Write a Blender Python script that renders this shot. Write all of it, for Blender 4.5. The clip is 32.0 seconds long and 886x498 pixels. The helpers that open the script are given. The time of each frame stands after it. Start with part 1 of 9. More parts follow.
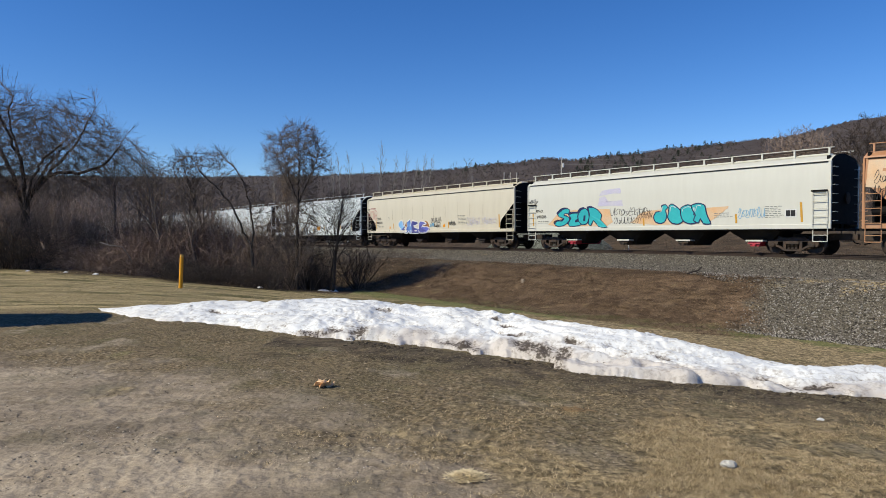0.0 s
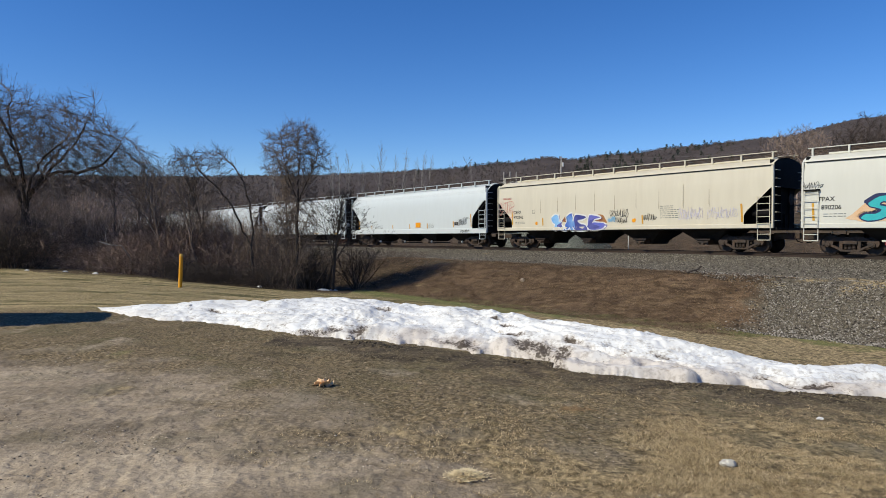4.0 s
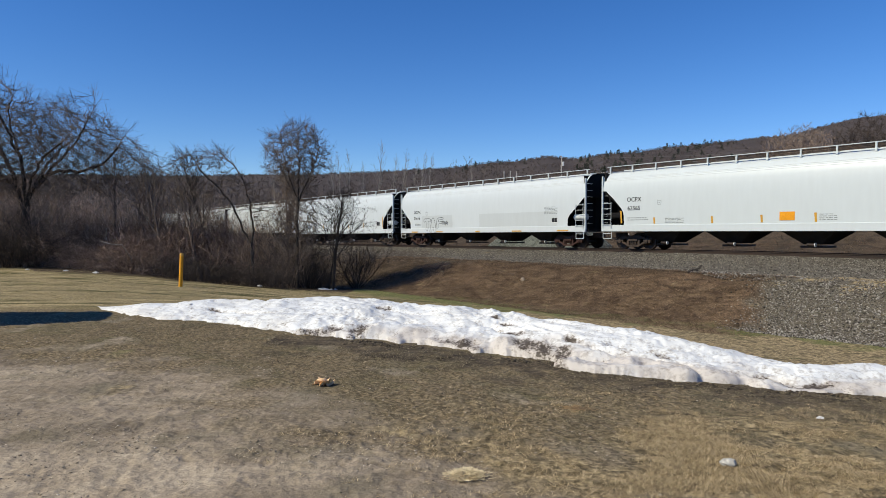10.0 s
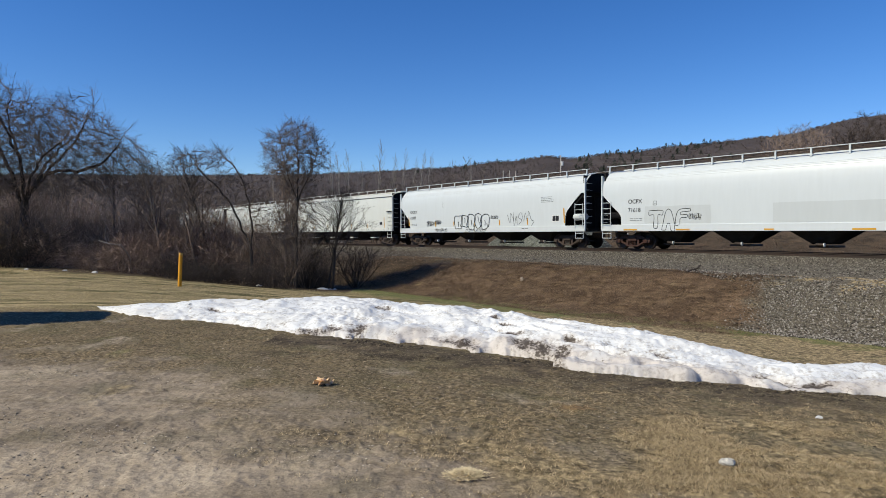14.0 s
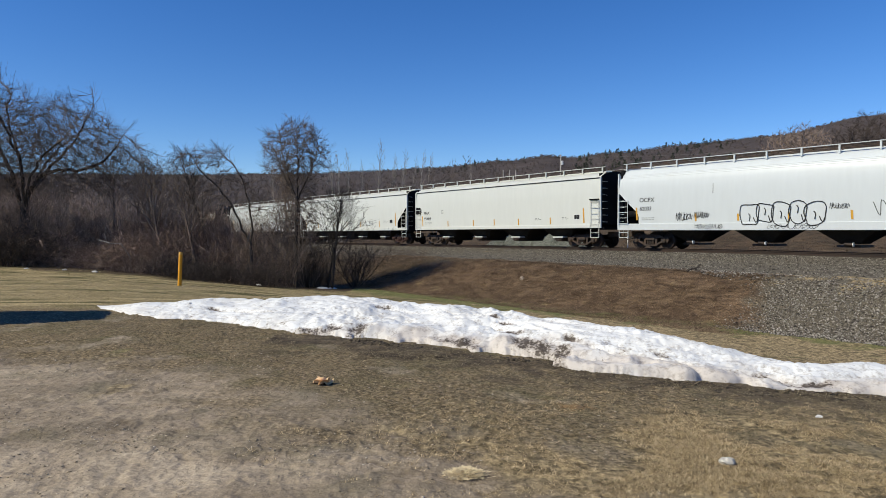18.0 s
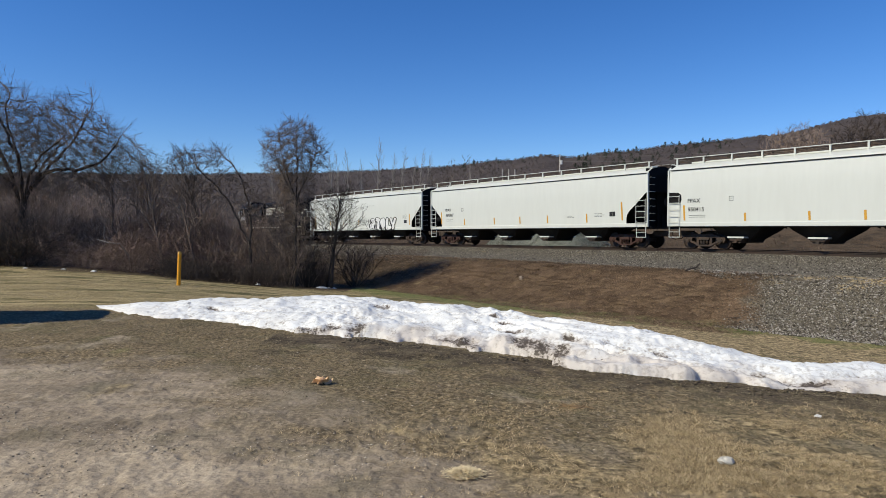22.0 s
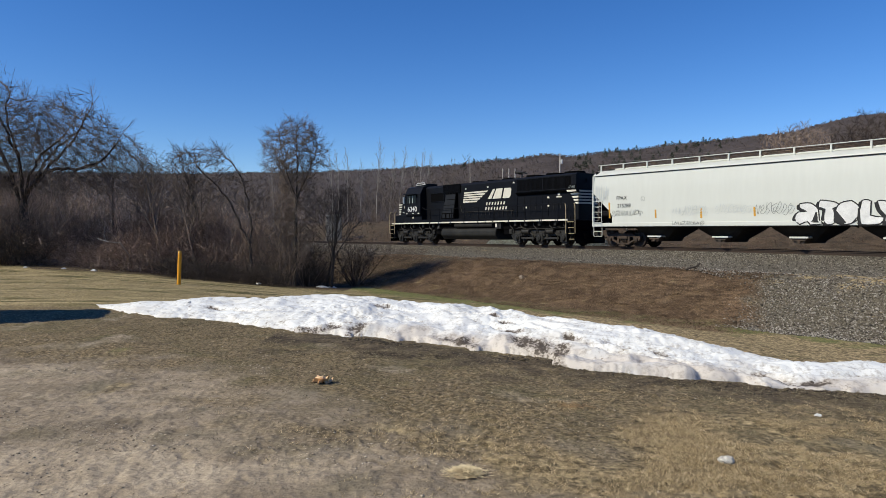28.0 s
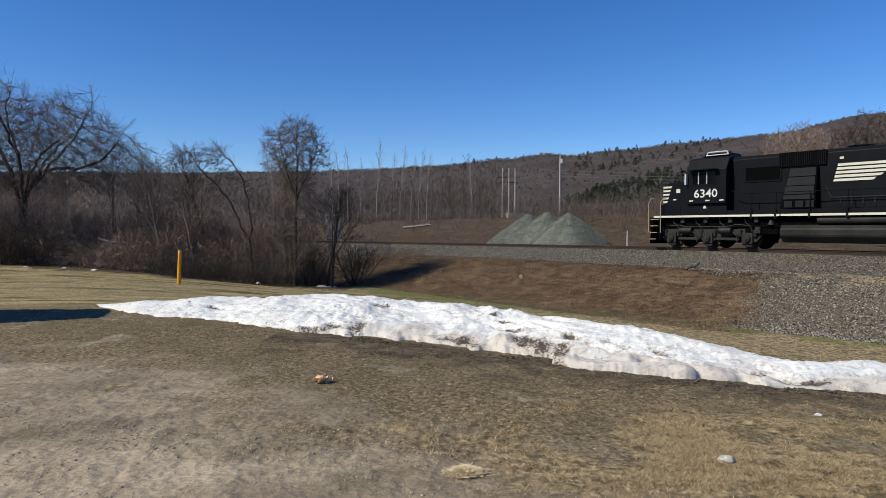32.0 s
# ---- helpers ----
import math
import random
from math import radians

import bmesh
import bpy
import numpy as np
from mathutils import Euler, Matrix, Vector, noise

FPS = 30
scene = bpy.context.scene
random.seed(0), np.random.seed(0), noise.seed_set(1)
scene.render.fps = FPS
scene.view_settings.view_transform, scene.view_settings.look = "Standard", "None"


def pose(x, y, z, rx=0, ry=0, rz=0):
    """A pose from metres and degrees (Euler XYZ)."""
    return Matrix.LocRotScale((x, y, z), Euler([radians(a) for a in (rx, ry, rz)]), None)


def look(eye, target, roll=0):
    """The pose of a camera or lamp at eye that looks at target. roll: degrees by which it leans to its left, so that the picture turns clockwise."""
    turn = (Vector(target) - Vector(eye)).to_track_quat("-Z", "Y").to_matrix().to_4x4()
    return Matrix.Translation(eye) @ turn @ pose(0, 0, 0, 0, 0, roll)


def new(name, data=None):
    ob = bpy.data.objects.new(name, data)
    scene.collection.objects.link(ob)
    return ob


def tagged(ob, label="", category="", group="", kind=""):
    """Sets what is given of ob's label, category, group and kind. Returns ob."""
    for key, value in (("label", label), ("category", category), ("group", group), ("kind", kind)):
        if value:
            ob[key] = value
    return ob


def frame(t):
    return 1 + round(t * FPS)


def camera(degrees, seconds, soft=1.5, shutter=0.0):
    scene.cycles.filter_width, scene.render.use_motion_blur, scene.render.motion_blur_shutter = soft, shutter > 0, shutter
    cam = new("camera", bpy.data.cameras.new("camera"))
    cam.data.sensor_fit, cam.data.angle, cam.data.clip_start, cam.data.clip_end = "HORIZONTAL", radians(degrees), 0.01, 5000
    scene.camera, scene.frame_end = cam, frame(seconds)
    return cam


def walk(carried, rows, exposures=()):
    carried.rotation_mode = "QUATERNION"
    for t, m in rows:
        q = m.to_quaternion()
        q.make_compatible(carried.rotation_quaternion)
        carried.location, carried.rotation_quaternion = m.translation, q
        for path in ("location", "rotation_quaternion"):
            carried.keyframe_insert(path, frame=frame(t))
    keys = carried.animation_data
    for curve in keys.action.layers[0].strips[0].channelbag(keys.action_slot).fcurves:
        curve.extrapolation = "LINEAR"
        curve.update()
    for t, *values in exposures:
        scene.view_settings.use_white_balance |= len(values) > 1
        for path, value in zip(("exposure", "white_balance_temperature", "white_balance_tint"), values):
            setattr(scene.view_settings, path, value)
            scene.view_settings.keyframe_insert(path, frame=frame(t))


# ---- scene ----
# camera: stands still, turned by a fraction of a degree in the course of the clip
cam = camera(68.96, 32.0, 0.5)
EYE = (0.0, 0.0, 1.6)
FOCAL = 1141.5


def aim(dx, dy):
    """The camera's pose, its view shifted from the middle one by dx, dy thousandths of a lens length."""
    yaw, pitch = -dx / FOCAL, math.atan((411.54 - 441.0) / FOCAL) + dy / FOCAL
    way = Vector((math.sin(yaw), math.cos(yaw), math.tan(pitch)))
    return look(EYE, Vector(EYE) + way * 10, 0.213)


walk(cam, [(t, aim(dx, dy)) for t, dx, dy in (
    (0.0, 1.5, 2.9), (1.0, 1.8, 2.95), (2.0, 1.8, 2.5), (3.0, 1.5, 1.9), (4.5, 0.6, 1.5), (6.0, 0.4, 1.5), (7.0, 0.9, 1.5),
    (8.0, 1.1, 1.5), (9.0, 1.4, 1.1), (10.0, 1.4, 0.2), (11.0, 1.4, 0.0), (12.0, 0.4, 0.0), (13.0, 0.0, 0.0), (14.0, 0.0, -0.3),
    (15.5, 0.0, -1.3), (17.0, 0.0, -1.5), (18.0, -0.1, -1.6), (19.0, -0.9, -1.55), (20.0, -1.6, -1.7), (21.0, -1.65, -1.9),
    (22.0, -1.6, -2.3), (23.0, -1.65, -2.55), (24.0, -1.8, -2.9), (25.0, -1.6, -3.05), (26.5, -1.6, -3.4), (28.0, -1.3, -3.7),
    (29.0, -0.95, -4.25), (30.0, -0.8, -4.55), (31.0, -0.95, -4.5), (32.0, -1.2, -4.55))])

# daylight: a clear spring sky, the sun high behind the camera and to its left
SUN_WAY = Vector((-0.906, -0.423, 0.0)).normalized()
SUN_UP = radians(42)
world = bpy.data.worlds.new("sky")
scene.world = world
world.use_nodes = True
wn = world.node_tree.nodes
wl = world.node_tree.links
sky = wn.new("ShaderNodeTexSky")
sky.sky_type, sky.sun_disc = "NISHITA", False
sky.sun_elevation, sky.sun_rotation = SUN_UP, math.atan2(SUN_WAY.x, SUN_WAY.y)
sky.air_density, sky.dust_density, sky.ozone_density, sky.altitude = 0.9, 0.1, 5.0, 300
deep = wn.new("ShaderNodeHueSaturation")
deep.inputs["Hue"].default_value, deep.inputs["Saturation"].default_value = 0.5095, 1.25
wl.new(sky.outputs[0], deep.inputs["Color"])
wl.new(deep.outputs[0], wn["Background"].inputs[0])
wn["Background"].inputs[1].default_value = 0.133
sun = new("sun", bpy.data.lights.new("sun", "SUN"))
sun.data.energy, sun.data.angle, sun.data.color = 4.85, radians(0.53), (1.0, 0.93, 0.745)
sun.matrix_world = look(SUN_WAY * 40 * math.cos(SUN_UP) + Vector((0, 0, 40 * math.sin(SUN_UP))), (0, 0, 0))
scene.view_settings.exposure = 0.0


# ---- materials ----
def mat(name, base, rough=0.7, metal=0.0, second=None, scale=3.0, mix=0.5, fine=40.0, fine_amount=0.12, bump=0.15, bump_scale=60.0,
        coords="Object", stretch=(1, 1, 1), spec=0.4, per_object=0.0, contrast=(0.35, 0.65)):
    """A surface with two scales of variation: a broad one between two colours, a fine one in value, and fine relief."""
    m = bpy.data.materials.new(name)
    m.use_nodes = True
    n, l = m.node_tree.nodes, m.node_tree.links
    b = n["Principled BSDF"]
    b.inputs["Roughness"].default_value, b.inputs["Metallic"].default_value = rough, metal
    b.inputs["Specular IOR Level"].default_value = spec
    tc = n.new("ShaderNodeTexCoord")
    mp = n.new("ShaderNodeMapping")
    mp.inputs["Scale"].default_value = stretch
    l.new(tc.outputs[coords], mp.inputs[0])

    def noise_node(s, detail):
        t = n.new("ShaderNodeTexNoise")
        t.inputs["Scale"].default_value, t.inputs["Detail"].default_value = s, detail
        l.new(mp.outputs[0], t.inputs["Vector"])
        return t
    broad, small, relief = noise_node(scale, 5), noise_node(fine, 3), noise_node(bump_scale, 4)
    ramp = n.new("ShaderNodeMapRange")
    ramp.inputs["From Min"].default_value, ramp.inputs["From Max"].default_value = contrast
    ramp.inputs["To Max"].default_value = mix
    l.new(broad.outputs["Fac"], ramp.inputs["Value"])
    cm = n.new("ShaderNodeMix")
    cm.data_type = "RGBA"
    cm.inputs["A"].default_value, cm.inputs["B"].default_value = (*base, 1), (*(second or [c * 0.7 for c in base]), 1)
    l.new(ramp.outputs[0], cm.inputs["Factor"])
    hv = n.new("ShaderNodeHueSaturation")
    value = n.new("ShaderNodeMapRange")
    value.inputs["From Min"].default_value, value.inputs["From Max"].default_value = 0.3, 0.7
    value.inputs["To Min"].default_value, value.inputs["To Max"].default_value = 1 - fine_amount, 1 + fine_amount
    l.new(small.outputs["Fac"], value.inputs["Value"])
    last = value.outputs[0]
    if per_object:
        info = n.new("ShaderNodeObjectInfo")
        mul = n.new("ShaderNodeMapRange")
        mul.inputs["To Min"].default_value, mul.inputs["To Max"].default_value = 1 - per_object, 1 + per_object
        l.new(info.outputs["Random"], mul.inputs["Value"])
        prod = n.new("ShaderNodeMath")
        prod.operation = "MULTIPLY"
        l.new(last, prod.inputs[0])
        l.new(mul.outputs[0], prod.inputs[1])
        last = prod.outputs[0]
    l.new(last, hv.inputs["Value"])
    l.new(cm.outputs["Result"], hv.inputs["Color"])
    l.new(hv.outputs[0], b.inputs["Base Color"])
    if bump:
        bp = n.new("ShaderNodeBump")
        bp.inputs["Strength"].default_value, bp.inputs["Distance"].default_value = bump, 0.02
        l.new(relief.outputs["Fac"], bp.inputs["Height"])
        l.new(bp.outputs[0], b.inputs["Normal"])
    return m


def paint(name, base, dirt=(0.30, 0.27, 0.22), rough=0.42, amount=0.28, spec=0.5):
    """Weathered car paint: vertical streaks of dust and rust over a plain coat."""
    return mat(name, base, rough, 0.0, dirt, 1.3, amount, 5.0, 0.018, 0.015, 30.0, "Object", (1.0, 1.0, 0.16), spec, 0.0, (0.45, 0.85))


M = {}
M["white_a"] = paint("off_white_car_paint", (0.5731, 0.567, 0.4944), amount=0.10)
M["cream_b"] = paint("cream_car_paint", (0.5687, 0.5232, 0.4069), (0.35, 0.2888, 0.21), amount=0.25)
M["white_c"] = paint("cool_white_car_paint", (0.525, 0.562, 0.556), amount=0.06)
M["white_d"] = paint("grey_white_car_paint", (0.535, 0.568, 0.566), amount=0.07)
M["white_f"] = paint("greenish_white_car_paint", (0.5644, 0.5775, 0.5294), amount=0.08)
M["tan_o"] = paint("faded_orange_car_paint", (0.4375, 0.21, 0.0963), (0.3937, 0.2888, 0.1925), amount=0.6)
M["patch"] = paint("light_grey_patch_paint", (0.480, 0.508, 0.500), amount=0.1)
M["car_black"] = mat("flat_black_steel", (0.0061, 0.0061, 0.007), 0.8, 0.0, (0.014, 0.0123, 0.0105), 2.0, 0.6, spec=0.15)
M["hopper_black"] = mat("dusty_black_hopper_steel", (0.0192, 0.0175, 0.0158), 0.8, 0.0, (0.035, 0.0306, 0.0262), 2.0, 0.6, spec=0.12)
M["truck_steel"] = mat("rusty_cast_steel", (0.0394, 0.0315, 0.0262), 0.75, 0.2, (0.0963, 0.0569, 0.035), 3.0, 0.6, 30, 0.3)
M["truck_red"] = mat("red_brown_cast_steel", (0.0481, 0.0192, 0.014), 0.75, 0.2, (0.0525, 0.0306, 0.0219), 3.0, 0.6, 30, 0.3)
M["wheel"] = mat("wheel_steel", (0.0306, 0.0262, 0.0236), 0.55, 0.5, (0.07, 0.0438, 0.0306), 4.0, 0.6)
M["rail"] = mat("rusty_rail_steel", (0.028, 0.0184, 0.0131), 0.7, 0.2, (0.0481, 0.028, 0.0175), 1.0, 0.7, 20, 0.25)
M["tie"] = mat("weathered_creosote_wood", (0.0481, 0.0368, 0.0289), 0.9, 0.0, (0.105, 0.0875, 0.0744), 4.0, 0.7, 25, 0.3, 0.5, 30, "Object", (1, 8, 8), 0.2, 0.3)
M["stripe_gold"] = mat("reflective_yellow_tape", (0.5425, 0.2888, 0.0262), 0.5, 0.0, (0.3937, 0.21, 0.0262), 6, 0.4)
M["black_ink"] = mat("black_stencil_paint", (0.0105, 0.0105, 0.0114), 0.6)
M["grey_ink"] = mat("grey_stencil_paint", (0.15, 0.165, 0.155), 0.6)
M["white_ink"] = mat("white_stencil_paint", (0.6562, 0.6562, 0.6387), 0.6)
M["placard"] = mat("orange_placard", (0.7438, 0.2975, 0.), 0.5)
M["teal"] = mat("teal_spray_paint", (0.0219, 0.35, 0.385), 0.5, 0, (0.035, 0.4375, 0.4375), 1.5, 0.7)
M["navy"] = mat("navy_spray_paint", (0.0175, 0.0262, 0.0875), 0.5)
M["violet"] = mat("violet_spray_paint", (0.175, 0.1488, 0.3675), 0.5, 0, (0.07, 0.105, 0.4375), 2, 0.9)
M["royal"] = mat("blue_spray_paint", (0.0438, 0.105, 0.3937), 0.5, 0, (0.1925, 0.3675, 0.63), 1.2, 0.9)
M["azure"] = mat("azure_spray_paint", (0.1138, 0.315, 0.63), 0.5, 0, (0.2625, 0.4813, 0.7175), 1.2, 0.9)
M["indigo"] = mat("indigo_spray_paint", (0.0394, 0.0438, 0.1925), 0.5, 0, (0.0875, 0.0963, 0.315), 1.2, 0.9)
M["rust_spray"] = mat("rust_red_spray_paint", (0.1925, 0.0656, 0.0394), 0.5, 0, (0.4375, 0.2275, 0.0525), 2.2, 0.9)
M["peach"] = mat("peach_spray_paint", (0.63, 0.3937, 0.21), 0.5, 0, (0.5775, 0.455, 0.315), 1.2, 0.9)
M["lilac"] = mat("faded_lilac_spray_paint", (0.455, 0.4287, 0.5775), 0.5, 0, (0.525, 0.5075, 0.5425), 1.2, 0.9)
M["skyblue"] = mat("light_blue_spray_paint", (0.175, 0.4025, 0.595), 0.5)
M["red_spray"] = mat("faint_red_spray_paint", (0.4813, 0.175, 0.1488), 0.5, 0, (0.525, 0.3675, 0.3062), 2, 0.8)
M["gate_red"] = mat("red_gate_paint", (0.4375, 0.035, 0.0525), 0.5)
M["loco_black"] = mat("locomotive_black_paint", (0.0042, 0.0048, 0.0068), 0.5, 0.0, (0.0096, 0.0096, 0.0105), 1.2, 0.45, 12, 0.15, 0.03, 30, "Object", (1, 1, 0.3), 0.10)
M["loco_grime"] = mat("locomotive_underframe_grime", (0.0158, 0.0153, 0.014), 0.6, 0.0, (0.0394, 0.0359, 0.0306), 2.0, 0.6, 20, 0.25, spec=0.3)
M["loco_white"] = mat("locomotive_white_paint", (0.63, 0.6038, 0.5075), 0.5, 0, (0.525, 0.49, 0.4025), 2.0, 0.5)
M["loco_glass"] = mat("tinted_cab_glass", (0.0035, 0.0039, 0.0044), 0.08, 0.0, None, 1, 0.1, bump=0, spec=0.12)
M["grille"] = mat("flat_black_grille_and_shade", (0.0022, 0.0022, 0.0026), 0.9, spec=0.05)
M["rail_tan"] = mat("worn_tan_railing_paint", (0.3675, 0.2975, 0.175), 0.5)
M["bark_dark"] = mat("dark_bark", (0.0394, 0.0324, 0.028), 0.9, 0, (0.0875, 0.0726, 0.0613), 4.0, 0.6, 30, 0.25, 0.4, 40, spec=0.15)
M["bark_twig"] = mat("grey_brown_twig_bark", (0.125, 0.098, 0.081), 0.9, 0, (0.235, 0.188, 0.155), 2.0, 0.6, 20, 0.25, 0, spec=0.15)
M["twig_brown"] = mat("brown_twigs", (0.130, 0.097, 0.076), 0.9, 0, (0.29, 0.222, 0.175), 1.2, 0.7, 12, 0.25, 0, spec=0.15, per_object=0.25)
# darker copy of the twigs, which puts shade into the thicket's foot
M["twig_dark"] = mat("dark_and_shade_toned_twigs", (0.0438, 0.035, 0.0298), 0.9, 0, (0.0963, 0.077, 0.0639), 1.2, 0.7, 12, 0.25, 0, spec=0.15, per_object=0.25)
M["twig_red"] = mat("red_brown_twigs", (0.1881, 0.1383, 0.1085), 0.9, 0, (0.3369, 0.2581, 0.2056), 1.0, 0.7, 12, 0.25, 0, spec=0.15, per_object=0.25)
M["wood_far"] = mat("grey_brown_bark", (0.0656, 0.0508, 0.0429), 0.9, 0, (0.1155, 0.0892, 0.0752), 0.15, 0.7, 3, 0.25, 0, spec=0.15)
M["birch"] = mat("white_birch_bark", (0.35, 0.315, 0.2712), 0.8, 0, (0.1663, 0.1444, 0.1181), 2.0, 0.6, 12, 0.3, 0, spec=0.2)
# greyed and lightened, with aerial haze put into the needle colour
M["pine"] = mat("hazy_pine_needles", (0.0368, 0.0473, 0.0315), 0.9, 0, (0.0578, 0.0674, 0.0455), 0.1, 0.7, 2, 0.3, 0, spec=0.15)
M["pole_wood"] = mat("silvered_pole_wood", (0.455, 0.42, 0.3762), 0.85, 0, (0.2975, 0.2712, 0.2363), 1.0, 0.6, 20, 0.2)
M["wire"] = mat("grey_cable", (0.14, 0.1313, 0.1225), 0.6)
M["gravel_green"] = mat("grey_green_crushed_stone", (0.0744, 0.0823, 0.0683), 0.9, 0, (0.1663, 0.1706, 0.1444), 5.0, 0.9, 14, 0.6, 1.0, 9, spec=0.2)
M["concrete"] = mat("weathered_concrete", (0.2625, 0.2406, 0.2056), 0.9, 0, (0.1663, 0.1505, 0.1269), 2.5, 0.8, 12, 0.3)
M["post_yellow"] = mat("orange_yellow_plastic", (0.7, 0.315, 0.0105), 0.5, 0, (0.5775, 0.2625, 0.0175), 3, 0.5)
M["post_cap"] = mat("pale_post_cap", (0.7, 0.4113, 0.0875), 0.5)
M["leaf"] = mat("dry_tan_leaf", (0.80, 0.54, 0.30), 0.7, 0, (0.70, 0.45, 0.23), 8, 0.7)
M["straw"] = mat("bleached_straw", (0.7438, 0.6212, 0.3937), 0.85, 0, (0.595, 0.4725, 0.28), 5, 0.7, per_object=0.2)
M["litter"] = mat("white_litter_plastic", (0.6562, 0.6562, 0.6387), 0.5)


# ---- building helpers ----
class Geo:
    """Points and faces of one mesh, gathered piece by piece."""

    def __init__(self):
        self.v, self.f = [], []

    def add(self, verts, faces):
        k = len(self.v)
        self.v += verts
        self.f += [tuple(i + k for i in f) for f in faces]
        return self

    def box(self, x0, x1, y0, y1, z0, z1):
        return self.add([(x, y, z) for z in (z0, z1) for y in (y0, y1) for x in (x0, x1)],
                        [(0, 2, 3, 1), (4, 5, 7, 6), (0, 1, 5, 4), (1, 3, 7, 5), (3, 2, 6, 7), (2, 0, 4, 6)])

    def plate(self, poly, y0, y1):
        """A polygon of (x, z), anticlockwise as seen from -y, thick from y0 to y1."""
        n = len(poly)
        v = [(x, y0, z) for x, z in poly] + [(x, y1, z) for x, z in poly]
        f = [tuple(range(n)), tuple(range(2 * n - 1, n - 1, -1))]
        return self.add(v, f + [(i, n + i, n + (i + 1) % n, (i + 1) % n) for i in range(n)])

    def loft(self, poly, x0, x1):
        """A polygon of (y, z) drawn out along x."""
        n = len(poly)
        v = [(x0, y, z) for y, z in poly] + [(x1, y, z) for y, z in poly]
        f = [tuple(range(n)), tuple(range(2 * n - 1, n - 1, -1))]
        return self.add(v, f + [(i, n + i, n + (i + 1) % n, (i + 1) % n) for i in range(n)])

    def tube(self, p0, p1, r0, r1=None, n=8, caps=True):
        p0, p1 = Vector(p0), Vector(p1)
        r1 = r0 if r1 is None else r1
        d = (p1 - p0).normalized()
        a = d.orthogonal().normalized()
        b = d.cross(a)
        ring = [a * math.cos(2 * math.pi * i / n) + b * math.sin(2 * math.pi * i / n) for i in range(n)]
        v = [tuple(p0 + c * r0) for c in ring] + [tuple(p1 + c * r1) for c in ring]
        f = [(i, (i + 1) % n, n + (i + 1) % n, n + i) for i in range(n)]
        if caps:
            f += [tuple(range(n - 1, -1, -1)), tuple(range(n, 2 * n))]
        return self.add(v, f)

    def pipe(self, pts, r, n=6):
        for p, q in zip(pts, pts[1:]):
            self.tube(p, q, r, r, n)
        return self

    def ribbon(self, pts, w, y):
        """A flat stroke along (x, z) points at depth y, facing -y."""
        P = [Vector((p[0], p[1])) for p in pts]
        left, right = [], []
        for i, p in enumerate(P):
            d = (P[min(i + 1, len(P) - 1)] - P[max(i - 1, 0)])
            d = d.normalized() if d.length > 1e-6 else Vector((1, 0))
            nrm = Vector((-d.y, d.x)) * w / 2
            e = d * w * 0.35 * (-1 if i == 0 else 1 if i == len(P) - 1 else 0)
            left.append(p + nrm + e)
            right.append(p - nrm + e)
        v = [(p.x, y, p.y) for p in left + right]
        n = len(P)
        return self.add(v, [(i, n + i, n + i + 1, i + 1) for i in range(n - 1)])

    def poly(self, pts, y):
        return self.add([(x, y, z) for x, z in pts], [tuple(range(len(pts)))])


def mesh_of(name, g, material, bevel=0.0, smooth=False):
    me = bpy.data.meshes.new(name)
    me.from_pydata(g.v, [], g.f)
    if bevel:
        bm = bmesh.new()
        bm.from_mesh(me)
        bmesh.ops.bevel(bm, geom=bm.edges[:], offset=bevel, segments=1, affect="EDGES", clamp_overlap=True)
        bm.to_mesh(me)
        bm.free()
    me.materials.append(material)
    if smooth:
        me.shade_smooth()
    me.update()
    return me


def part(name, g, material, parent=None, label="", bevel=0.0, smooth=False, at=None):
    ob = new(name, mesh_of(name, g, material, bevel, smooth) if isinstance(g, Geo) else g)
    ob.parent = parent
    if at is not None:
        ob.matrix_basis = at
    return tagged(ob, label)


def thing(name, label, category, group="", kind="", at=None):
    ob = new(name)
    ob.empty_display_size = 0.2
    if at is not None:
        ob.matrix_basis = at
    return tagged(ob, label, category, group, kind)


TEXTS = {}


def text_mesh(body, size, material):
    if (body, size, material.name) not in TEXTS:
        cu = bpy.data.curves.new("lettering", "FONT")
        cu.body, cu.size, cu.resolution_u, cu.offset = body, size, 3, size * 0.012
        ob = bpy.data.objects.new("lettering", cu)
        me = bpy.data.meshes.new_from_object(ob)
        bpy.data.objects.remove(ob)
        me.materials.clear()
        me.materials.append(material)
        TEXTS[(body, size, material.name)] = me
    return TEXTS[(body, size, material.name)]


def smooth01(t):
    t = min(1.0, max(0.0, t))
    return t * t * (3 - 2 * t)


def lerp(a, b, t):
    return a + (b - a) * min(1.0, max(0.0, t))


# ---- plan: the track's line, the lie of the land ----
TURN, REACH = 0.67253, 32.737
CA, SA = math.cos(TURN), math.sin(TURN)
FOOT = Vector((REACH * CA, REACH * SA, 0))
ALONG = Vector((SA, -CA, 0))
RAIL_TOP = 0.70


def grade(s):
    """The track falls gently away to the far end."""
    return -0.0075 * min(380.0, max(0.0, -s - 18.0))


def on_track(s, q=0.0, z=0.0):
    """A point s metres along the track, q metres from its middle towards the camera, z above the ground's zero."""
    p = FOOT + ALONG * s - Vector((CA, SA, 0)) * q
    return Vector((p.x, p.y, z))


def track_place(x, y):
    return (x - FOOT.x) * ALONG.x + (y - FOOT.y) * ALONG.y, REACH - (x * CA + y * SA)


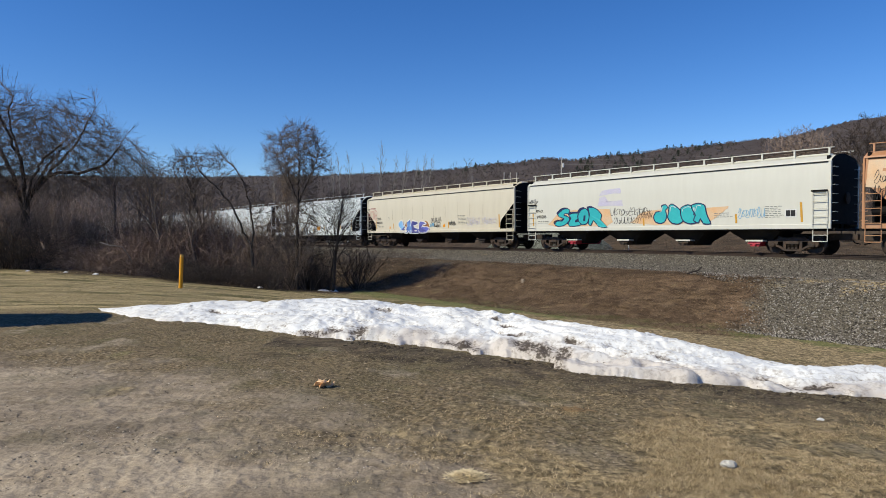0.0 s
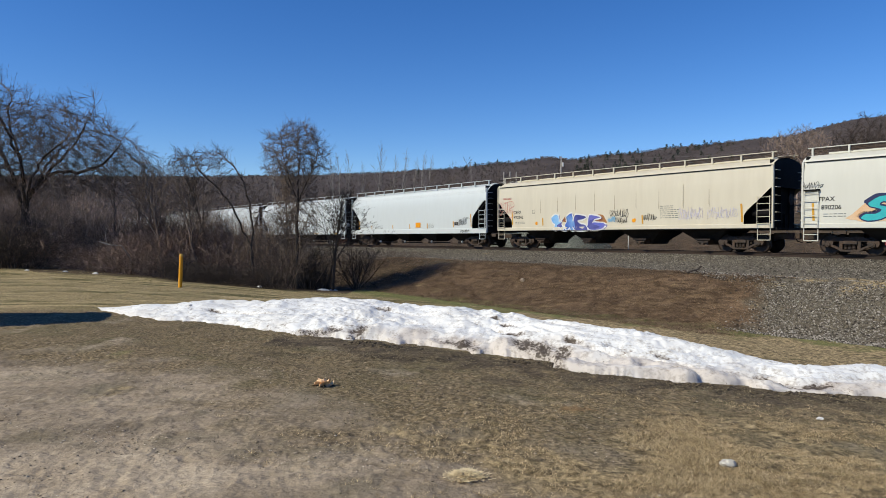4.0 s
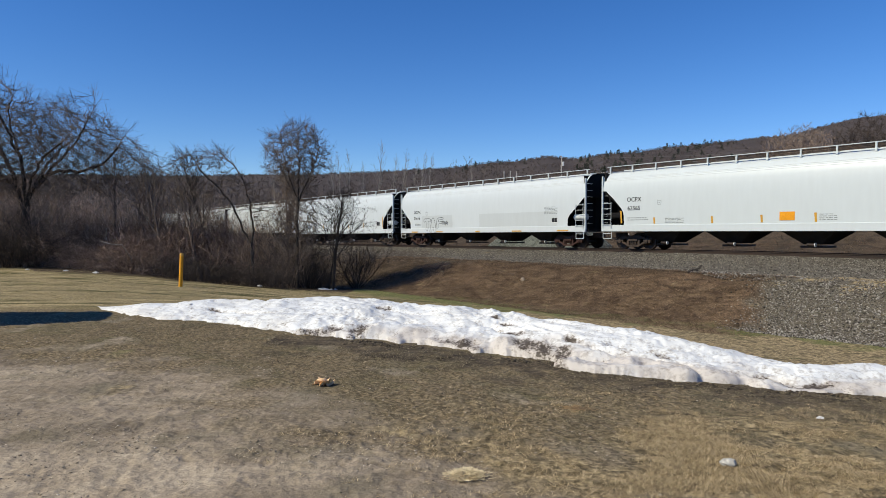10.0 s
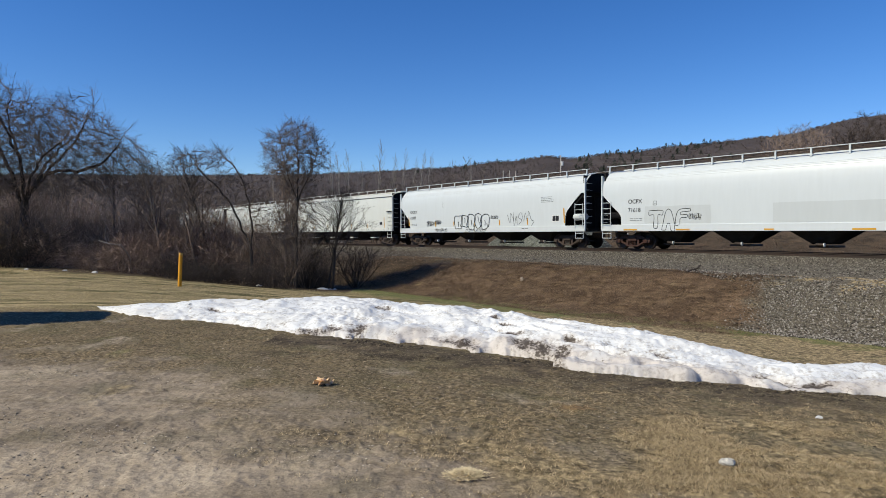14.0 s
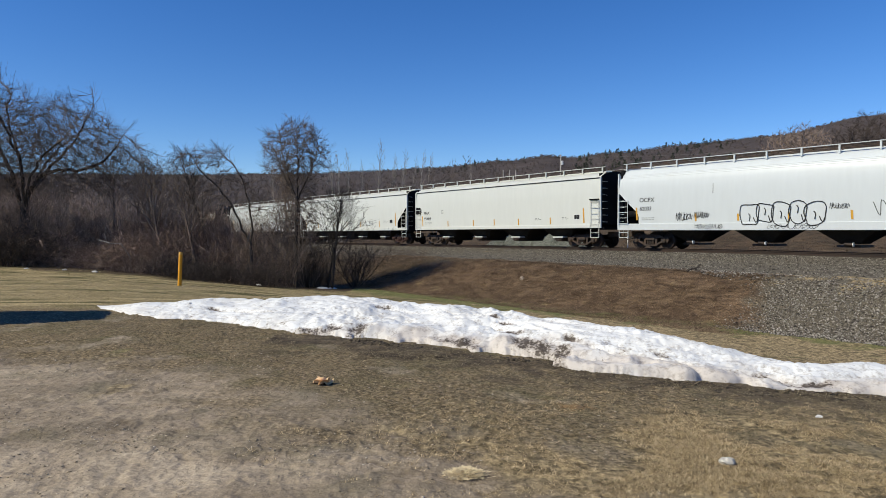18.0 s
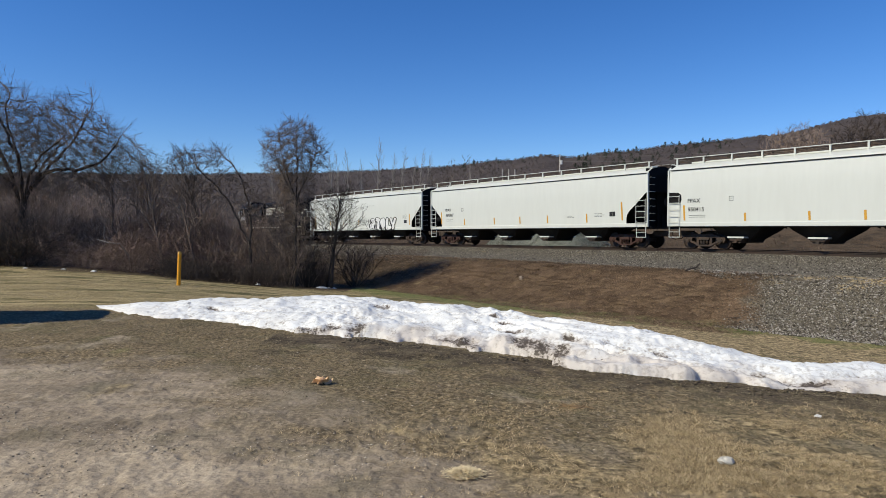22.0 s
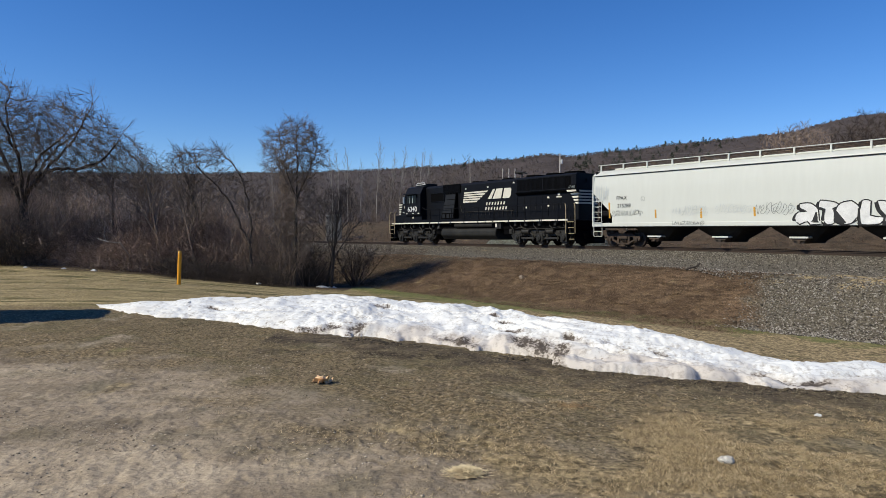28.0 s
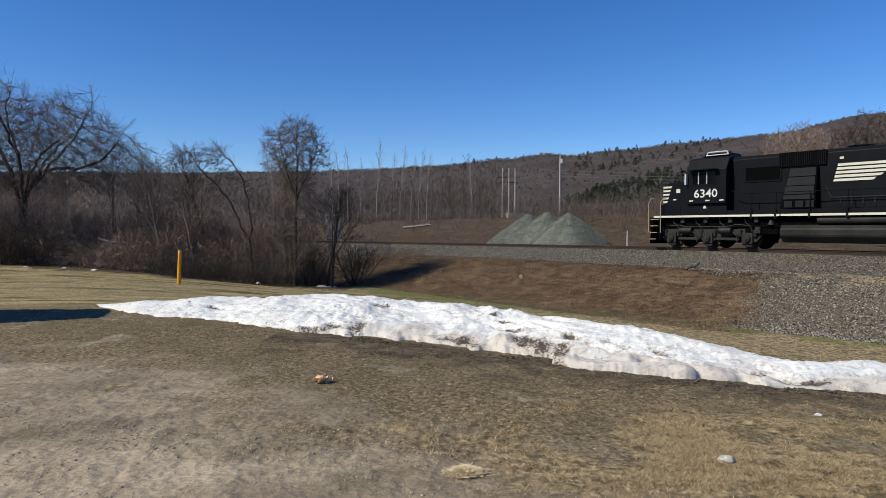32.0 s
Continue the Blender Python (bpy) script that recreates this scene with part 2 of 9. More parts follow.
RIDGE = ((-2.5, 0.085), (-1.2, 0.088), (-0.69, 0.092), (-0.42, 0.089), (-0.25, 0.090), (-0.12, 0.094), (0.0, 0.101), (0.10, 0.111), (0.16, 0.120),
         (0.195, 0.117), (0.27, 0.126), (0.36, 0.139), (0.48, 0.154), (0.58, 0.184), (0.69, 0.208), (0.9, 0.21), (1.5, 0.16), (2.6, 0.10))


def ridge(az):
    for (a0, h0), (a1, h1) in zip(RIDGE, RIDGE[1:]):
        if a0 <= az <= a1:
            return lerp(h0, h1, smooth01((az - a0) / (a1 - a0)) * 0.5 + (az - a0) / (a1 - a0) * 0.5)
    return 0.085


def ridge_far(az):
    return lerp(1150.0, 640.0, (az + 0.2) / 0.9)


def hill_z(x, y):
    """The wooded hills beyond the valley floor."""
    r = math.hypot(x, y)
    if r < 130:
        return 0.0
    az = math.atan2(x, y)
    far = ridge_far(az)
    top = ridge(az) * far * math.cos(az) - 10.0 if abs(az) < 1.4 else 45.0
    t = (r - 130) / (far - 130)
    up = top * (smooth01(t) if t < 1 else 1.0 - 0.12 * min(1.0, (t - 1) * 2))
    return up + smooth01(t * 3) * 2.0 * noise.noise(Vector((x * 0.01, y * 0.01, 3.0)))


def ground_z(x, y, rough=True):
    s, q = track_place(x, y)
    toe = 15.3 + 0.1 * min(25.0, max(-10.0, -7.4 - s))
    g = grade(s)
    if q > toe:
        z = -smooth01((30 - q) / (30 - toe))
    elif q > 12.7:
        t = (toe - q) / (toe - 12.7)
        z = lerp(-1.0, 0.3 + g * 0.5, 0.5 * smooth01(t) + 0.5 * t)
    elif q > 4.2:
        z = lerp(0.3 + g * 0.5, 0.24 + g, (12.7 - q) / 8.5)
    elif q > 2.1:
        z = lerp(0.24 + g, 0.53 + g, (4.2 - q) / 2.1)
    elif q > -2.1:
        z = 0.53 + g
    elif q > -4.2:
        z = lerp(0.53 + g, 0.2 + g, (-2.1 - q) / 2.1)
    elif q > -9:
        z = 0.2 + g
    else:
        z = 0.2 + g + 3.5 * smooth01((-9 - q) / 22.0)
    if rough:
        far = smooth01((q - 16) / 4)
        z += 0.02 * far * noise.noise(Vector((x * 0.9, y * 0.9, 0)))
        z += 0.010 * far * noise.noise(Vector((x * 3.1, y * 3.1, 5)))
        if y > 2.5 and y < 13 and abs(x) < 9:
            # trodden and rutted earth
            p = Vector((x * 0.8 + y * 0.6, y * 0.8 - x * 0.6, 0))
            worn = 0.4 + 0.8 * smooth01(0.5 + 1.2 * noise.noise(p * 0.55))
            z += worn * (0.012 * noise.noise(Vector((p.x * 2.2, p.y * 5.0, 11))) + 0.015 * noise.noise(p * 8.5) + 0.012 * noise.noise(p * 17.0))
        if 4.2 < q < 17 or q < -4.2:
            z += 0.05 * noise.noise(Vector((x * 1.3, y * 1.3, 9)))
    return z + hill_z(x, y)


# ---- ground ----
def ground_material():
    m = bpy.data.materials.new("earth_grass_and_stone")
    m.use_nodes = True
    n, l = m.node_tree.nodes, m.node_tree.links
    b = n["Principled BSDF"]
    b.inputs["Roughness"].default_value, b.inputs["Specular IOR Level"].default_value = 0.92, 0.15
    tc = n.new("ShaderNodeTexCoord")

    def nz(scale, detail=5, dist=0.0, stretch=None):
        t = n.new("ShaderNodeTexNoise")
        t.inputs["Scale"].default_value, t.inputs["Detail"].default_value, t.inputs["Distortion"].default_value = scale, detail, dist
        if stretch:
            mp = n.new("ShaderNodeMapping")
            mp.inputs["Scale"].default_value = stretch
            mp.inputs["Rotation"].default_value = (0, 0, radians(28))
            l.new(tc.outputs["Object"], mp.inputs[0])
            l.new(mp.outputs[0], t.inputs["Vector"])
        else:
            l.new(tc.outputs["Object"], t.inputs["Vector"])
        return t.outputs["Fac"]

    def rng(v, lo, hi, a=0.0, c=1.0):
        r = n.new("ShaderNodeMapRange")
        for key, x in (("From Min", lo), ("From Max", hi), ("To Min", a), ("To Max", c)):
            r.inputs[key].default_value = x
        l.new(v, r.inputs["Value"])
        return r.outputs[0]

    def mixc(f, a, c):
        x = n.new("ShaderNodeMix")
        x.data_type = "RGBA"
        l.new(f, x.inputs["Factor"])
        for key, col in (("A", a), ("B", c)):
            if isinstance(col, tuple):
                x.inputs[key].default_value = (*col, 1)
            else:
                l.new(col, x.inputs[key])
        return x.outputs["Result"]

    def math2(op, a, c):
        x = n.new("ShaderNodeMath")
        x.operation = op
        for i, v in enumerate((a, c)):
            if isinstance(v, (int, float)):
                x.inputs[i].default_value = v
            else:
                l.new(v, x.inputs[i])
        return x.outputs[0]

    def zone(name, soft=0.55, scale=1.2):
        a = n.new("ShaderNodeAttribute")
        a.attribute_name = name
        wob = rng(nz(scale, 6), 0.25, 0.75, -soft, soft)
        return rng(math2("ADD", a.outputs["Fac"], wob), 0.3, 0.7)
    mid, fine, grit = nz(1.6, 6), nz(22, 9), nz(70, 4)
    thin = mixc(rng(mid, 0.35, 0.7), (0.1943, 0.1453, 0.0805), (0.1383, 0.105, 0.0578))
    thin = mixc(rng(nz(0.45, 5, 0.5), 0.46, 0.62), thin, (0.1855, 0.1383, 0.0788))
    thin = mixc(rng(nz(16, 8), 0.50, 0.64, 0, 0.8), thin, (0.2888, 0.224, 0.14))
    thin = mixc(rng(nz(30, 7), 0.48, 0.60, 0, 0.75), thin, (0.0744, 0.0578, 0.0333))
    thin = mixc(rng(nz(0.9, 6, 0.4), 0.50, 0.66, 0, 0.7), thin, (0.1032, 0.091, 0.0455))
    dirt = mixc(rng(nz(0.8, 6, 0.5), 0.36, 0.64), (0.305, 0.244, 0.172), (0.218, 0.173, 0.121))
    dirt = mixc(rng(nz(0.9, 7, 0.5, (0.45, 1.5, 1)), 0.46, 0.66), dirt, (0.350, 0.285, 0.206))
    dirt = mixc(rng(nz(0.45, 7, 0.8, (0.8, 1.4, 1)), 0.47, 0.60), dirt, (0.190, 0.150, 0.104))
    dirt = mixc(rng(nz(3.0, 10, 0.6, (0.9, 1.4, 1)), 0.54, 0.72, 0, 0.7), dirt, (0.1444, 0.1067, 0.0648))
    dirt = mixc(rng(nz(2.4, 9, 0.8), 0.50, 0.64, 0, 0.75), dirt, (0.1794, 0.1453, 0.1032))
    dirt = mixc(rng(nz(1.3, 8, 0.6), 0.52, 0.66, 0, 0.55), dirt, (0.1531, 0.1313, 0.0831))
    lawn = mixc(rng(nz(0.8, 7, 0.3, (0.5, 2.8, 1)), 0.42, 0.56), (0.094, 0.084, 0.034), (0.345, 0.272, 0.145))
    lawn = mixc(rng(nz(0.28, 5, 0.3, (0.8, 1.8, 1)), 0.45, 0.58, 0, 0.8), lawn, (0.262, 0.206, 0.108))
    lawn = mixc(rng(nz(5, 8, 0.3, (0.6, 2.2, 1)), 0.55, 0.68, 0, 0.5), lawn, (0.0613, 0.0542, 0.0245))
    tan = mixc(rng(nz(9, 9), 0.44, 0.58), (0.360, 0.275, 0.150), (0.125, 0.094, 0.050))
    brown = mixc(rng(nz(2.2, 9), 0.38, 0.62), (0.0831, 0.0542, 0.0333), (0.14, 0.0945, 0.056))
    brown = mixc(rng(nz(0.5, 6), 0.5, 0.68), brown, (0.1619, 0.1067, 0.0648))
    stones = mixc(rng(grit, 0.35, 0.65), (0.0656, 0.0569, 0.042), (0.1531, 0.1339, 0.1006))
    stones = mixc(rng(nz(24, 3), 0.4, 0.7), stones, (0.1067, 0.0901, 0.0648))
    woods = mixc(rng(nz(1.3, 6), 0.35, 0.7), (0.0455, 0.0333, 0.021), (0.091, 0.0665, 0.042))
    # the hills' colours hold less red, with bluish haze mixed in
    far = mixc(rng(nz(0.02, 6), 0.35, 0.65), (0.0542, 0.0429, 0.0376), (0.077, 0.0613, 0.0542))
    far = mixc(rng(nz(0.16, 7), 0.45, 0.62, 0, 0.7), far, (0.0438, 0.035, 0.0306))
    far = mixc(rng(nz(0.35, 5), 0.55, 0.68, 0, 0.5), far, (0.1006, 0.0823, 0.0726))
    pale = mixc(rng(nz(2.2, 8, 0.5), 0.4, 0.66), (0.385, 0.314, 0.226), (0.295, 0.235, 0.164))
    mud = mixc(rng(nz(3, 8), 0.4, 0.65), (0.063, 0.0473, 0.0306), (0.1181, 0.091, 0.056))
    green = mixc(rng(nz(4, 8), 0.4, 0.62), (0.102, 0.112, 0.036), (0.182, 0.172, 0.068))
    col = thin
    bare = zone("dirt", 0.5, 0.9)
    for key, c, soft, scale in (("dirt", dirt, 0.5, 0.9), ("pale", pale, 0.7, 0.9), ("mud", mud, 0.6, 1.6), ("lawn", lawn, 0.35, 0.8), ("green", green, 0.5, 1.0), ("brown", brown, 0.3, 0.7),
                                ("stones", stones, 0.35, 1.1), ("tan", tan, 0.6, 1.3), ("woods", woods, 0.3, 0.6), ("far", far, 0.2, 0.05)):
        col = mixc(bare if key == "dirt" else zone(key, soft, scale), col, c)
    hv = n.new("ShaderNodeHueSaturation")
    grain = math2("MULTIPLY", rng(fine, 0.36, 0.64, -0.42, 0.42), rng(bare, 0, 1, 1.0, 0.38))
    l.new(math2("MULTIPLY", math2("ADD", grain, 1.0), math2("ADD", math2("MULTIPLY", rng(grit, 0.32, 0.68, -0.26, 0.26), rng(bare, 0, 1, 1.0, 0.5)), 1.0)), hv.inputs["Value"])
    l.new(col, hv.inputs["Color"])
    l.new(hv.outputs[0], b.inputs["Base Color"])
    bp = n.new("ShaderNodeBump")
    bp.inputs["Strength"].default_value, bp.inputs["Distance"].default_value = 0.55, 0.045
    l.new(math2("MULTIPLY", math2("ADD", math2("ADD", math2("MULTIPLY", grit, 0.3), math2("MULTIPLY", fine, 0.7)), nz(5.5, 10, 0.3)), rng(bare, 0, 1, 1.0, 0.85)), bp.inputs["Height"])
    canopy = n.new("ShaderNodeBump")
    canopy.inputs["Strength"].default_value, canopy.inputs["Distance"].default_value = 0.9, 3.0
    l.new(math2("MULTIPLY", math2("ADD", nz(0.11, 6), math2("MULTIPLY", nz(0.03, 4), 1.5)), zone("far", 0.0, 0.05)), canopy.inputs["Height"])
    l.new(bp.outputs[0], canopy.inputs["Normal"])
    l.new(canopy.outputs[0], b.inputs["Normal"])
    return m


def ground_zones(x, y):
    """How far each kind of cover reaches at a place: 1 inside, 0 outside, 0.5 on its edge."""
    s, q = track_place(x, y)

    def edge(d, w=0.5):
        return min(1.0, max(0.0, 0.5 + d / w * 0.5))
    # the driveway's edge runs from the far left to the near right
    d = (-(x - 0.4) * 0.66 - (y - 4.05) * 0.75)
    d += 0.35 - 0.42 * max(0.0, y - 6.4)
    toe = 15.3 + 0.1 * min(25.0, max(-10.0, -7.4 - s))
    behind_snow = y - lerp(13.2, 8.4, (x + 6) / 9)
    far = math.hypot(x, y)
    z = {"dirt": edge(d, 1.6), "lawn": edge(behind_snow, 0.8) if q > toe else 0.0,
         "tan": max(edge(1.3 - math.hypot((x - 3.0) * 0.6, y - 4.3), 1.2), 0.85 * edge(x - 2.6, 2.2) * edge(behind_snow, 0.8) * edge(q - toe - 0.9, 1.0), edge(0.8 - abs(q - 12.0), 0.8) * edge(s + 9.0, 1.5)),
         "brown": edge(toe - q, 0.5) * edge(q - 12.2, 1.0), "pale": edge(1.0 - math.hypot((x + 3.1) * 0.8, (y - 4.2) * 1.4), 1.4), "mud": edge(0.75 - abs(y - lerp(10.0, 7.5, (x + 1.8) / 5.2) + 0.25), 0.9) if x > -2.6 else 0.0, "green": edge(1.1 - abs(q - toe - 1.0), 0.9), "woods": 0.0, "stones": 0.0, "far": edge(far - 130, 40)}
    if x < -1.0 and q < 29.5 and q > 3.5:
        z["woods"] = edge(y - 26.2 - 0.12 * (x + 8) + 1.0 * smooth01((x + 12) / 1.5) * smooth01((-6.2 - x) / 1.0) if x < -4 else y - 29.0 - 0.5 * (x + 4), 1.2)
    scree = 1.7 * smooth01((-20.5 - s) / 7.0)
    if -4.6 < q < 12.7 + scree:
        z["stones"] = edge(12.5 + scree - q, 1.6)
    if q >= 12.2 and q < toe + 0.4:
        z["stones"] = max(z["stones"], edge(s + 9.1 - 0.2 * (q - 13), 0.8) * edge(toe + 0.2 - q, 0.5))
    if q < -4:
        z["brown"] = edge(-4.6 - q, 1.0)
        z["woods"] = max(0.70 * edge(-4.6 - q, 1.0), edge(-32 - q, 8.0))
    return z


def make_ground():
    az = [radians(-48 + 96 * i / 480) for i in range(481)]
    az += [radians(48 + 264 * i / 60) for i in range(1, 60)]
    rings = [0.0] + [0.6 * (3.2 / 0.6) ** (i / 8) for i in range(8)]
    rings += [3.2 * (13 / 3.2) ** (i / 230) for i in range(230)]
    rings += [13 * (36 / 13) ** (i / 90) for i in range(90)]
    rings += [36 * (140 / 36) ** (i / 60) for i in range(60)]
    rings += [140 * (3600 / 140) ** (i / 60) for i in range(61)]
    sa, ca = [math.sin(a) for a in az], [math.cos(a) for a in az]
    n = len(az)
    verts = [(0, 0, 0)]
    names = ("dirt", "pale", "mud", "green", "lawn", "tan", "brown", "stones", "woods", "far")
    zones = {k: [0.5 if k == "dirt" else 0.0] for k in names}
    for r in rings[1:]:
        for i in range(n):
            x, y = r * sa[i], r * ca[i]
            verts.append((x, y, ground_z(x, y)))
            z = ground_zones(x, y)
            for k in names:
                zones[k].append(z[k])
    faces = [(0, 1 + (i + 1) % n, 1 + i) for i in range(n)]
    for j in range(len(rings) - 2):
        a, b = 1 + j * n, 1 + (j + 1) * n
        faces += [(a + i, a + (i + 1) % n, b + (i + 1) % n, b + i) for i in range(n)]
    me = bpy.data.meshes.new("ground")
    me.from_pydata(verts, [], faces)
    for k in names:
        at = me.attributes.new(k, "FLOAT", "POINT")
        at.data.foreach_set("value", np.array(zones[k], dtype=np.float32))
    me.materials.append(ground_material())
    me.shade_smooth()
    ob = new("ground", me)
    return tagged(ob, "bare earth drive, thin spring grass, brown bank and stone bed", "ground", kind="structure")


ground = make_ground()


# ---- railway track ----
def make_track():
    track = thing("railway_track", "rusty steel rails on dark wooden ties in crushed stone", "railway track", kind="structure")
    heading = math.atan2(ALONG.y, ALONG.x)
    prof = [(-0.075, 0), (0.075, 0), (0.075, 0.012), (0.012, 0.035), (0.010, 0.125), (0.037, 0.135), (0.037, 0.172),
            (-0.037, 0.172), (-0.037, 0.135), (-0.010, 0.125), (-0.012, 0.035), (-0.075, 0.012)]
    for side in (-1, 1):
        s = -230.0
        while s < 60:
            e = s + 11.9
            g = Geo()
            n = len(prof)
            ends = []
            for t in (s, e):
                p = on_track(t, side * 0.755, RAIL_TOP - 0.172 + grade(t))
                ends += [(p.x - CA * y, p.y - SA * y, p.z + z) for y, z in prof]
            g.add(ends, [tuple(range(n - 1, -1, -1)), tuple(range(n, 2 * n))] + [(i, (i + 1) % n, n + (i + 1) % n, n + i) for i in range(n)])
            part("rail", g, M["rail"], track)
            s += 11.906
    tie = mesh_of("tie", Geo().box(-0.115, 0.115, -1.3, 1.3, -0.14, 0.0), M["tie"], 0.012)
    plate = mesh_of("tie_plate", Geo().box(-0.09, 0.09, -0.17, 0.17, 0.0, 0.012), M["rail"])
    rnd = random.Random(4)
    s = -95.0
    while s < 14:
        p = on_track(s, rnd.uniform(-0.06, 0.06), RAIL_TOP - 0.184 + grade(s) + rnd.uniform(-0.012, 0.004))
        t = part("tie", tie, None, track, at=Matrix.Translation(p) @ pose(0, 0, 0, 0, 0, math.degrees(heading) + rnd.uniform(-1.5, 1.5)))
        if s > -45:
            for y in (-0.755, 0.755):
                part("tie_plate", plate, None, t, at=pose(0, y, 0))
        s += 0.53
    # joint bars that catch the light on the near rail
    return track


make_track()


# ---- train ----
WHEEL_R = 0.457
SPINNERS = []          # wheelsets with the radius on which they roll
TRAIN = []             # (car, distance of its middle along the track at the start, half its truck spacing)


def wheelset_mesh(radius):
    """Two flanged wheels on their axle, turned as one piece."""
    half = [(0.0, 0.08), (0.60, 0.085), (0.66, 0.12), (0.672, radius + 0.025), (0.70, radius + 0.025), (0.712, radius), (0.81, radius - 0.006), (0.822, radius - 0.06), (0.79, radius - 0.07), (0.78, 0.15), (0.86, 0.13), (0.91, 0.085), (1.08, 0.08)]
    prof = [(-y, r) for y, r in half[:0:-1]] + half
    n = 28
    g = Geo()
    for y, r in prof:
        g.v += [(r * math.cos(2 * math.pi * i / n), y, r * math.sin(2 * math.pi * i / n)) for i in range(n)]
    for k in range(len(prof) - 1):
        g.f += [(k * n + i, (k + 1) * n + i, (k + 1) * n + (i + 1) % n, k * n + (i + 1) % n) for i in range(n)]
    g.f += [tuple(range(n)), tuple(range(len(prof) * n - 1, (len(prof) - 1) * n - 1, -1))]
    return mesh_of("wheelset", g, M["wheel"])


WHEELSET = wheelset_mesh(WHEEL_R)
LOCO_WHEELSET = wheelset_mesh(0.508)


def sideframe_mesh(material):
    g = Geo()
    # the casting as ribs round two windows and the spring nest
    g.plate([(-1.15, 0.50), (-1.08, 0.36), (-0.74, 0.36), (-0.66, 0.52), (-0.70, 0.68), (-1.12, 0.64)], -0.09, 0.09)
    g.plate([(0.74, 0.36), (1.08, 0.36), (1.15, 0.50), (1.12, 0.64), (0.70, 0.68), (0.66, 0.52)], -0.09, 0.09)
    g.plate([(-0.80, 0.60), (0.80, 0.60), (0.80, 0.68), (0.50, 0.80), (-0.50, 0.80), (-0.80, 0.68)], -0.085, 0.085)
    g.plate([(-0.78, 0.36), (-0.60, 0.30), (-0.36, 0.15), (0.36, 0.15), (0.60, 0.30), (0.78, 0.36), (0.72, 0.46), (0.30, 0.24), (-0.30, 0.24), (-0.72, 0.46)], -0.085, 0.085)
    for x in (-0.36, 0.36):
        g.box(x - 0.07, x + 0.07, -0.08, 0.08, 0.22, 0.62)
    for x in (-0.16, 0.0, 0.16):
        for k in range(4):
            g.tube((x, -0.05, 0.26 + 0.06 * k), (x, -0.05, 0.295 + 0.06 * k), 0.075, 0.075, 10)
    g.box(-0.3, 0.3, -0.15, 0.08, 0.48, 0.62)
    for x in (-0.89, 0.89):
        g.tube((x, -0.16, 0.457), (x, 0.0, 0.457), 0.11, 0.12, 12)
        g.tube((x, -0.18, 0.457), (x, -0.16, 0.457), 0.06, 0.06, 6)
    return mesh_of("side_frame", g, material, 0.008)


SIDE_FRAMES = {k: sideframe_mesh(M[k]) for k in ("truck_steel", "truck_red")}
BOLSTER = mesh_of("bolster", Geo().box(-0.2, 0.2, -1.1, 1.1, 0.52, 0.74).box(-0.33, 0.33, -0.3, 0.3, 0.74, 0.98), M["truck_steel"], 0.02)
BRAKE = mesh_of("brake_beam", Geo().box(-0.42, -0.36, -0.7, 0.7, 0.32, 0.42).box(0.36, 0.42, -0.7, 0.7, 0.32, 0.42).tube((-0.4, 0, 0.37), (0.4, 0.1, 0.4), 0.03), M["truck_steel"])


def add_truck(car, x, kind="truck_steel"):
    # the truck's middle casting carries its other pieces
    tr = part("truck", BOLSTER, None, car, at=pose(x, 0, 0))
    part("side_frame", SIDE_FRAMES[kind], None, tr, at=pose(0, -1.0, 0))
    part("side_frame", SIDE_FRAMES[kind], None, tr, at=pose(0, 1.0, 0, 0, 0, 180))
    part("brake_beam", BRAKE, None, tr)
    for dx in (-0.89, 0.89):
        SPINNERS.append((part("wheelset", WHEELSET, None, tr, at=pose(dx, 0, WHEEL_R)), WHEEL_R, (dx, 0, WHEEL_R)))


def side_y(z, kind):
    """Half the width of the body at a height."""
    if kind == "round":
        pts = ((1.0, 1.60), (1.4, 1.60), (2.6, 1.62), (3.4, 1.60), (3.9, 1.53), (4.15, 1.42), (4.40, 1.18), (4.55, 0.9), (4.66, 0.0))
    else:
        pts = ((1.0, 1.59), (1.4, 1.60), (3.0, 1.60), (3.6, 1.585), (4.18, 1.53), (4.20, 1.56), (4.26, 1.55), (4.50, 1.10), (4.62, 0.0))
    for (z0, y0), (z1, y1) in zip(pts, pts[1:]):
        if z0 <= z <= z1:
            return lerp(y0, y1, (z - z0) / (z1 - z0))
    return pts[-1][1]


CUTS = {"deep": ((0.0, 3.45), (0.30, 3.38), (0.82, 2.93), (1.38, 2.34), (1.50, 2.15), (1.55, 1.9), (1.56, 1.40)),
        "mid": ((0.0, 3.15), (0.15, 3.08), (0.78, 2.48), (1.22, 2.10), (1.36, 1.90), (1.40, 1.75), (1.41, 1.40)),
        "slit": ((0.0, 1.40), (3.0, 1.40)), "none": ((0.0, 1.40), (3.0, 1.40))}


def cut_z(e, cut):
    pts = CUTS[cut]
    for (e0, z0), (e1, z1) in zip(pts, pts[1:]):
        if e0 <= e <= e1:
            return lerp(z0, z1, (e - e0) / (e1 - e0))
    return 1.40


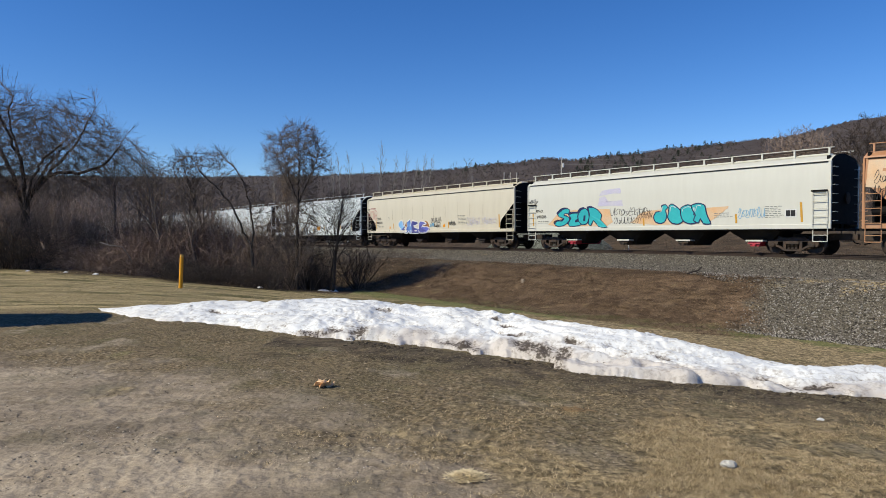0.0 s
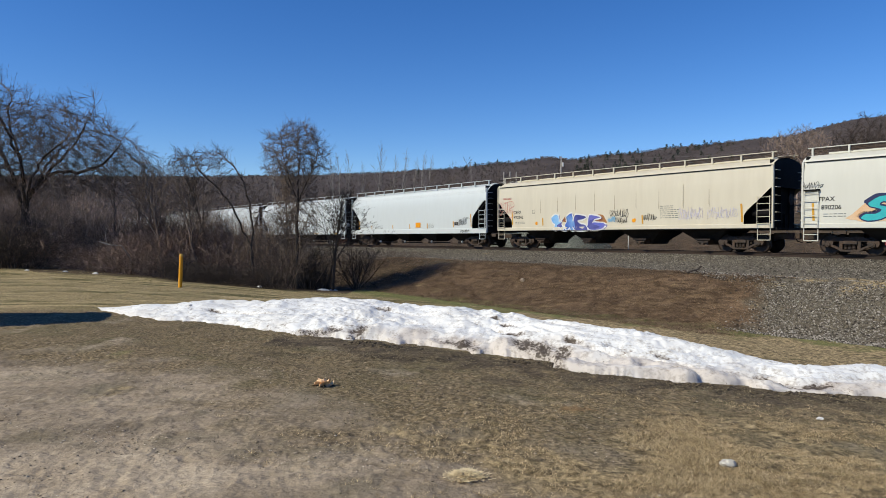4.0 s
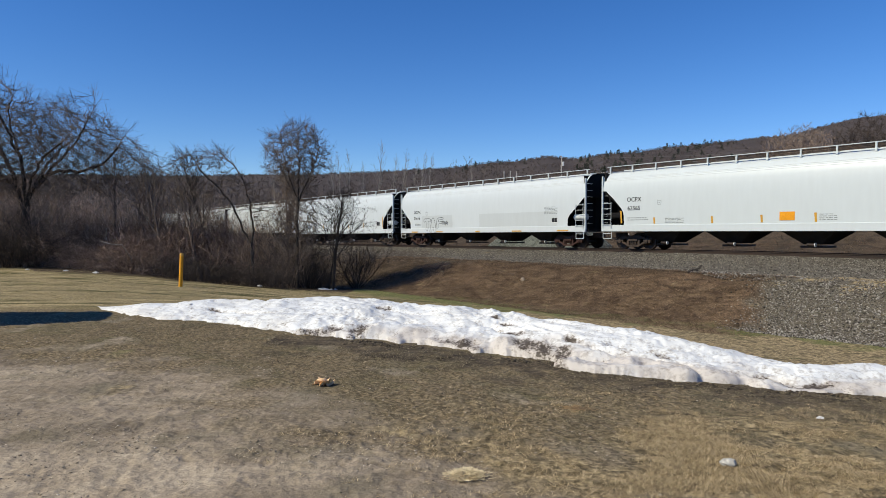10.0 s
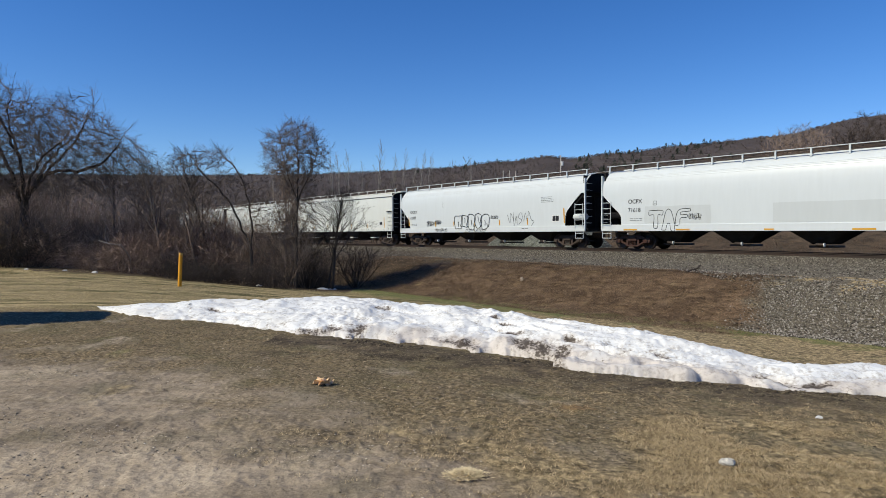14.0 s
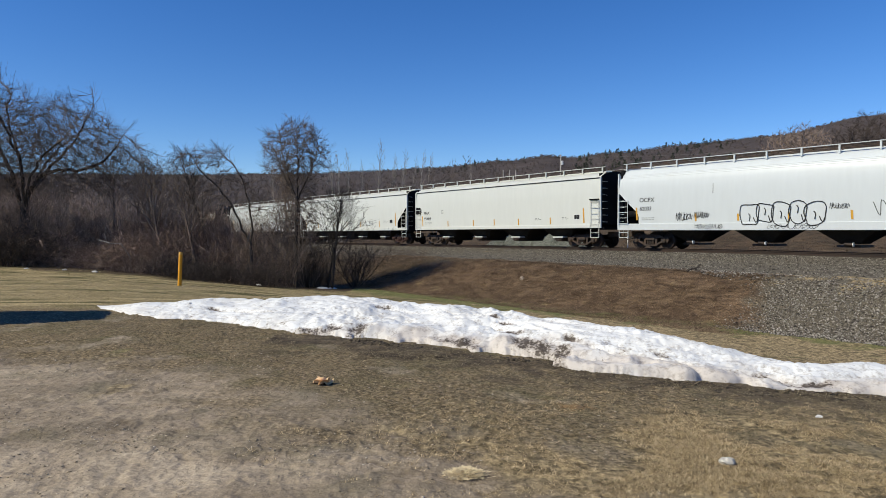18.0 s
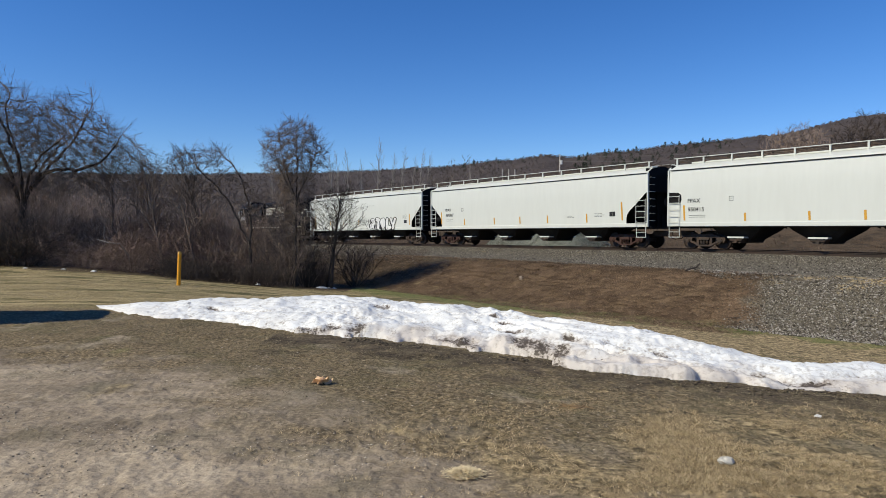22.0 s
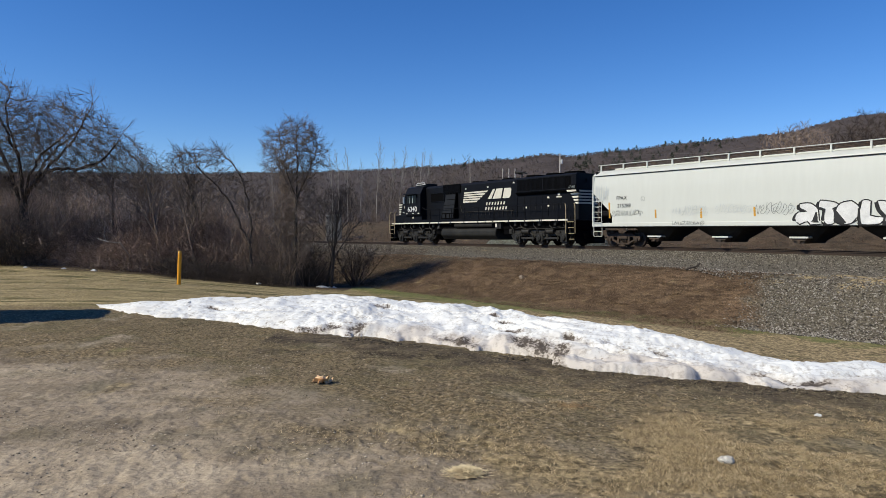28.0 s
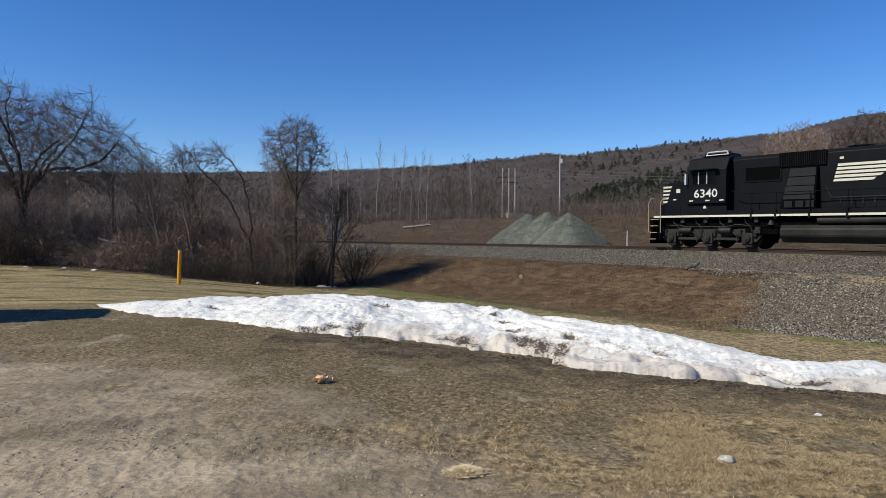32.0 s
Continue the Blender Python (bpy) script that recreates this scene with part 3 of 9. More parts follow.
def shell_mesh(hb, kind, cuts, material):
    """The car's painted skin: both sides and the roof, cut away at the lower corners of its ends."""
    xs = set()
    for sgn, cut in ((-1, cuts[0]), (1, cuts[1])):
        for e, _z in CUTS[cut]:
            xs.add(round(sgn * (hb - e), 4))
    for i in range(-5, 6):
        xs.add(round(i * 1.5, 4))
    xs = sorted(xs)
    levels = (0, 0.3, 0.6, 0.8, 1.0)
    tops = (3.4, 3.7, 3.95, 4.15, 4.28, 4.40, 4.50, 4.58, 4.64, 4.66) if kind == "round" else (3.6, 4.18, 4.20, 4.26, 4.50, 4.62)
    g = Geo()
    rings = []
    for x in xs:
        e, cut = (hb - x, cuts[1]) if x > 0 else (hb + x, cuts[0])
        z0 = cut_z(e, cut)
        zs = [lerp(z0, tops[0], t) for t in levels] if z0 < tops[0] - 0.01 else [tops[0]] * len(levels)
        zs = zs + list(tops[1:])
        col = [(x, -side_y(z, kind), z) for z in zs] + [(x, side_y(z, kind), z) for z in zs[-2::-1]]
        rings.append(col)
    n = len(rings[0])
    for i, col in enumerate(rings):
        g.v += col
    for i in range(len(rings) - 1):
        for j in range(n - 1):
            a, b = i * n + j, (i + 1) * n + j
            g.f.append((a, b, b + 1, a + 1))
    me = mesh_of("body", g, material)
    me.shade_smooth()
    me.set_sharp_from_angle(angle=radians(35))
    return me


def letters(body, x, z, h, material, car, kind, name="lettering", squash=1.0):
    me = text_mesh(body, h * 1.38, material)
    return part(name, me, None, car, at=Matrix.Translation((x, -side_y(z + h / 2, kind) - 0.008, z)) @ pose(0, 0, 0, 90, 0, 0) @ Matrix.Diagonal((squash, 1, 1, 1)))


def strokes(name, lines, w, material, car, kind, x0, z0, sx, sz, lift=0.010, label=""):
    """Sprayed strokes: each line is a list of (x, z) in a box of unit size placed on the car's side."""
    g = Geo()
    if name == "tag":
        w *= 0.72
    for k, pts in enumerate(lines):
        P = [Vector((x0 + p[0] * sx, z0 + p[1] * sz)) for p in pts]
        fine = []
        for i in range(len(P) - 1):
            a, b, c, d = P[max(i - 1, 0)], P[i], P[i + 1], P[min(i + 2, len(P) - 1)]
            for j in range(4):
                t = j / 4
                fine.append(0.5 * (2 * b + (c - a) * t + (2 * a - 5 * b + 4 * c - d) * t * t + (3 * b - a - 3 * c + d) * t ** 3))
        fine.append(P[-1])
        h = Geo().ribbon([(p.x, p.y) for p in fine], w, 0.0)
        if w > 0.15:
            for e in (fine[0], fine[-1]):
                h.poly([(e.x + w * 0.5 * math.cos(q * math.pi / 6), e.y + w * 0.5 * math.sin(q * math.pi / 6)) for q in range(12)], -0.0002)
        g.add([(x, -side_y(z, kind) - lift - 0.0006 * k - (0.03 if z < 1.40 else 0.0), z) for x, _y, z in h.v], h.f)
    return part(name, g, material, car, label)


def blotch(name, pts, material, car, kind, lift=0.006, label=""):
    """A filled patch of sprayed colour with an uneven rim."""
    rnd = random.Random(len(pts) + int(abs(pts[0][0]) * 100))
    rim = []
    for i, p in enumerate(pts):
        q = pts[(i + 1) % len(pts)]
        for t in (0, 0.33, 0.66):
            rim.append((lerp(p[0], q[0], t) + rnd.uniform(-0.03, 0.03), lerp(p[1], q[1], t) + rnd.uniform(-0.03, 0.03)))
    g = Geo()
    cx, cz = sum(p[0] for p in rim) / len(rim), sum(p[1] for p in rim) / len(rim)
    g.v = [(cx, -side_y(cz, kind) - lift, cz)] + [(x, -side_y(z, kind) - lift, z) for x, z in rim]
    n = len(rim)
    g.f = [(0, 1 + i, 1 + (i + 1) % n) for i in range(n)]
    return part(name, g, material, car, label)


def bars(car, kind, x, z, rows, w, h, material="grey_ink", seed=1):
    """Small lines of stencilling that cannot be read, as plain bars."""
    rnd = random.Random(seed)
    for i in range(rows):
        zz = z - i * h * 2.1
        h2 = h * 0.62
        cur = x
        end = x + w * rnd.uniform(0.75, 1.0)
        g = Geo()
        while cur < end:
            ln = rnd.uniform(0.08, 0.22)
            y = -side_y(zz, kind) - 0.007 - (0.03 if zz < 1.40 else 0.0)
            g.add([(cur, y, zz), (cur + ln, y, zz), (cur + ln, y, zz + h2), (cur, y, zz + h2)], [(0, 1, 2, 3)])
            cur += ln + rnd.uniform(0.03, 0.06)
        part("stencil_line", g, M[material], car)


def hopper_car(name_label, centre, length, kind, coat, cuts, truck="truck_steel", gates=None, group="train"):
    """A four-bay covered hopper car on two trucks; x runs along the train, the near side is -y, z is up from the rail's top."""
    car = thing("covered_hopper_car", name_label, "freight car", group)
    coat = M[coat]
    hb = length / 2 - 0.6
    part("body", shell_mesh(hb, kind, cuts, coat), None, car)
    sill_low = 1.03 if kind == "round" else 1.19
    for y in (-1, 1):
        g = Geo()
        yy = sorted((y * 1.50, y * 1.635))
        g.box(-hb, hb, yy[0], yy[1], sill_low, 1.40)
        part("side_sill", g, coat, car, bevel=0.012)
        if kind != "round":
            part("side_sill_flange", Geo().box(-hb + 0.6, hb - 0.6, *sorted((y * 1.45, y * 1.66)), sill_low - 0.035, sill_low - 0.002), M["car_black"], car)
            part("eave_seam", Geo().box(-hb + 0.15, hb - 0.15, *sorted((y * 1.535, y * 1.572)), 4.150, 4.178), M["car_black"], car)
        else:
            for z in (3.97, 4.06, 4.13):
                yz = side_y(z, kind)
                part("weld_seam", Geo().box(-hb + 0.1, hb - 0.1, *sorted((y * (yz - 0.01), y * (yz + 0.006))), z - 0.008, z + 0.008), M["patch"], car)
    # slope sheets, bulkheads and the dark gear in the ends
    for sgn in (-1, 1):
        g = Geo()
        g.plate([(sgn * (hb - 0.12), 4.45), (sgn * (hb - 0.12), 3.3), (sgn * (hb - 2.5), 1.35), (sgn * (hb - 2.7), 1.35), (sgn * (hb - 0.22), 3.5), (sgn * (hb - 0.22), 4.45)][::-sgn], -1.5, 1.5)
        part("slope_sheet", g, M["car_black"], car)
        # end sheets are black on every coat, so the ends' shade is coloured in
        low = cut_z(0.0, cuts[1] if sgn > 0 else cuts[0])
        zs = [low] + [z for z in (1.42, 2.6, 3.4, 3.9, 4.15, 4.4, 4.55, 4.61) if z > low + 0.05]
        rim = [(-side_y(z, kind) + 0.006, z) for z in zs]
        rim = rim + [(-y, z) for y, z in rim[::-1]]
        part("end_sheet", Geo().loft(rim, *sorted((sgn * (hb - 0.05), sgn * (hb - 0.012)))), M["car_black"], car)
        # black webs and frame close the open end to stand in for its shade
        for yw in (-0.62, 0.62):
            part("support_web", Geo().plate([(sgn * (hb - 2.5), 1.2), (sgn * (hb - 0.3), 1.2), (sgn * (hb - 0.3), 3.2), (sgn * (hb - 0.5), 3.2)][::sgn], yw - 0.015, yw + 0.015), M["car_black"], car)
        part("end_frame", Geo().box(*sorted((sgn * (hb - 0.34), sgn * (hb - 0.26))), -1.25, 1.25, 1.2, max(low, 1.9)), M["car_black"], car)
        part("end_platform", Geo().box(*sorted((sgn * (hb - 2.3), sgn * (hb + 0.12))), -1.45, 1.45, 1.10, 1.22), M["car_black"], car)
        g = Geo()
        g.tube((sgn * (hb - 1.15), -1.15, 1.95), (sgn * (hb - 0.25), -1.15, 1.95), 0.19, 0.19, 14)
        part("air_reservoir", g, coat if (kind == "round" and cuts[0] == "mid" and sgn > 0) else M["car_black"], car)
        g = Geo()
        g.box(*sorted((sgn * (hb - 0.7), sgn * (hb - 0.35))), -0.9, -0.5, 1.22, 1.75).box(*sorted((sgn * (hb - 0.5), sgn * (hb - 0.2))), 0.1, 0.6, 1.22, 1.9)
        g.tube((sgn * (hb - 0.2), -0.4, 1.2), (sgn * (hb - 0.2), -0.4, 3.3), 0.05, 0.05, 6)
        g.tube((sgn * (hb - 0.2), 0.5, 1.2), (sgn * (hb - 0.2), 0.5, 3.3), 0.05, 0.05, 6)
        part("brake_gear", g, M["car_black"], car)
        part("brake_wheel", Geo().tube((sgn * (hb + 0.02), 0.2, 2.6), (sgn * (hb + 0.06), 0.2, 2.6), 0.27, 0.27, 16), M["truck_steel"], car)
        g = Geo()
        g.box(*sorted((sgn * (hb - 0.6), sgn * (hb + 0.32))), -0.16, 0.16, 0.66, 0.98)
        g.box(*sorted((sgn * (hb + 0.30), sgn * (hb + 0.585))), -0.13, 0.13, 0.68, 0.96)
        part("coupler", g, M["truck_steel"], car, bevel=0.02)
        part("air_hose", Geo().pipe([(sgn * (hb + 0.1), 0.35, 0.85), (sgn * (hb + 0.3), 0.35, 0.55), (sgn * (hb + 0.55), 0.3, 0.5)], 0.025), M["car_black"], car)
        for y in (-1, 1):
            # corner post, ladder up the side's end and grab irons on the end sheet
            cut = cuts[1] if sgn > 0 else cuts[0]
            part("corner_post", Geo().box(*sorted((sgn * (hb - 0.07), sgn * hb + sgn * 0.012)), *sorted((y * 1.50, y * 1.625)), 1.19, 4.28 if kind == "round" else 4.18), coat, car, bevel=0.008)
            g = Geo()
            xa, xb = sgn * (hb - 0.72), sgn * (hb - 0.12)
            top = 2.85 if cut in ("none", "slit") else 2.75
            yy = y * 1.69
            g.pipe([(xa, yy, 1.25), (xa, yy, top)], 0.016)
            g.pipe([(xb, yy, 1.25), (xb, yy, top)], 0.016)
            for k in range(5):
                z = 1.42 + k * (top - 1.5) / 4
                g.pipe([(xa, yy, z), (xb, yy, z)], 0.016)
            for z in (1.5, top - 0.06):
                g.pipe([(xa, yy, z), (xa, y * 1.59, z)], 0.016).pipe([(xb, yy, z), (xb, y * 1.59, z)], 0.016)
            part("ladder", g, coat, car)
            g = Geo()
            g.pipe([(xa, y * 1.62, 1.2), (xa, y * 1.62, 0.62), (xb, y * 1.62, 0.62), (xb, y * 1.62, 1.2)], 0.02).pipe([(xa, y * 1.62, 0.9), (xb, y * 1.62, 0.9)], 0.016)
            part("stirrup_step", g, coat, car)
            for k in range(7):
                z = 1.55 + k * 0.4
                g = Geo().pipe([(sgn * (hb - 0.02), y * 1.46, z), (sgn * (hb + 0.09), y * 1.46, z), (sgn * (hb + 0.09), y * 1.06, z), (sgn * (hb - 0.02), y * 1.06, z)], 0.014, 5)
                part("grab_iron", g, coat, car)
        if (cuts[1] if sgn > 0 else cuts[0]) == "none":
            g = Geo()
            g.box(*sorted((sgn * (hb - 0.78), sgn * (hb - 0.12))), -1.72, -1.61, 2.86, 2.93)
            part("ladder_guard", g, M["car_black"], car)
        if (cuts[1] if sgn > 0 else cuts[0]) == "slit":
            e = sgn * (hb - 0.45)
            # black plate laid on the side stands in for an opening's dark inside
            g = Geo().plate([(e - 0.36, 2.42), (e + 0.30, 2.42), (e + 0.36, 2.6), (e + 0.34, 2.85), (e + 0.15, 2.98), (e - 0.36, 3.0)], -1.612, -1.57)
            part("end_opening", g, M["car_black"], car)
    # roof walk on brackets
    for y in (-1, 1):
        g = Geo().box(-hb + 0.05, hb - 0.05, *sorted((y * 1.10, y * 1.16)), 4.828, 4.86)
        part("running_board_edge", g, coat, car)
        for k, yy in enumerate((1.0, 0.86, 0.72)):
            part("running_board_bar", Geo().box(-hb + 0.05, hb - 0.05, *sorted((y * (yy - 0.03), y * (yy + 0.03))), 4.785, 4.80), M["truck_steel"], car)
        for z in (4.60, 4.67, 4.74):
            part("running_board_bar", Geo().box(-hb + 0.1, hb - 0.1, *sorted((y * 1.05, y * 1.09)), z, z + 0.034), M["truck_steel"], car)
        nb = 12
        for k in range(nb + 1):
            x = -hb + 0.25 + k * (2 * hb - 0.5) / nb
            g = Geo().box(x - 0.038, x + 0.038, *sorted((y * 1.105, y * 1.165)), 4.44, 4.82)
            part("bracket", g, coat, car)
            g = Geo().pipe([(x + 0.05, y * 1.12, 4.56), (x + 0.45, y * 0.75, 4.79)], 0.016, 4)
            part("bracket_brace", g, M["truck_steel"], car)
    part("hatch_cover", Geo().box(-hb + 0.6, hb - 0.6, -0.32, 0.32, 4.58, 4.70), coat, car, bevel=0.03)
    # hopper bays and their gates
    for k, x in enumerate((-5.7, -1.9, 1.9, 5.7)):
        if abs(x) > length / 2 - 3.8:
            x = math.copysign(length / 2 - 4.0, x)
        g = Geo()
        a, b = 1.16, 0.40
        prof = [(-a - 0.24, 1.30), (-a - 0.10, 1.16), (-a + 0.02, 1.0), (-b - 0.08, 0.50), (-b, 0.42), (b, 0.42), (b + 0.08, 0.50), (a - 0.02, 1.0), (a + 0.10, 1.16), (a + 0.24, 1.30)]
        n = len(prof)
        v = [(x + px, -1.42 + max(0.0, 1.25 - pz) * 0.95, pz) for px, pz in prof] + [(x + px, 1.42 - max(0.0, 1.25 - pz) * 0.95, pz) for px, pz in prof]
        g.add(v, [tuple(range(n)), tuple(range(2 * n - 1, n - 1, -1))] + [(i, n + i, n + (i + 1) % n, (i + 1) % n) for i in range(n)])
        bay = part("hopper_bay", g, M["hopper_black"], car)
        if kind == "round":
            g = Geo().tube((x - 0.1, -0.95, 0.42), (x + 0.22, -0.95, 0.40), 0.09, 0.09, 10).box(x - 0.5, x + 0.5, -0.75, 0.75, 0.26, 0.36)
            part("outlet", g, M["wheel"], bay)
            part("outlet_cap", Geo().tube((x + 0.22, -0.95, 0.40), (x + 0.27, -0.95, 0.40), 0.10, 0.10, 10), M["litter"], bay)
        else:
            g = Geo().box(x - 0.42, x + 0.42, -1.30, 1.30, 0.60, 0.68)
            part("outlet_gate", g, coat if gates != "dark" else M["wheel"], bay)
            g = Geo().plate([(x - 0.34, 0.60), (x - 0.20, 0.36), (x + 0.20, 0.36), (x + 0.34, 0.60)], -1.22, 1.22).tube((x - 0.30, -1.27, 0.50), (x + 0.30, -1.27, 0.50), 0.035, 0.035, 8).tube((x, -1.32, 0.44), (x, -1.2, 0.44), 0.08, 0.08, 10)
            part("gate_rack", g, M["gate_red"] if gates == "red" and k in (0, 3) else M["truck_steel"], bay)
    for x in (-3.8, 0.0, 3.8):
        arch = [(x - 0.6, 1.30), (x - 0.6, 1.06), (x - 0.42, 1.15), (x, 1.20), (x + 0.42, 1.15), (x + 0.6, 1.06), (x + 0.6, 1.30)]
        part("bay_web", Geo().plate(arch, -1.40, -1.36), M["hopper_black"], car)
    for sgn in (-1, 1):
        add_truck(car, sgn * (length / 2 - 2.42), truck)
    TRAIN.append((car, centre, length / 2 - 2.42))
    return car


def gold_bars(car, kind, places, w=0.10):
    for x, z0, z1 in places:
        lean = -0.06 * (z1 - z0)
        y = -side_y(z0, kind) - 0.008
        y1 = -side_y(z1, kind) - 0.008
        g = Geo().add([(x, y, z0), (x + w, y, z0), (x + w + lean, y1, z1), (x + lean, y1, z1)], [(0, 1, 2, 3)])
        part("reflector_strip", g, M["stripe_gold"], car)


def stencil_box(car, kind, x, z, w=0.5, h=0.3, white=True):
    y = -side_y(z, kind) - 0.007
    if white:
        part("consolidated_stencil", Geo().add([(x - 0.05, y, z - 0.05), (x + w + 0.05, y, z - 0.05), (x + w + 0.05, y, z + h + 0.05), (x - 0.05, y, z + h + 0.05)], [(0, 1, 2, 3)]), M["white_ink"], car)
    for a in (0, 1):
        x0 = x + a * (w * 0.52)
        part("stencil_panel", Geo().add([(x0, y - 0.004, z), (x0 + w * 0.48, y - 0.004, z), (x0 + w * 0.48, y - 0.004, z + h), (x0, y - 0.004, z + h)], [(0, 1, 2, 3)]), M["black_ink"], car)


def scribble(seed, n, loops=0.0):
    """A loose hand style in a unit box: hooked, looped and barbed marks that run together."""
    rnd = random.Random(seed)
    out = []
    n = n + 2
    for k in range(n):
        w = 1.15 / n
        x = k / n
        base, top = rnd.uniform(-0.02, 0.18), rnd.uniform(0.75, 1.05)
        kind = rnd.randrange(5)
        if kind == 0:
            ln = [(0.1, 0.8), (0.0, 0.35), (0.35, 0.0), (0.8, 0.2), (0.75, 0.6), (0.4, 0.5), (0.5, 0.1), (1.1, 0.6)]
        elif kind == 1:
            ln = [(0.0, 0.2), (0.2, 1.0), (0.35, 0.3), (0.6, 0.05), (0.7, 0.9), (0.95, 0.75), (1.1, 0.35)]
        elif kind == 2:
            ln = [(0.0, 0.5), (0.35, 1.0), (0.6, 0.7), (0.3, 0.3), (0.05, 0.1), (0.6, -0.05), (1.0, 0.55)]
        elif kind == 3:
            ln = [(0.0, 1.0), (0.15, 0.2), (0.4, 0.05), (0.6, 0.35), (0.75, 1.0), (0.8, 0.1), (1.0, 0.3)]
        else:
            ln = [(0.2, 1.0), (0.05, 0.1), (0.7, 0.3), (0.25, 0.6), (0.9, 0.95), (1.05, 0.2)]
        tilt = rnd.uniform(0.0, 0.25)
        out.append([(x + w * (px + tilt * pz) + rnd.uniform(-0.012, 0.012), base + (top - base) * pz + rnd.uniform(-0.03, 0.03)) for px, pz in ln])
        if rnd.random() < 0.35:
            out.append([(x + w * 0.2, base + 0.6), (x + w * 0.9, base + rnd.uniform(0.5, 0.8))])
    if loops:
        out.append([(rnd.uniform(0, 0.3), -0.08), (0.6, rnd.uniform(-0.18, 0.0)), (1.05, rnd.uniform(-0.05, 0.2))])
    return out


# sprayed letters as closed shapes, a hundred and some units wide, baseline at 0
SHAPES = {
    "angular": ([(75, 120), (50, 118), (20, 90), (27, 72), (55, 60), (40, 45), (15, 45), (0, 25), (20, 12), (55, 18), (85, 45), (80, 70), (53, 80), (60, 92), (80, 90), (87, 112)],
                [(105, 92), (83, 80), (95, 60), (80, 35), (87, 12), (135, 14), (155, 25), (140, 40), (117, 37), (123, 50), (145, 58), (130, 68), (135, 85), (150, 90)],
                [(150, 110), (135, 80), (137, 45), (155, 20), (180, 25), (193, 55), (190, 95), (175, 118)],
                [(190, 118), (197, 80), (190, 25), (205, 15), (217, 45), (245, 8), (290, 2), (255, 45), (260, 75), (240, 105), (215, 122)]),
    "bubble": ([(45, 112), (67, 118), (80, 100), (67, 85), (75, 50), (63, 15), (40, 5), (13, 15), (1, 45), (15, 75), (40, 78), (47, 90)],
               [(87, 110), (105, 120), (135, 95), (157, 70), (170, 45), (160, 15), (135, 0), (100, 8), (80, 40), (85, 75)],
               [(150, 95), (185, 112), (210, 100), (225, 75), (215, 55), (240, 40), (235, 10), (200, 0), (165, 15), (150, 50)],
               [(205, 108), (240, 118), (270, 105), (277, 70), (285, 40), (301, 0), (265, 0), (250, 30), (240, 5), (215, 20), (225, 50), (210, 80)]),
    "wild": ([(5, 100), (40, 125), (75, 115), (80, 70), (105, 85), (95, 55), (130, 20), (150, 0), (105, 0), (80, 30), (75, 5), (30, 3), (40, 45), (20, 55), (5, 80)],
             [(140, 105), (190, 133), (205, 95), (220, 45), (225, 0), (185, 0), (175, 20), (155, 0), (120, 5), (145, 65)],
             [(225, 120), (295, 110), (325, 95), (285, 75), (245, 70), (275, 50), (310, 45), (335, 0), (220, 0), (205, 55), (205, 85)],
             [(345, 115), (425, 100), (435, 85), (385, 75), (365, 60), (455, 55), (480, 35), (445, 5), (355, 0), (325, 30), (330, 80)]),
    "throw": ([(18, 98), (60, 100), (88, 70), (92, 20), (110, 5), (60, 0), (50, 18), (20, 2), (0, 30), (12, 60), (45, 62), (20, 76)],
              [(95, 112), (150, 100), (165, 80), (140, 72), (150, 10), (120, 0), (108, 30), (112, 70), (88, 80)],
              [(165, 95), (205, 105), (235, 70), (225, 20), (190, 0), (155, 20), (150, 65)],
              [(240, 105), (270, 100), (268, 40), (310, 30), (300, 2), (240, 0), (232, 50)],
              [(290, 100), (318, 98), (330, 60), (345, 105), (378, 96), (350, 40), (352, 2), (318, 0), (318, 35), (300, 60)])}


def rounded(pts, steps=3):
    """A closed outline with its corners drawn round."""
    n = len(pts)
    out = []
    for i in range(n):
        a, b, c, d = (Vector(pts[(i + k) % n]) for k in (-1, 0, 1, 2))
        for j in range(steps):
            t = j / steps
            out.append(b.lerp(c, t) + ((c - a) - (d - b)) * t * (1 - t) * 0.18)
    return out


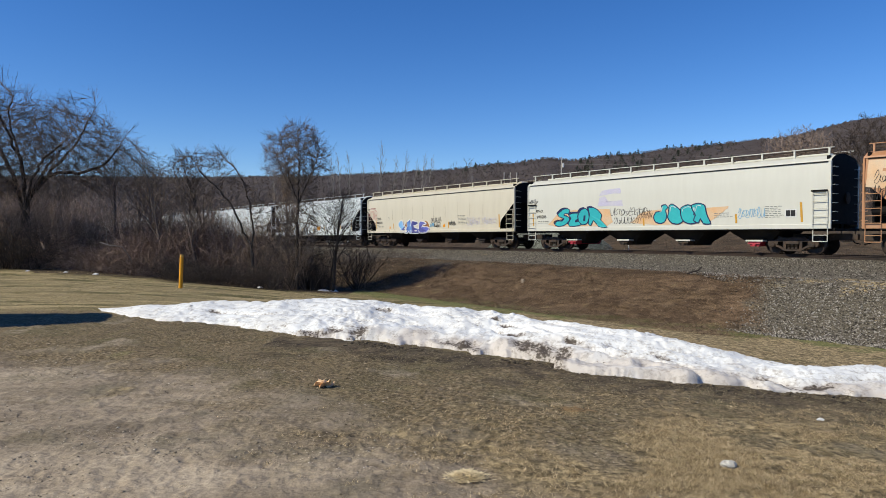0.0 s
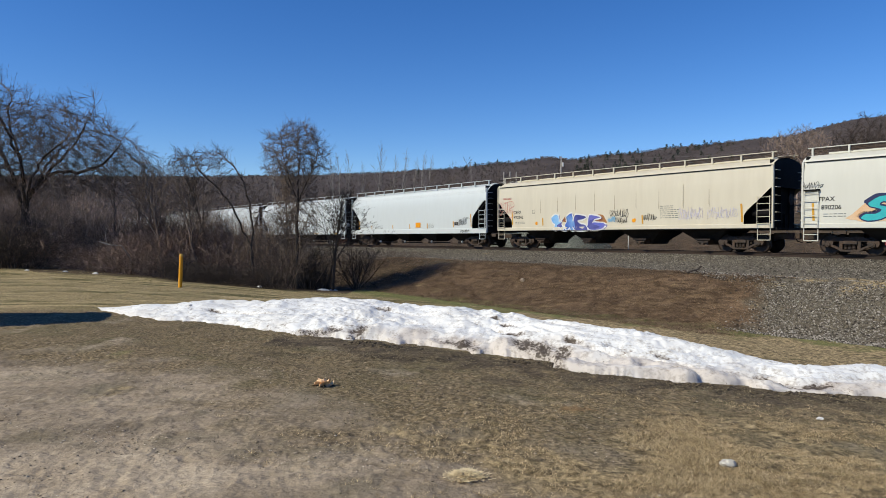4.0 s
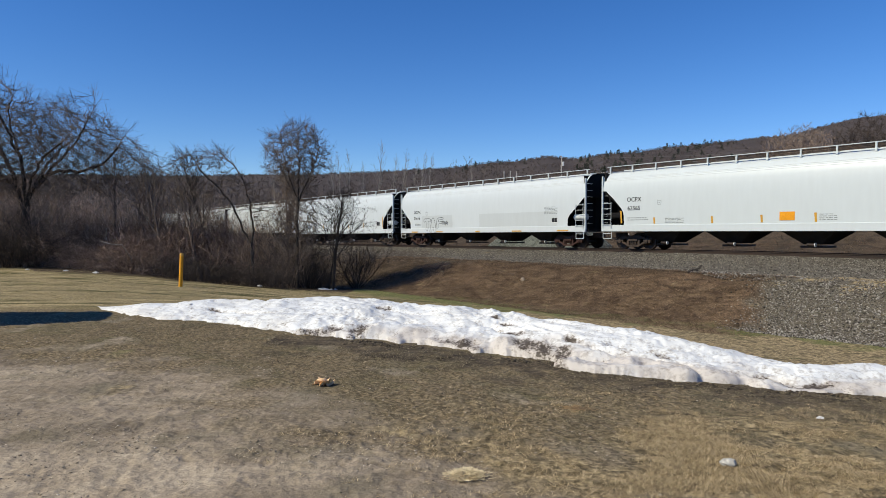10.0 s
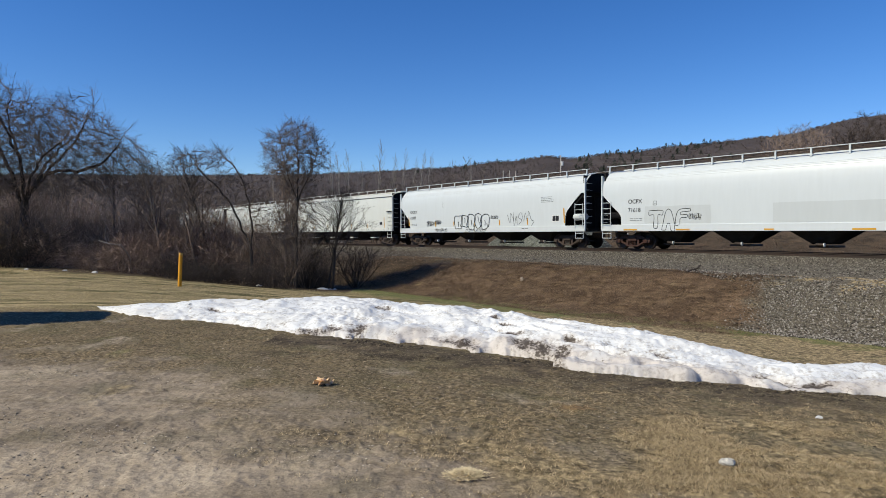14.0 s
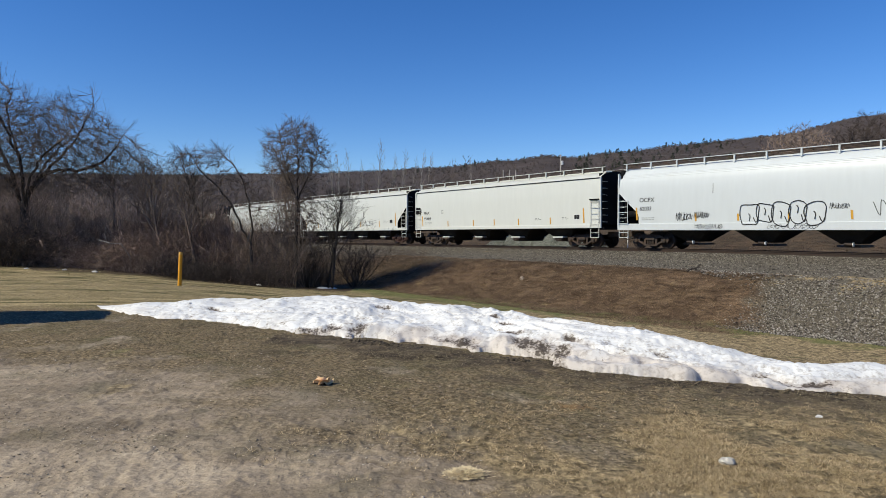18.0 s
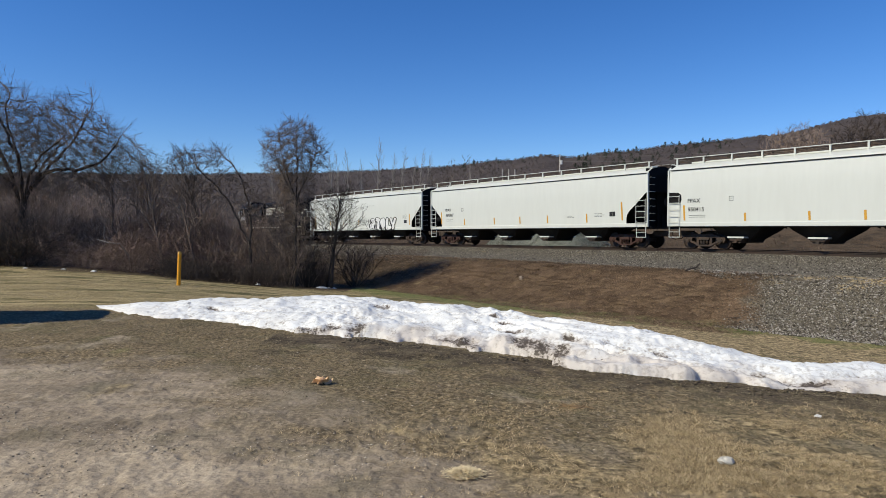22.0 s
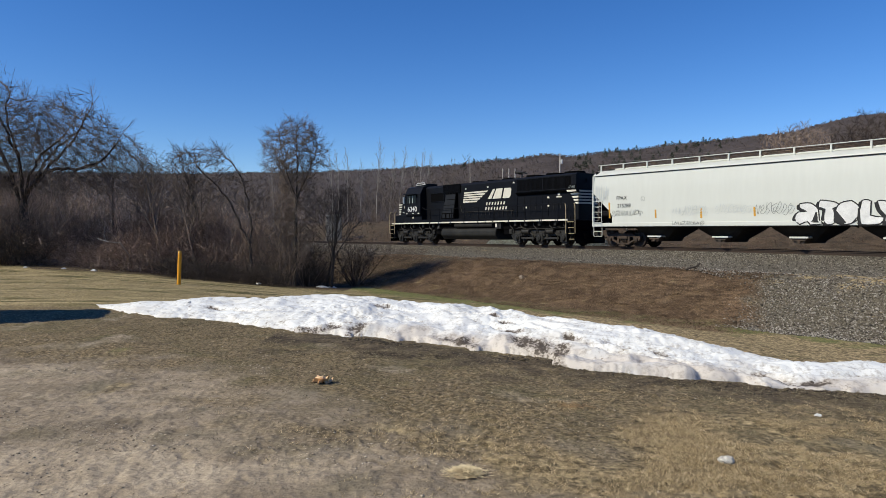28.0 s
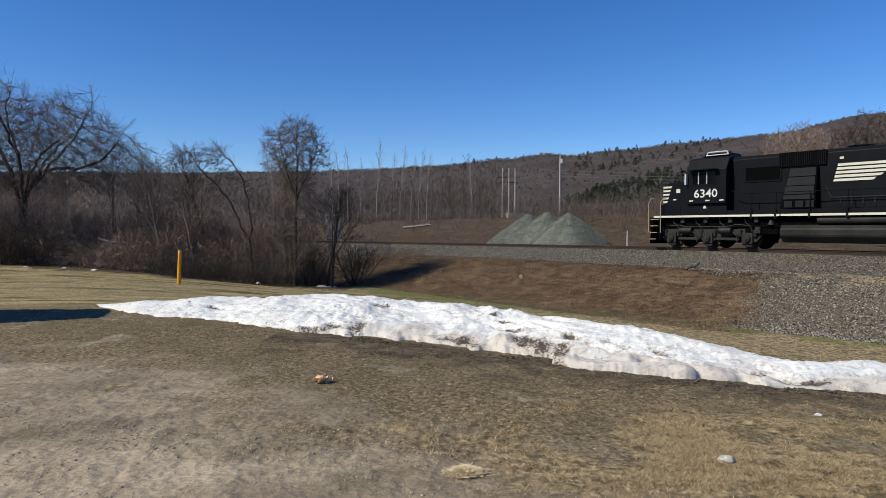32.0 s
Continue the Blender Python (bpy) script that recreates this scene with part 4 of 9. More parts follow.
def sprayed_piece(car, kind, form, x0, z0, w, h, fills, rim, rim_w=0.06, shade=None, shift=(-0.05, 0.03), label="", gloss=True):
    """Letters filled with paint, each with a rim, an inner light line and, where given, a drop shadow."""
    shapes = SHAPES[form]
    wide = max(p[0] for q in shapes for p in q)
    high = max(p[1] for q in shapes for p in q)

    def lay(name, pts, lift, material, tag=""):
        g = Geo()
        g.v = [(p.x, -side_y(p.y, kind) - lift - (0.03 if p.y < 1.40 else 0.0), p.y) for p in pts]
        g.f = [tuple(range(len(pts)))]
        return part(name, g, M[material], car, tag)
    for i, q in enumerate(shapes):
        pts = [Vector((x0 + p.x / wide * w, z0 + p.y / high * h)) for p in rounded(q)]
        area = sum(a.x * b.y - b.x * a.y for a, b in zip(pts, pts[1:] + pts[:1]))
        if area < 0:
            pts.reverse()
        lift = 0.012 + 0.005 * i
        if shade:
            for k in (1, 2):
                lay("sprayed_shadow", [p + Vector(shift) * k for p in pts], lift - 0.004 - 0.001 * k, shade)
        lay("sprayed_fill", pts, lift, fills[i % len(fills)], label)
        loop = pts + pts[:2]
        g = Geo().ribbon([(p.x, p.y) for p in loop], rim_w, 0.0)
        rimmed = Geo().add([(x, -side_y(z, kind) - lift - 0.002 - (0.03 if z < 1.40 else 0.0), z) for x, _y, z in g.v], g.f)
        part("sprayed_outline", rimmed, M[rim], car)
        if gloss:
            mid = sum(pts, Vector((0, 0))) / len(pts)
            top = [mid + (p - mid) * 0.80 for p in pts if p.y > mid.y + 0.10 * h and p.x < mid.x + 0.02 * w]
            if len(top) > 2:
                top.sort(key=lambda p: p.x)
                g = Geo().ribbon([(p.x, p.y) for p in top], 0.03, 0.0)
                part("sprayed_highlight", Geo().add([(x, -side_y(z, kind) - lift - 0.003, z) for x, _y, z in g.v], g.f), M["white_ink"], car)


def bubble_piece(car, kind, x0, z0, w, h, count, line, fill=None, weight=0.04):
    """Round throw-up letters in outline."""
    outs = []
    for i in range(count):
        cx = (i + 0.5) / count
        rr = (0.66, 0.58, 0.62, 0.56, 0.66)[i % 5] / count
        outs.append([(cx + rr * math.copysign(abs(math.cos(a)) ** 0.6, math.cos(a)) * (1.0 if math.sin(a) > 0 else 0.85), 0.5 + (0.5, 0.42, 0.52, 0.46, 0.48)[i % 5] * math.copysign(abs(math.sin(a)) ** 0.65, math.sin(a)) + (0.05 if i % 2 else -0.02) + 0.05 * math.sin(3 * a + i)) for a in [k * math.pi / 6 for k in range(13)]])
        k = (0.30, 0.55, 0.40, 0.62, 0.35)[i % 5]
        outs.append([(cx - rr * 0.12, k + 0.22), (cx + rr * 0.02, k + 0.12), (cx - rr * 0.05, k - 0.1)])
        outs.append([(cx + rr * 0.35, 0.25 + k * 0.3), (cx + rr * 0.62, 0.12), (cx + rr * 0.8, 0.3)])
    if fill:
        for k, ln in enumerate(outs):
            if len(ln) > 8:
                g = Geo()
                P = [(x0 + a * w, z0 + b * h) for a, b in ln[:-1]]
                g.v = [(x, -side_y(z, kind) - 0.011 - 0.001 * k - (0.03 if z < 1.4 else 0), z) for x, z in P]
                g.f = [tuple(range(len(P)))]
                part("sprayed_fill", g, M[fill], car)
    for i in range(count):
        strokes("sprayed_outline", outs[3 * i:3 * i + 3], weight, M[line], car, kind, x0, z0, w, h, 0.022 + 0.001 * i)


M["streak"] = mat("faint_rust_streak", (0.315, 0.2712, 0.2013), 0.7, 0, (0.4025, 0.35, 0.2625), 3, 0.8)


def small_square(car, kind, x, z):
    y = -side_y(z, kind) - 0.007
    g = Geo()
    for a in ((0, 0.22, 0, 0.02), (0, 0.22, 0.22, 0.24), (0, 0.02, 0.02, 0.22), (0.2, 0.22, 0.02, 0.22), (0.07, 0.15, 0.09, 0.11)):
        g.add([(x + a[0], y, z + a[2]), (x + a[1], y, z + a[2]), (x + a[1], y, z + a[3]), (x + a[0], y, z + a[3])], [(0, 1, 2, 3)])
    part("stencil_square", g, M["grey_ink"], car)


def build_cars():
    flat, rnd = "flat", "round"
    # faded orange car, leaving first
    o = hopper_car("faded orange covered hopper with black graffiti", -1.05, 20.0, flat, "tan_o", ("mid", "mid"))
    strokes("tag", scribble(3, 4), 0.031, M["black_ink"], o, flat, -9.0, 3.1, 1.3, 0.6)
    strokes("tag", scribble(8, 4), 0.031, M["black_ink"], o, flat, -9.0, 2.4, 1.3, 0.6)
    blotch("primer_patch", [(-9.3, 3.0), (-7.6, 2.7), (-7.2, 4.0), (-9.2, 4.1)], M["peach"], o, flat)
    # car with the teal pieces
    a = hopper_car("off-white covered hopper with teal graffiti pieces", -20.9, 19.65, flat, "white_a", ("none", "none"), gates="red")
    letters("FPAX", -8.5, 2.39, 0.20, M["black_ink"], a, flat)
    letters("890206", -8.4, 2.02, 0.20, M["black_ink"], a, flat)
    bars(a, flat, -8.3, 1.8, 2, 1.1, 0.05)
    strokes("tag", scribble(5, 4), 0.022, M["black_ink"], a, flat, -9.3, 2.95, 0.95, 0.35)
    blotch("peach_cloud", [(-7.4, 1.6), (-6.6, 2.3), (-5.2, 2.5), (-2.6, 2.45), (-2.4, 1.7), (-2.8, 1.45), (-6.8, 1.45)], M["peach"], a, flat)
    blotch("peach_cloud", [(-1.2, 1.6), (-0.4, 2.2), (1.0, 2.3), (4.6, 2.35), (4.3, 2.1), (3.6, 1.6), (0.4, 1.45)], M["peach"], a, flat)
    blotch("lilac_patch", [(-3.4, 3.25), (-3.2, 3.55), (-1.9, 3.65), (-1.85, 3.35)], M["lilac"], a, flat)
    blotch("lilac_patch", [(-3.45, 2.62), (-3.4, 3.15), (-3.0, 3.2), (-2.9, 2.85), (-1.75, 2.95), (-1.7, 2.6)], M["lilac"], a, flat)
    sprayed_piece(a, flat, "angular", -6.85, 1.36, 4.1, 1.22, ("teal",), "navy", 0.05, "navy", (-0.07, 0.045), "teal graffiti letters with a navy rim", False)
    part("sprayed_fill", Geo().poly([(-4.55, 1.78), (-4.42, 1.78), (-4.38, 2.12), (-4.52, 2.12)], -1.634), M["navy"], a)
    sprayed_piece(a, flat, "bubble", 0.30, 1.50, 3.35, 1.08, ("teal",), "navy", 0.06, None, (0, 0), "teal graffiti letters with a navy rim")
    strokes("tag", scribble(11, 6), 0.022, M["black_ink"], a, flat, -2.6, 2.0, 2.6, 0.5)
    strokes("tag", scribble(12, 5), 0.022, M["black_ink"], a, flat, -2.3, 1.55, 1.7, 0.45)
    strokes("tag", scribble(13, 4), 0.019, M["black_ink"], a, flat, -0.75, 1.75, 0.95, 0.6)
    strokes("tag", scribble(17, 5), 0.028, M["skyblue"], a, flat, 5.05, 1.7, 1.3, 0.55)
    bars(a, flat, 3.8, 2.0, 3, 0.9, 0.045)
    bars(a, flat, 6.35, 2.25, 7, 0.8, 0.04)
    stencil_box(a, flat, 7.32, 1.78, 0.42, 0.28)
    gold_bars(a, flat, ((-8.75, 1.53, 2.32), (4.92, 1.5, 1.95), (7.98, 1.5, 2.41), (1.75, 1.45, 1.85), (-0.35, 1.45, 1.85)))
    # cream car
    b = hopper_car("cream covered hopper with blue and violet graffiti", -40.8, 20.05, flat, "cream_b", ("mid", "mid"), gates="dark")
    for k in range(9):
        x = -5.4 + k * 1.45
        part("grime_streak", Geo().add([(x, -1.607, 2.3 + 0.1 * (k % 3)), (x + 0.05, -1.607, 2.3), (x + 0.03, -1.603, 3.2 + 0.15 * (k % 4)), (x + 0.01, -1.603, 3.2)], [(0, 1, 2, 3)]), M["streak"], b)
    letters("CBFX", -7.87, 2.32, 0.22, M["black_ink"], b, flat)
    letters("490242", -7.85, 1.98, 0.22, M["black_ink"], b, flat)
    bars(b, flat, -7.7, 1.74, 2, 1.1, 0.05)
    strokes("tag", scribble(21, 3), 0.034, M["red_spray"], b, flat, -9.25, 2.3, 1.3, 0.9)
    strokes("tag", [[(0.3, 0.9), (0.8, 1.0), (1.0, 0.7), (0.6, 0.5), (1.0, 0.3), (0.9, 0.0), (0.6, 0.0)]], 0.05, M["red_spray"], b, flat, -9.0, 2.1, 1.2, 1.1)
    strokes("tag", scribble(22, 4, 0), 0.025, M["red_spray"], b, flat, -8.9, 3.3, 0.8, 0.18)
    blotch("rust_cloud", [(-3.6, 1.75), (-3.3, 2.05), (-2.9, 2.0), (-2.9, 1.6)], M["rust_spray"], b, flat)
    blotch("rust_cloud", [(-1.0, 1.75), (-0.75, 2.12), (-0.35, 2.05), (-0.12, 1.62), (-0.6, 1.5)], M["rust_spray"], b, flat)
    sprayed_piece(b, flat, "wild", -4.5, 1.16, 4.35, 1.12, ("azure", "royal", "indigo", "violet"), "white_ink", 0.085, "indigo", (0.04, -0.01), "blue and violet graffiti letters with a white rim", False)
    strokes("tag", scribble(23, 5), 0.028, M["black_ink"], b, flat, 0.1, 1.9, 1.25, 0.5)
    strokes("tag", scribble(24, 4), 0.028, M["black_ink"], b, flat, 0.45, 1.55, 0.8, 0.35)
    strokes("tag", scribble(25, 3), 0.037, M["skyblue"], b, flat, -0.05, 1.62, 0.5, 0.35)
    strokes("tag", scribble(26, 4), 0.028, M["black_ink"], b, flat, 2.35, 1.65, 0.8, 0.42)
    for x, z, r in ((1.74, 1.70, 0.13), (-5.74, 1.64, 0.11)):
        blotch("yellow_spot", [(x + r * math.cos(k), z + r * math.sin(k)) for k in [i * 0.785 for i in range(8)]], M["placard"], b, flat, 0.008)
    bars(b, flat, 3.4, 2.42, 7, 1.05, 0.05)
    strokes("tag", scribble(27, 5), 0.025, M["lilac"], b, flat, 4.5, 1.65, 1.3, 0.7)
    strokes("tag", scribble(28, 6), 0.022, M["lilac"], b, flat, 6.1, 1.7, 1.6, 0.6)
    gold_bars(b, flat, ((-8.0, 1.6, 2.46), (-5.22, 1.5, 1.99), (2.26, 1.5, 1.98), (7.9, 1.5, 2.4)))
    # three smooth-sided white cars
    c = hopper_car("clean white smooth-sided covered hopper with an orange placard", -60.8, 20.0, rnd, "white_c", ("deep", "deep"))
    letters("OCPX", -7.64, 2.72, 0.25, M["black_ink"], c, rnd)
    letters("62565", -7.6, 2.23, 0.25, M["black_ink"], c, rnd)
    bars(c, rnd, -7.6, 1.78, 2, 1.5, 0.055)
    bars(c, rnd, -5.2, 1.72, 4, 1.3, 0.035)
    part("placard", Geo().add([(0.82, -1.615, 1.54), (1.5, -1.615, 1.54), (1.5, -1.618, 1.94), (0.82, -1.618, 1.94)], [(0, 1, 2, 3)]), M["placard"], c, "orange placard")
    bars(c, rnd, 2.55, 1.78, 4, 0.75, 0.04)
    stencil_box(c, rnd, 5.80, 1.64, 0.42, 0.25)
    strokes("tag", scribble(31, 5), 0.028, M["black_ink"], c, rnd, 6.25, 1.6, 0.95, 0.6)
    strokes("tag", scribble(32, 6), 0.022, M["black_ink"], c, rnd, 6.5, 1.1, 1.05, 0.24)
    bars(c, rnd, 6.9, 2.2, 2, 0.7, 0.035)
    gold_bars(c, rnd, ((-8.05, 1.5, 2.2), (-5.9, 1.45, 1.8), (-2.55, 1.45, 1.8), (-0.05, 1.45, 1.82), (2.36, 1.45, 1.87), (5.64, 1.5, 1.96), (7.70, 1.5, 2.47)))
    d = hopper_car("white smooth-sided covered hopper with repainted grey patches", -81.2, 20.8, rnd, "white_d", ("mid", "mid"), "truck_red")
    letters("OCPX", -7.92, 2.59, 0.24, M["black_ink"], d, rnd)
    letters("71618", -7.92, 2.11, 0.24, M["black_ink"], d, rnd)
    bars(d, rnd, -7.8, 1.72, 2, 0.9, 0.045)
    blotch("paint_patch", [(-6.85, 1.45), (-2.95, 1.45), (-2.95, 2.38), (-6.85, 2.38)], M["patch"], d, rnd)
    blotch("paint_patch", [(0.15, 1.45), (3.5, 1.45), (7.5, 1.45), (7.5, 2.34), (3.5, 2.38), (0.15, 2.34)], M["patch"], d, rnd)
    strokes("tag", [[(0.0, 0.95), (0.95, 0.95), (0.95, 0.7), (0.65, 0.7), (0.65, 0.05), (0.35, 0.05), (0.35, 0.7), (0.0, 0.7), (0.0, 0.95)]], 0.045, M["black_ink"], d, rnd, -6.55, 1.2, 0.85, 1.0)
    strokes("tag", [[(0.0, 0.0), (0.3, 0.95), (0.7, 0.95), (1.0, 0.0), (0.7, 0.0), (0.6, 0.3), (0.4, 0.3), (0.3, 0.0), (0.0, 0.0)]], 0.045, M["black_ink"], d, rnd, -5.75, 1.1, 0.8, 1.05)
    strokes("tag", [[(1.0, 1.0), (0.2, 0.9), (0.0, 0.1), (0.3, 0.1), (0.35, 0.45), (0.8, 0.5), (0.8, 0.65), (0.4, 0.65), (0.4, 0.8), (1.0, 0.85), (1.0, 1.0)]], 0.045, M["black_ink"], d, rnd, -4.95, 1.3, 0.85, 0.92)
    strokes("tag", scribble(41, 4), 0.022, M["black_ink"], d, rnd, -4.2, 1.62, 0.7, 0.42)
    bars(d, rnd, 6.45, 2.62, 6, 1.2, 0.040)
    stencil_box(d, rnd, 7.10, 1.66, 0.42, 0.26)
    for x0, x1 in ((-8.2, -7.3), (-4.9, -4.1), (-0.25, 0.2), (3.5, 4.4), (7.55, 8.45)):
        part("reflector_strip", Geo().box(x0, x1, -1.645, -1.638, 1.07, 1.15), M["stripe_gold"], d)
    e = hopper_car("white smooth-sided covered hopper with black outline graffiti", -102.0, 20.8, rnd, "white_d", ("mid", "deep"))
    letters("OCPX", -8.35, 2.59, 0.25, M["black_ink"], e, rnd)
    letters("62033", -8.33, 2.13, 0.22, M["black_ink"], e, rnd)
    bars(e, rnd, -8.2, 1.7, 2, 1.0, 0.05)
    strokes("tag", scribble(51, 4), 0.031, M["black_ink"], e, rnd, -6.1, 1.5, 0.95, 0.5)
    strokes("tag", scribble(52, 5), 0.028, M["black_ink"], e, rnd, -5.05, 1.62, 0.8, 0.42)
    strokes("tag", scribble(53, 6), 0.031, M["black_ink"], e, rnd, -5.0, 1.10, 1.5, 0.26)
    part("rust_streak", Geo().add([(-4.05, -1.615, 2.73), (-4.01, -1.615, 2.73), (-4.02, -1.605, 3.41), (-4.04, -1.605, 3.41)], [(0, 1, 2, 3)]), M["black_ink"], e)
    bubble_piece(e, rnd, -2.5, 1.28, 3.7, 1.05, 5, "black_ink", None, 0.042)
    strokes("tag", scribble(54, 5), 0.022, M["black_ink"], e, rnd, -1.3, 1.06, 2.2, 0.28)
    strokes("tag", scribble(55, 4), 0.022, M["black_ink"], e, rnd, 1.4, 1.95, 0.75, 0.3)
    strokes("tag", [[(0.0, 0.8), (0.1, 0.2), (0.12, 0.9), (0.25, 0.4)], [(0.22, 1.0), (0.26, 0.0), (0.34, 0.7), (0.38, 0.1)], [(0.5, 0.95), (0.42, 0.6), (0.55, 0.4), (0.44, 0.1)],
                    [(0.55, 0.9), (0.62, 0.3), (0.68, 0.9), (0.76, 0.3), (0.8, 1.0), (0.9, 0.4), (1.0, 0.3), (0.9, 0.0)]], 0.04, M["black_ink"], e, rnd, 3.1, 1.45, 2.5, 0.95)
    bars(e, rnd, 6.2, 3.25, 4, 1.1, 0.05)
    bars(e, rnd, 4.5, 1.24, 1, 0.6, 0.09)
    stencil_box(e, rnd, 7.2, 1.71, 0.52, 0.33)
    gold_bars(e, rnd, ((-8.55, 1.6, 2.3), (-5.0, 1.5, 1.9), (-2.75, 1.5, 1.85), (-0.35, 1.45, 1.85), (2.26, 1.5, 1.9), (4.95, 1.5, 1.95), (8.14, 1.55, 2.49)))
    # three greenish white cars
    f = hopper_car("greenish white covered hopper with yellow reflector strips", -122.3, 19.8, flat, "white_f", ("slit", "none"))
    letters("FPAX", -8.15, 2.42, 0.22, M["black_ink"], f, flat)
    letters("950415", -8.12, 1.97, 0.22, M["black_ink"], f, flat)
    bars(f, flat, -8.05, 1.75, 2, 1.1, 0.045)
    stencil_box(f, flat, 7.3, 1.75, 0.4, 0.26)
    bars(f, flat, 4.0, 1.85, 2, 0.5, 0.04)
    bars(f, flat, 6.3, 1.85, 2, 0.5, 0.04)
    gold_bars(f, flat, ((-8.35, 1.5, 2.3), (-5.12, 1.45, 1.85), (-2.18, 1.45, 1.87), (0.05, 1.45, 1.87), (2.44, 1.45, 1.88), (5.30, 1.47, 1.89), (8.0, 1.5, 2.4)))
    g = hopper_car("greenish white covered hopper with cut-away black ends", -142.65, 20.9, flat, "white_f", ("mid", "mid"), "truck_red")
    letters("FPAX", -8.05, 2.55, 0.22, M["black_ink"], g, flat)
    letters("980387", -7.95, 2.15, 0.22, M["black_ink"], g, flat)
    bars(g, flat, -7.9, 1.9, 2, 1.0, 0.045)
    stencil_box(g, flat, 7.28, 1.83, 0.4, 0.27, False)
    bars(g, flat, 4.1, 1.9, 2, 0.5, 0.04)
    bars(g, flat, 6.2, 2.0, 3, 0.7, 0.04)
    gold_bars(g, flat, ((-8.5, 1.6, 2.5), (-5.8, 1.5, 1.95), (-2.57, 1.5, 1.95), (-0.05, 1.5, 1.98), (2.42, 1.5, 2.0), (5.58, 1.5, 2.02), (8.12, 1.58, 2.64)))
    h = hopper_car("white covered hopper with a black and white bubble graffiti", -163.4, 20.6, flat, "white_f", ("mid", "mid"))
    letters("FPAX", -8.0, 2.72, 0.22, M["black_ink"], h, flat)
    letters("215288", -7.93, 2.28, 0.22, M["black_ink"], h, flat)
    gold_bars(h, flat, ((-8.5, 1.68, 2.59), (-5.45, 1.65, 2.1), (-2.79, 1.6, 2.1), (-0.04, 1.65, 2.1), (8.0, 1.6, 2.5)))
    strokes("tag", scribble(61, 6), 0.022, M["grey_ink"], h, flat, -8.3, 1.75, 2.0, 0.4)
    strokes("tag", scribble(62, 7), 0.025, M["patch"], h, flat, -4.4, 1.75, 2.0, 0.5)
    strokes("tag", scribble(63, 6), 0.019, M["patch"], h, flat, -2.0, 1.8, 1.8, 0.5)
    strokes("tag", scribble(64, 8), 0.028, M["grey_ink"], h, flat, -4.4, 1.24, 1.8, 0.22)
    strokes("tag", scribble(65, 5), 0.022, M["grey_ink"], h, flat, 0.0, 1.7, 1.8, 0.6)
    strokes("tag", scribble(66, 4), 0.031, M["patch"], h, flat, -9.5, 2.6, 0.9, 1.2)
    sprayed_piece(h, flat, "throw", 1.85, 1.22, 4.3, 1.10, ("white_ink",), "black_ink", 0.055, "black_ink", (-0.06, -0.03), "white graffiti letters with black shadows", False)
    bars(h, flat, 7.0, 2.4, 4, 0.7, 0.04)
    stencil_box(h, flat, 7.2, 1.75, 0.4, 0.26)

    for car, kind, x, z in ((b, flat, -6.1, 2.3), (c, rnd, -5.65, 2.5), (d, rnd, -6.3, 2.45), (f, flat, -5.9, 2.45), (g, flat, -6.1, 2.5), (h, flat, -6.35, 2.6)):
        small_square(car, kind, x, z)


build_cars()


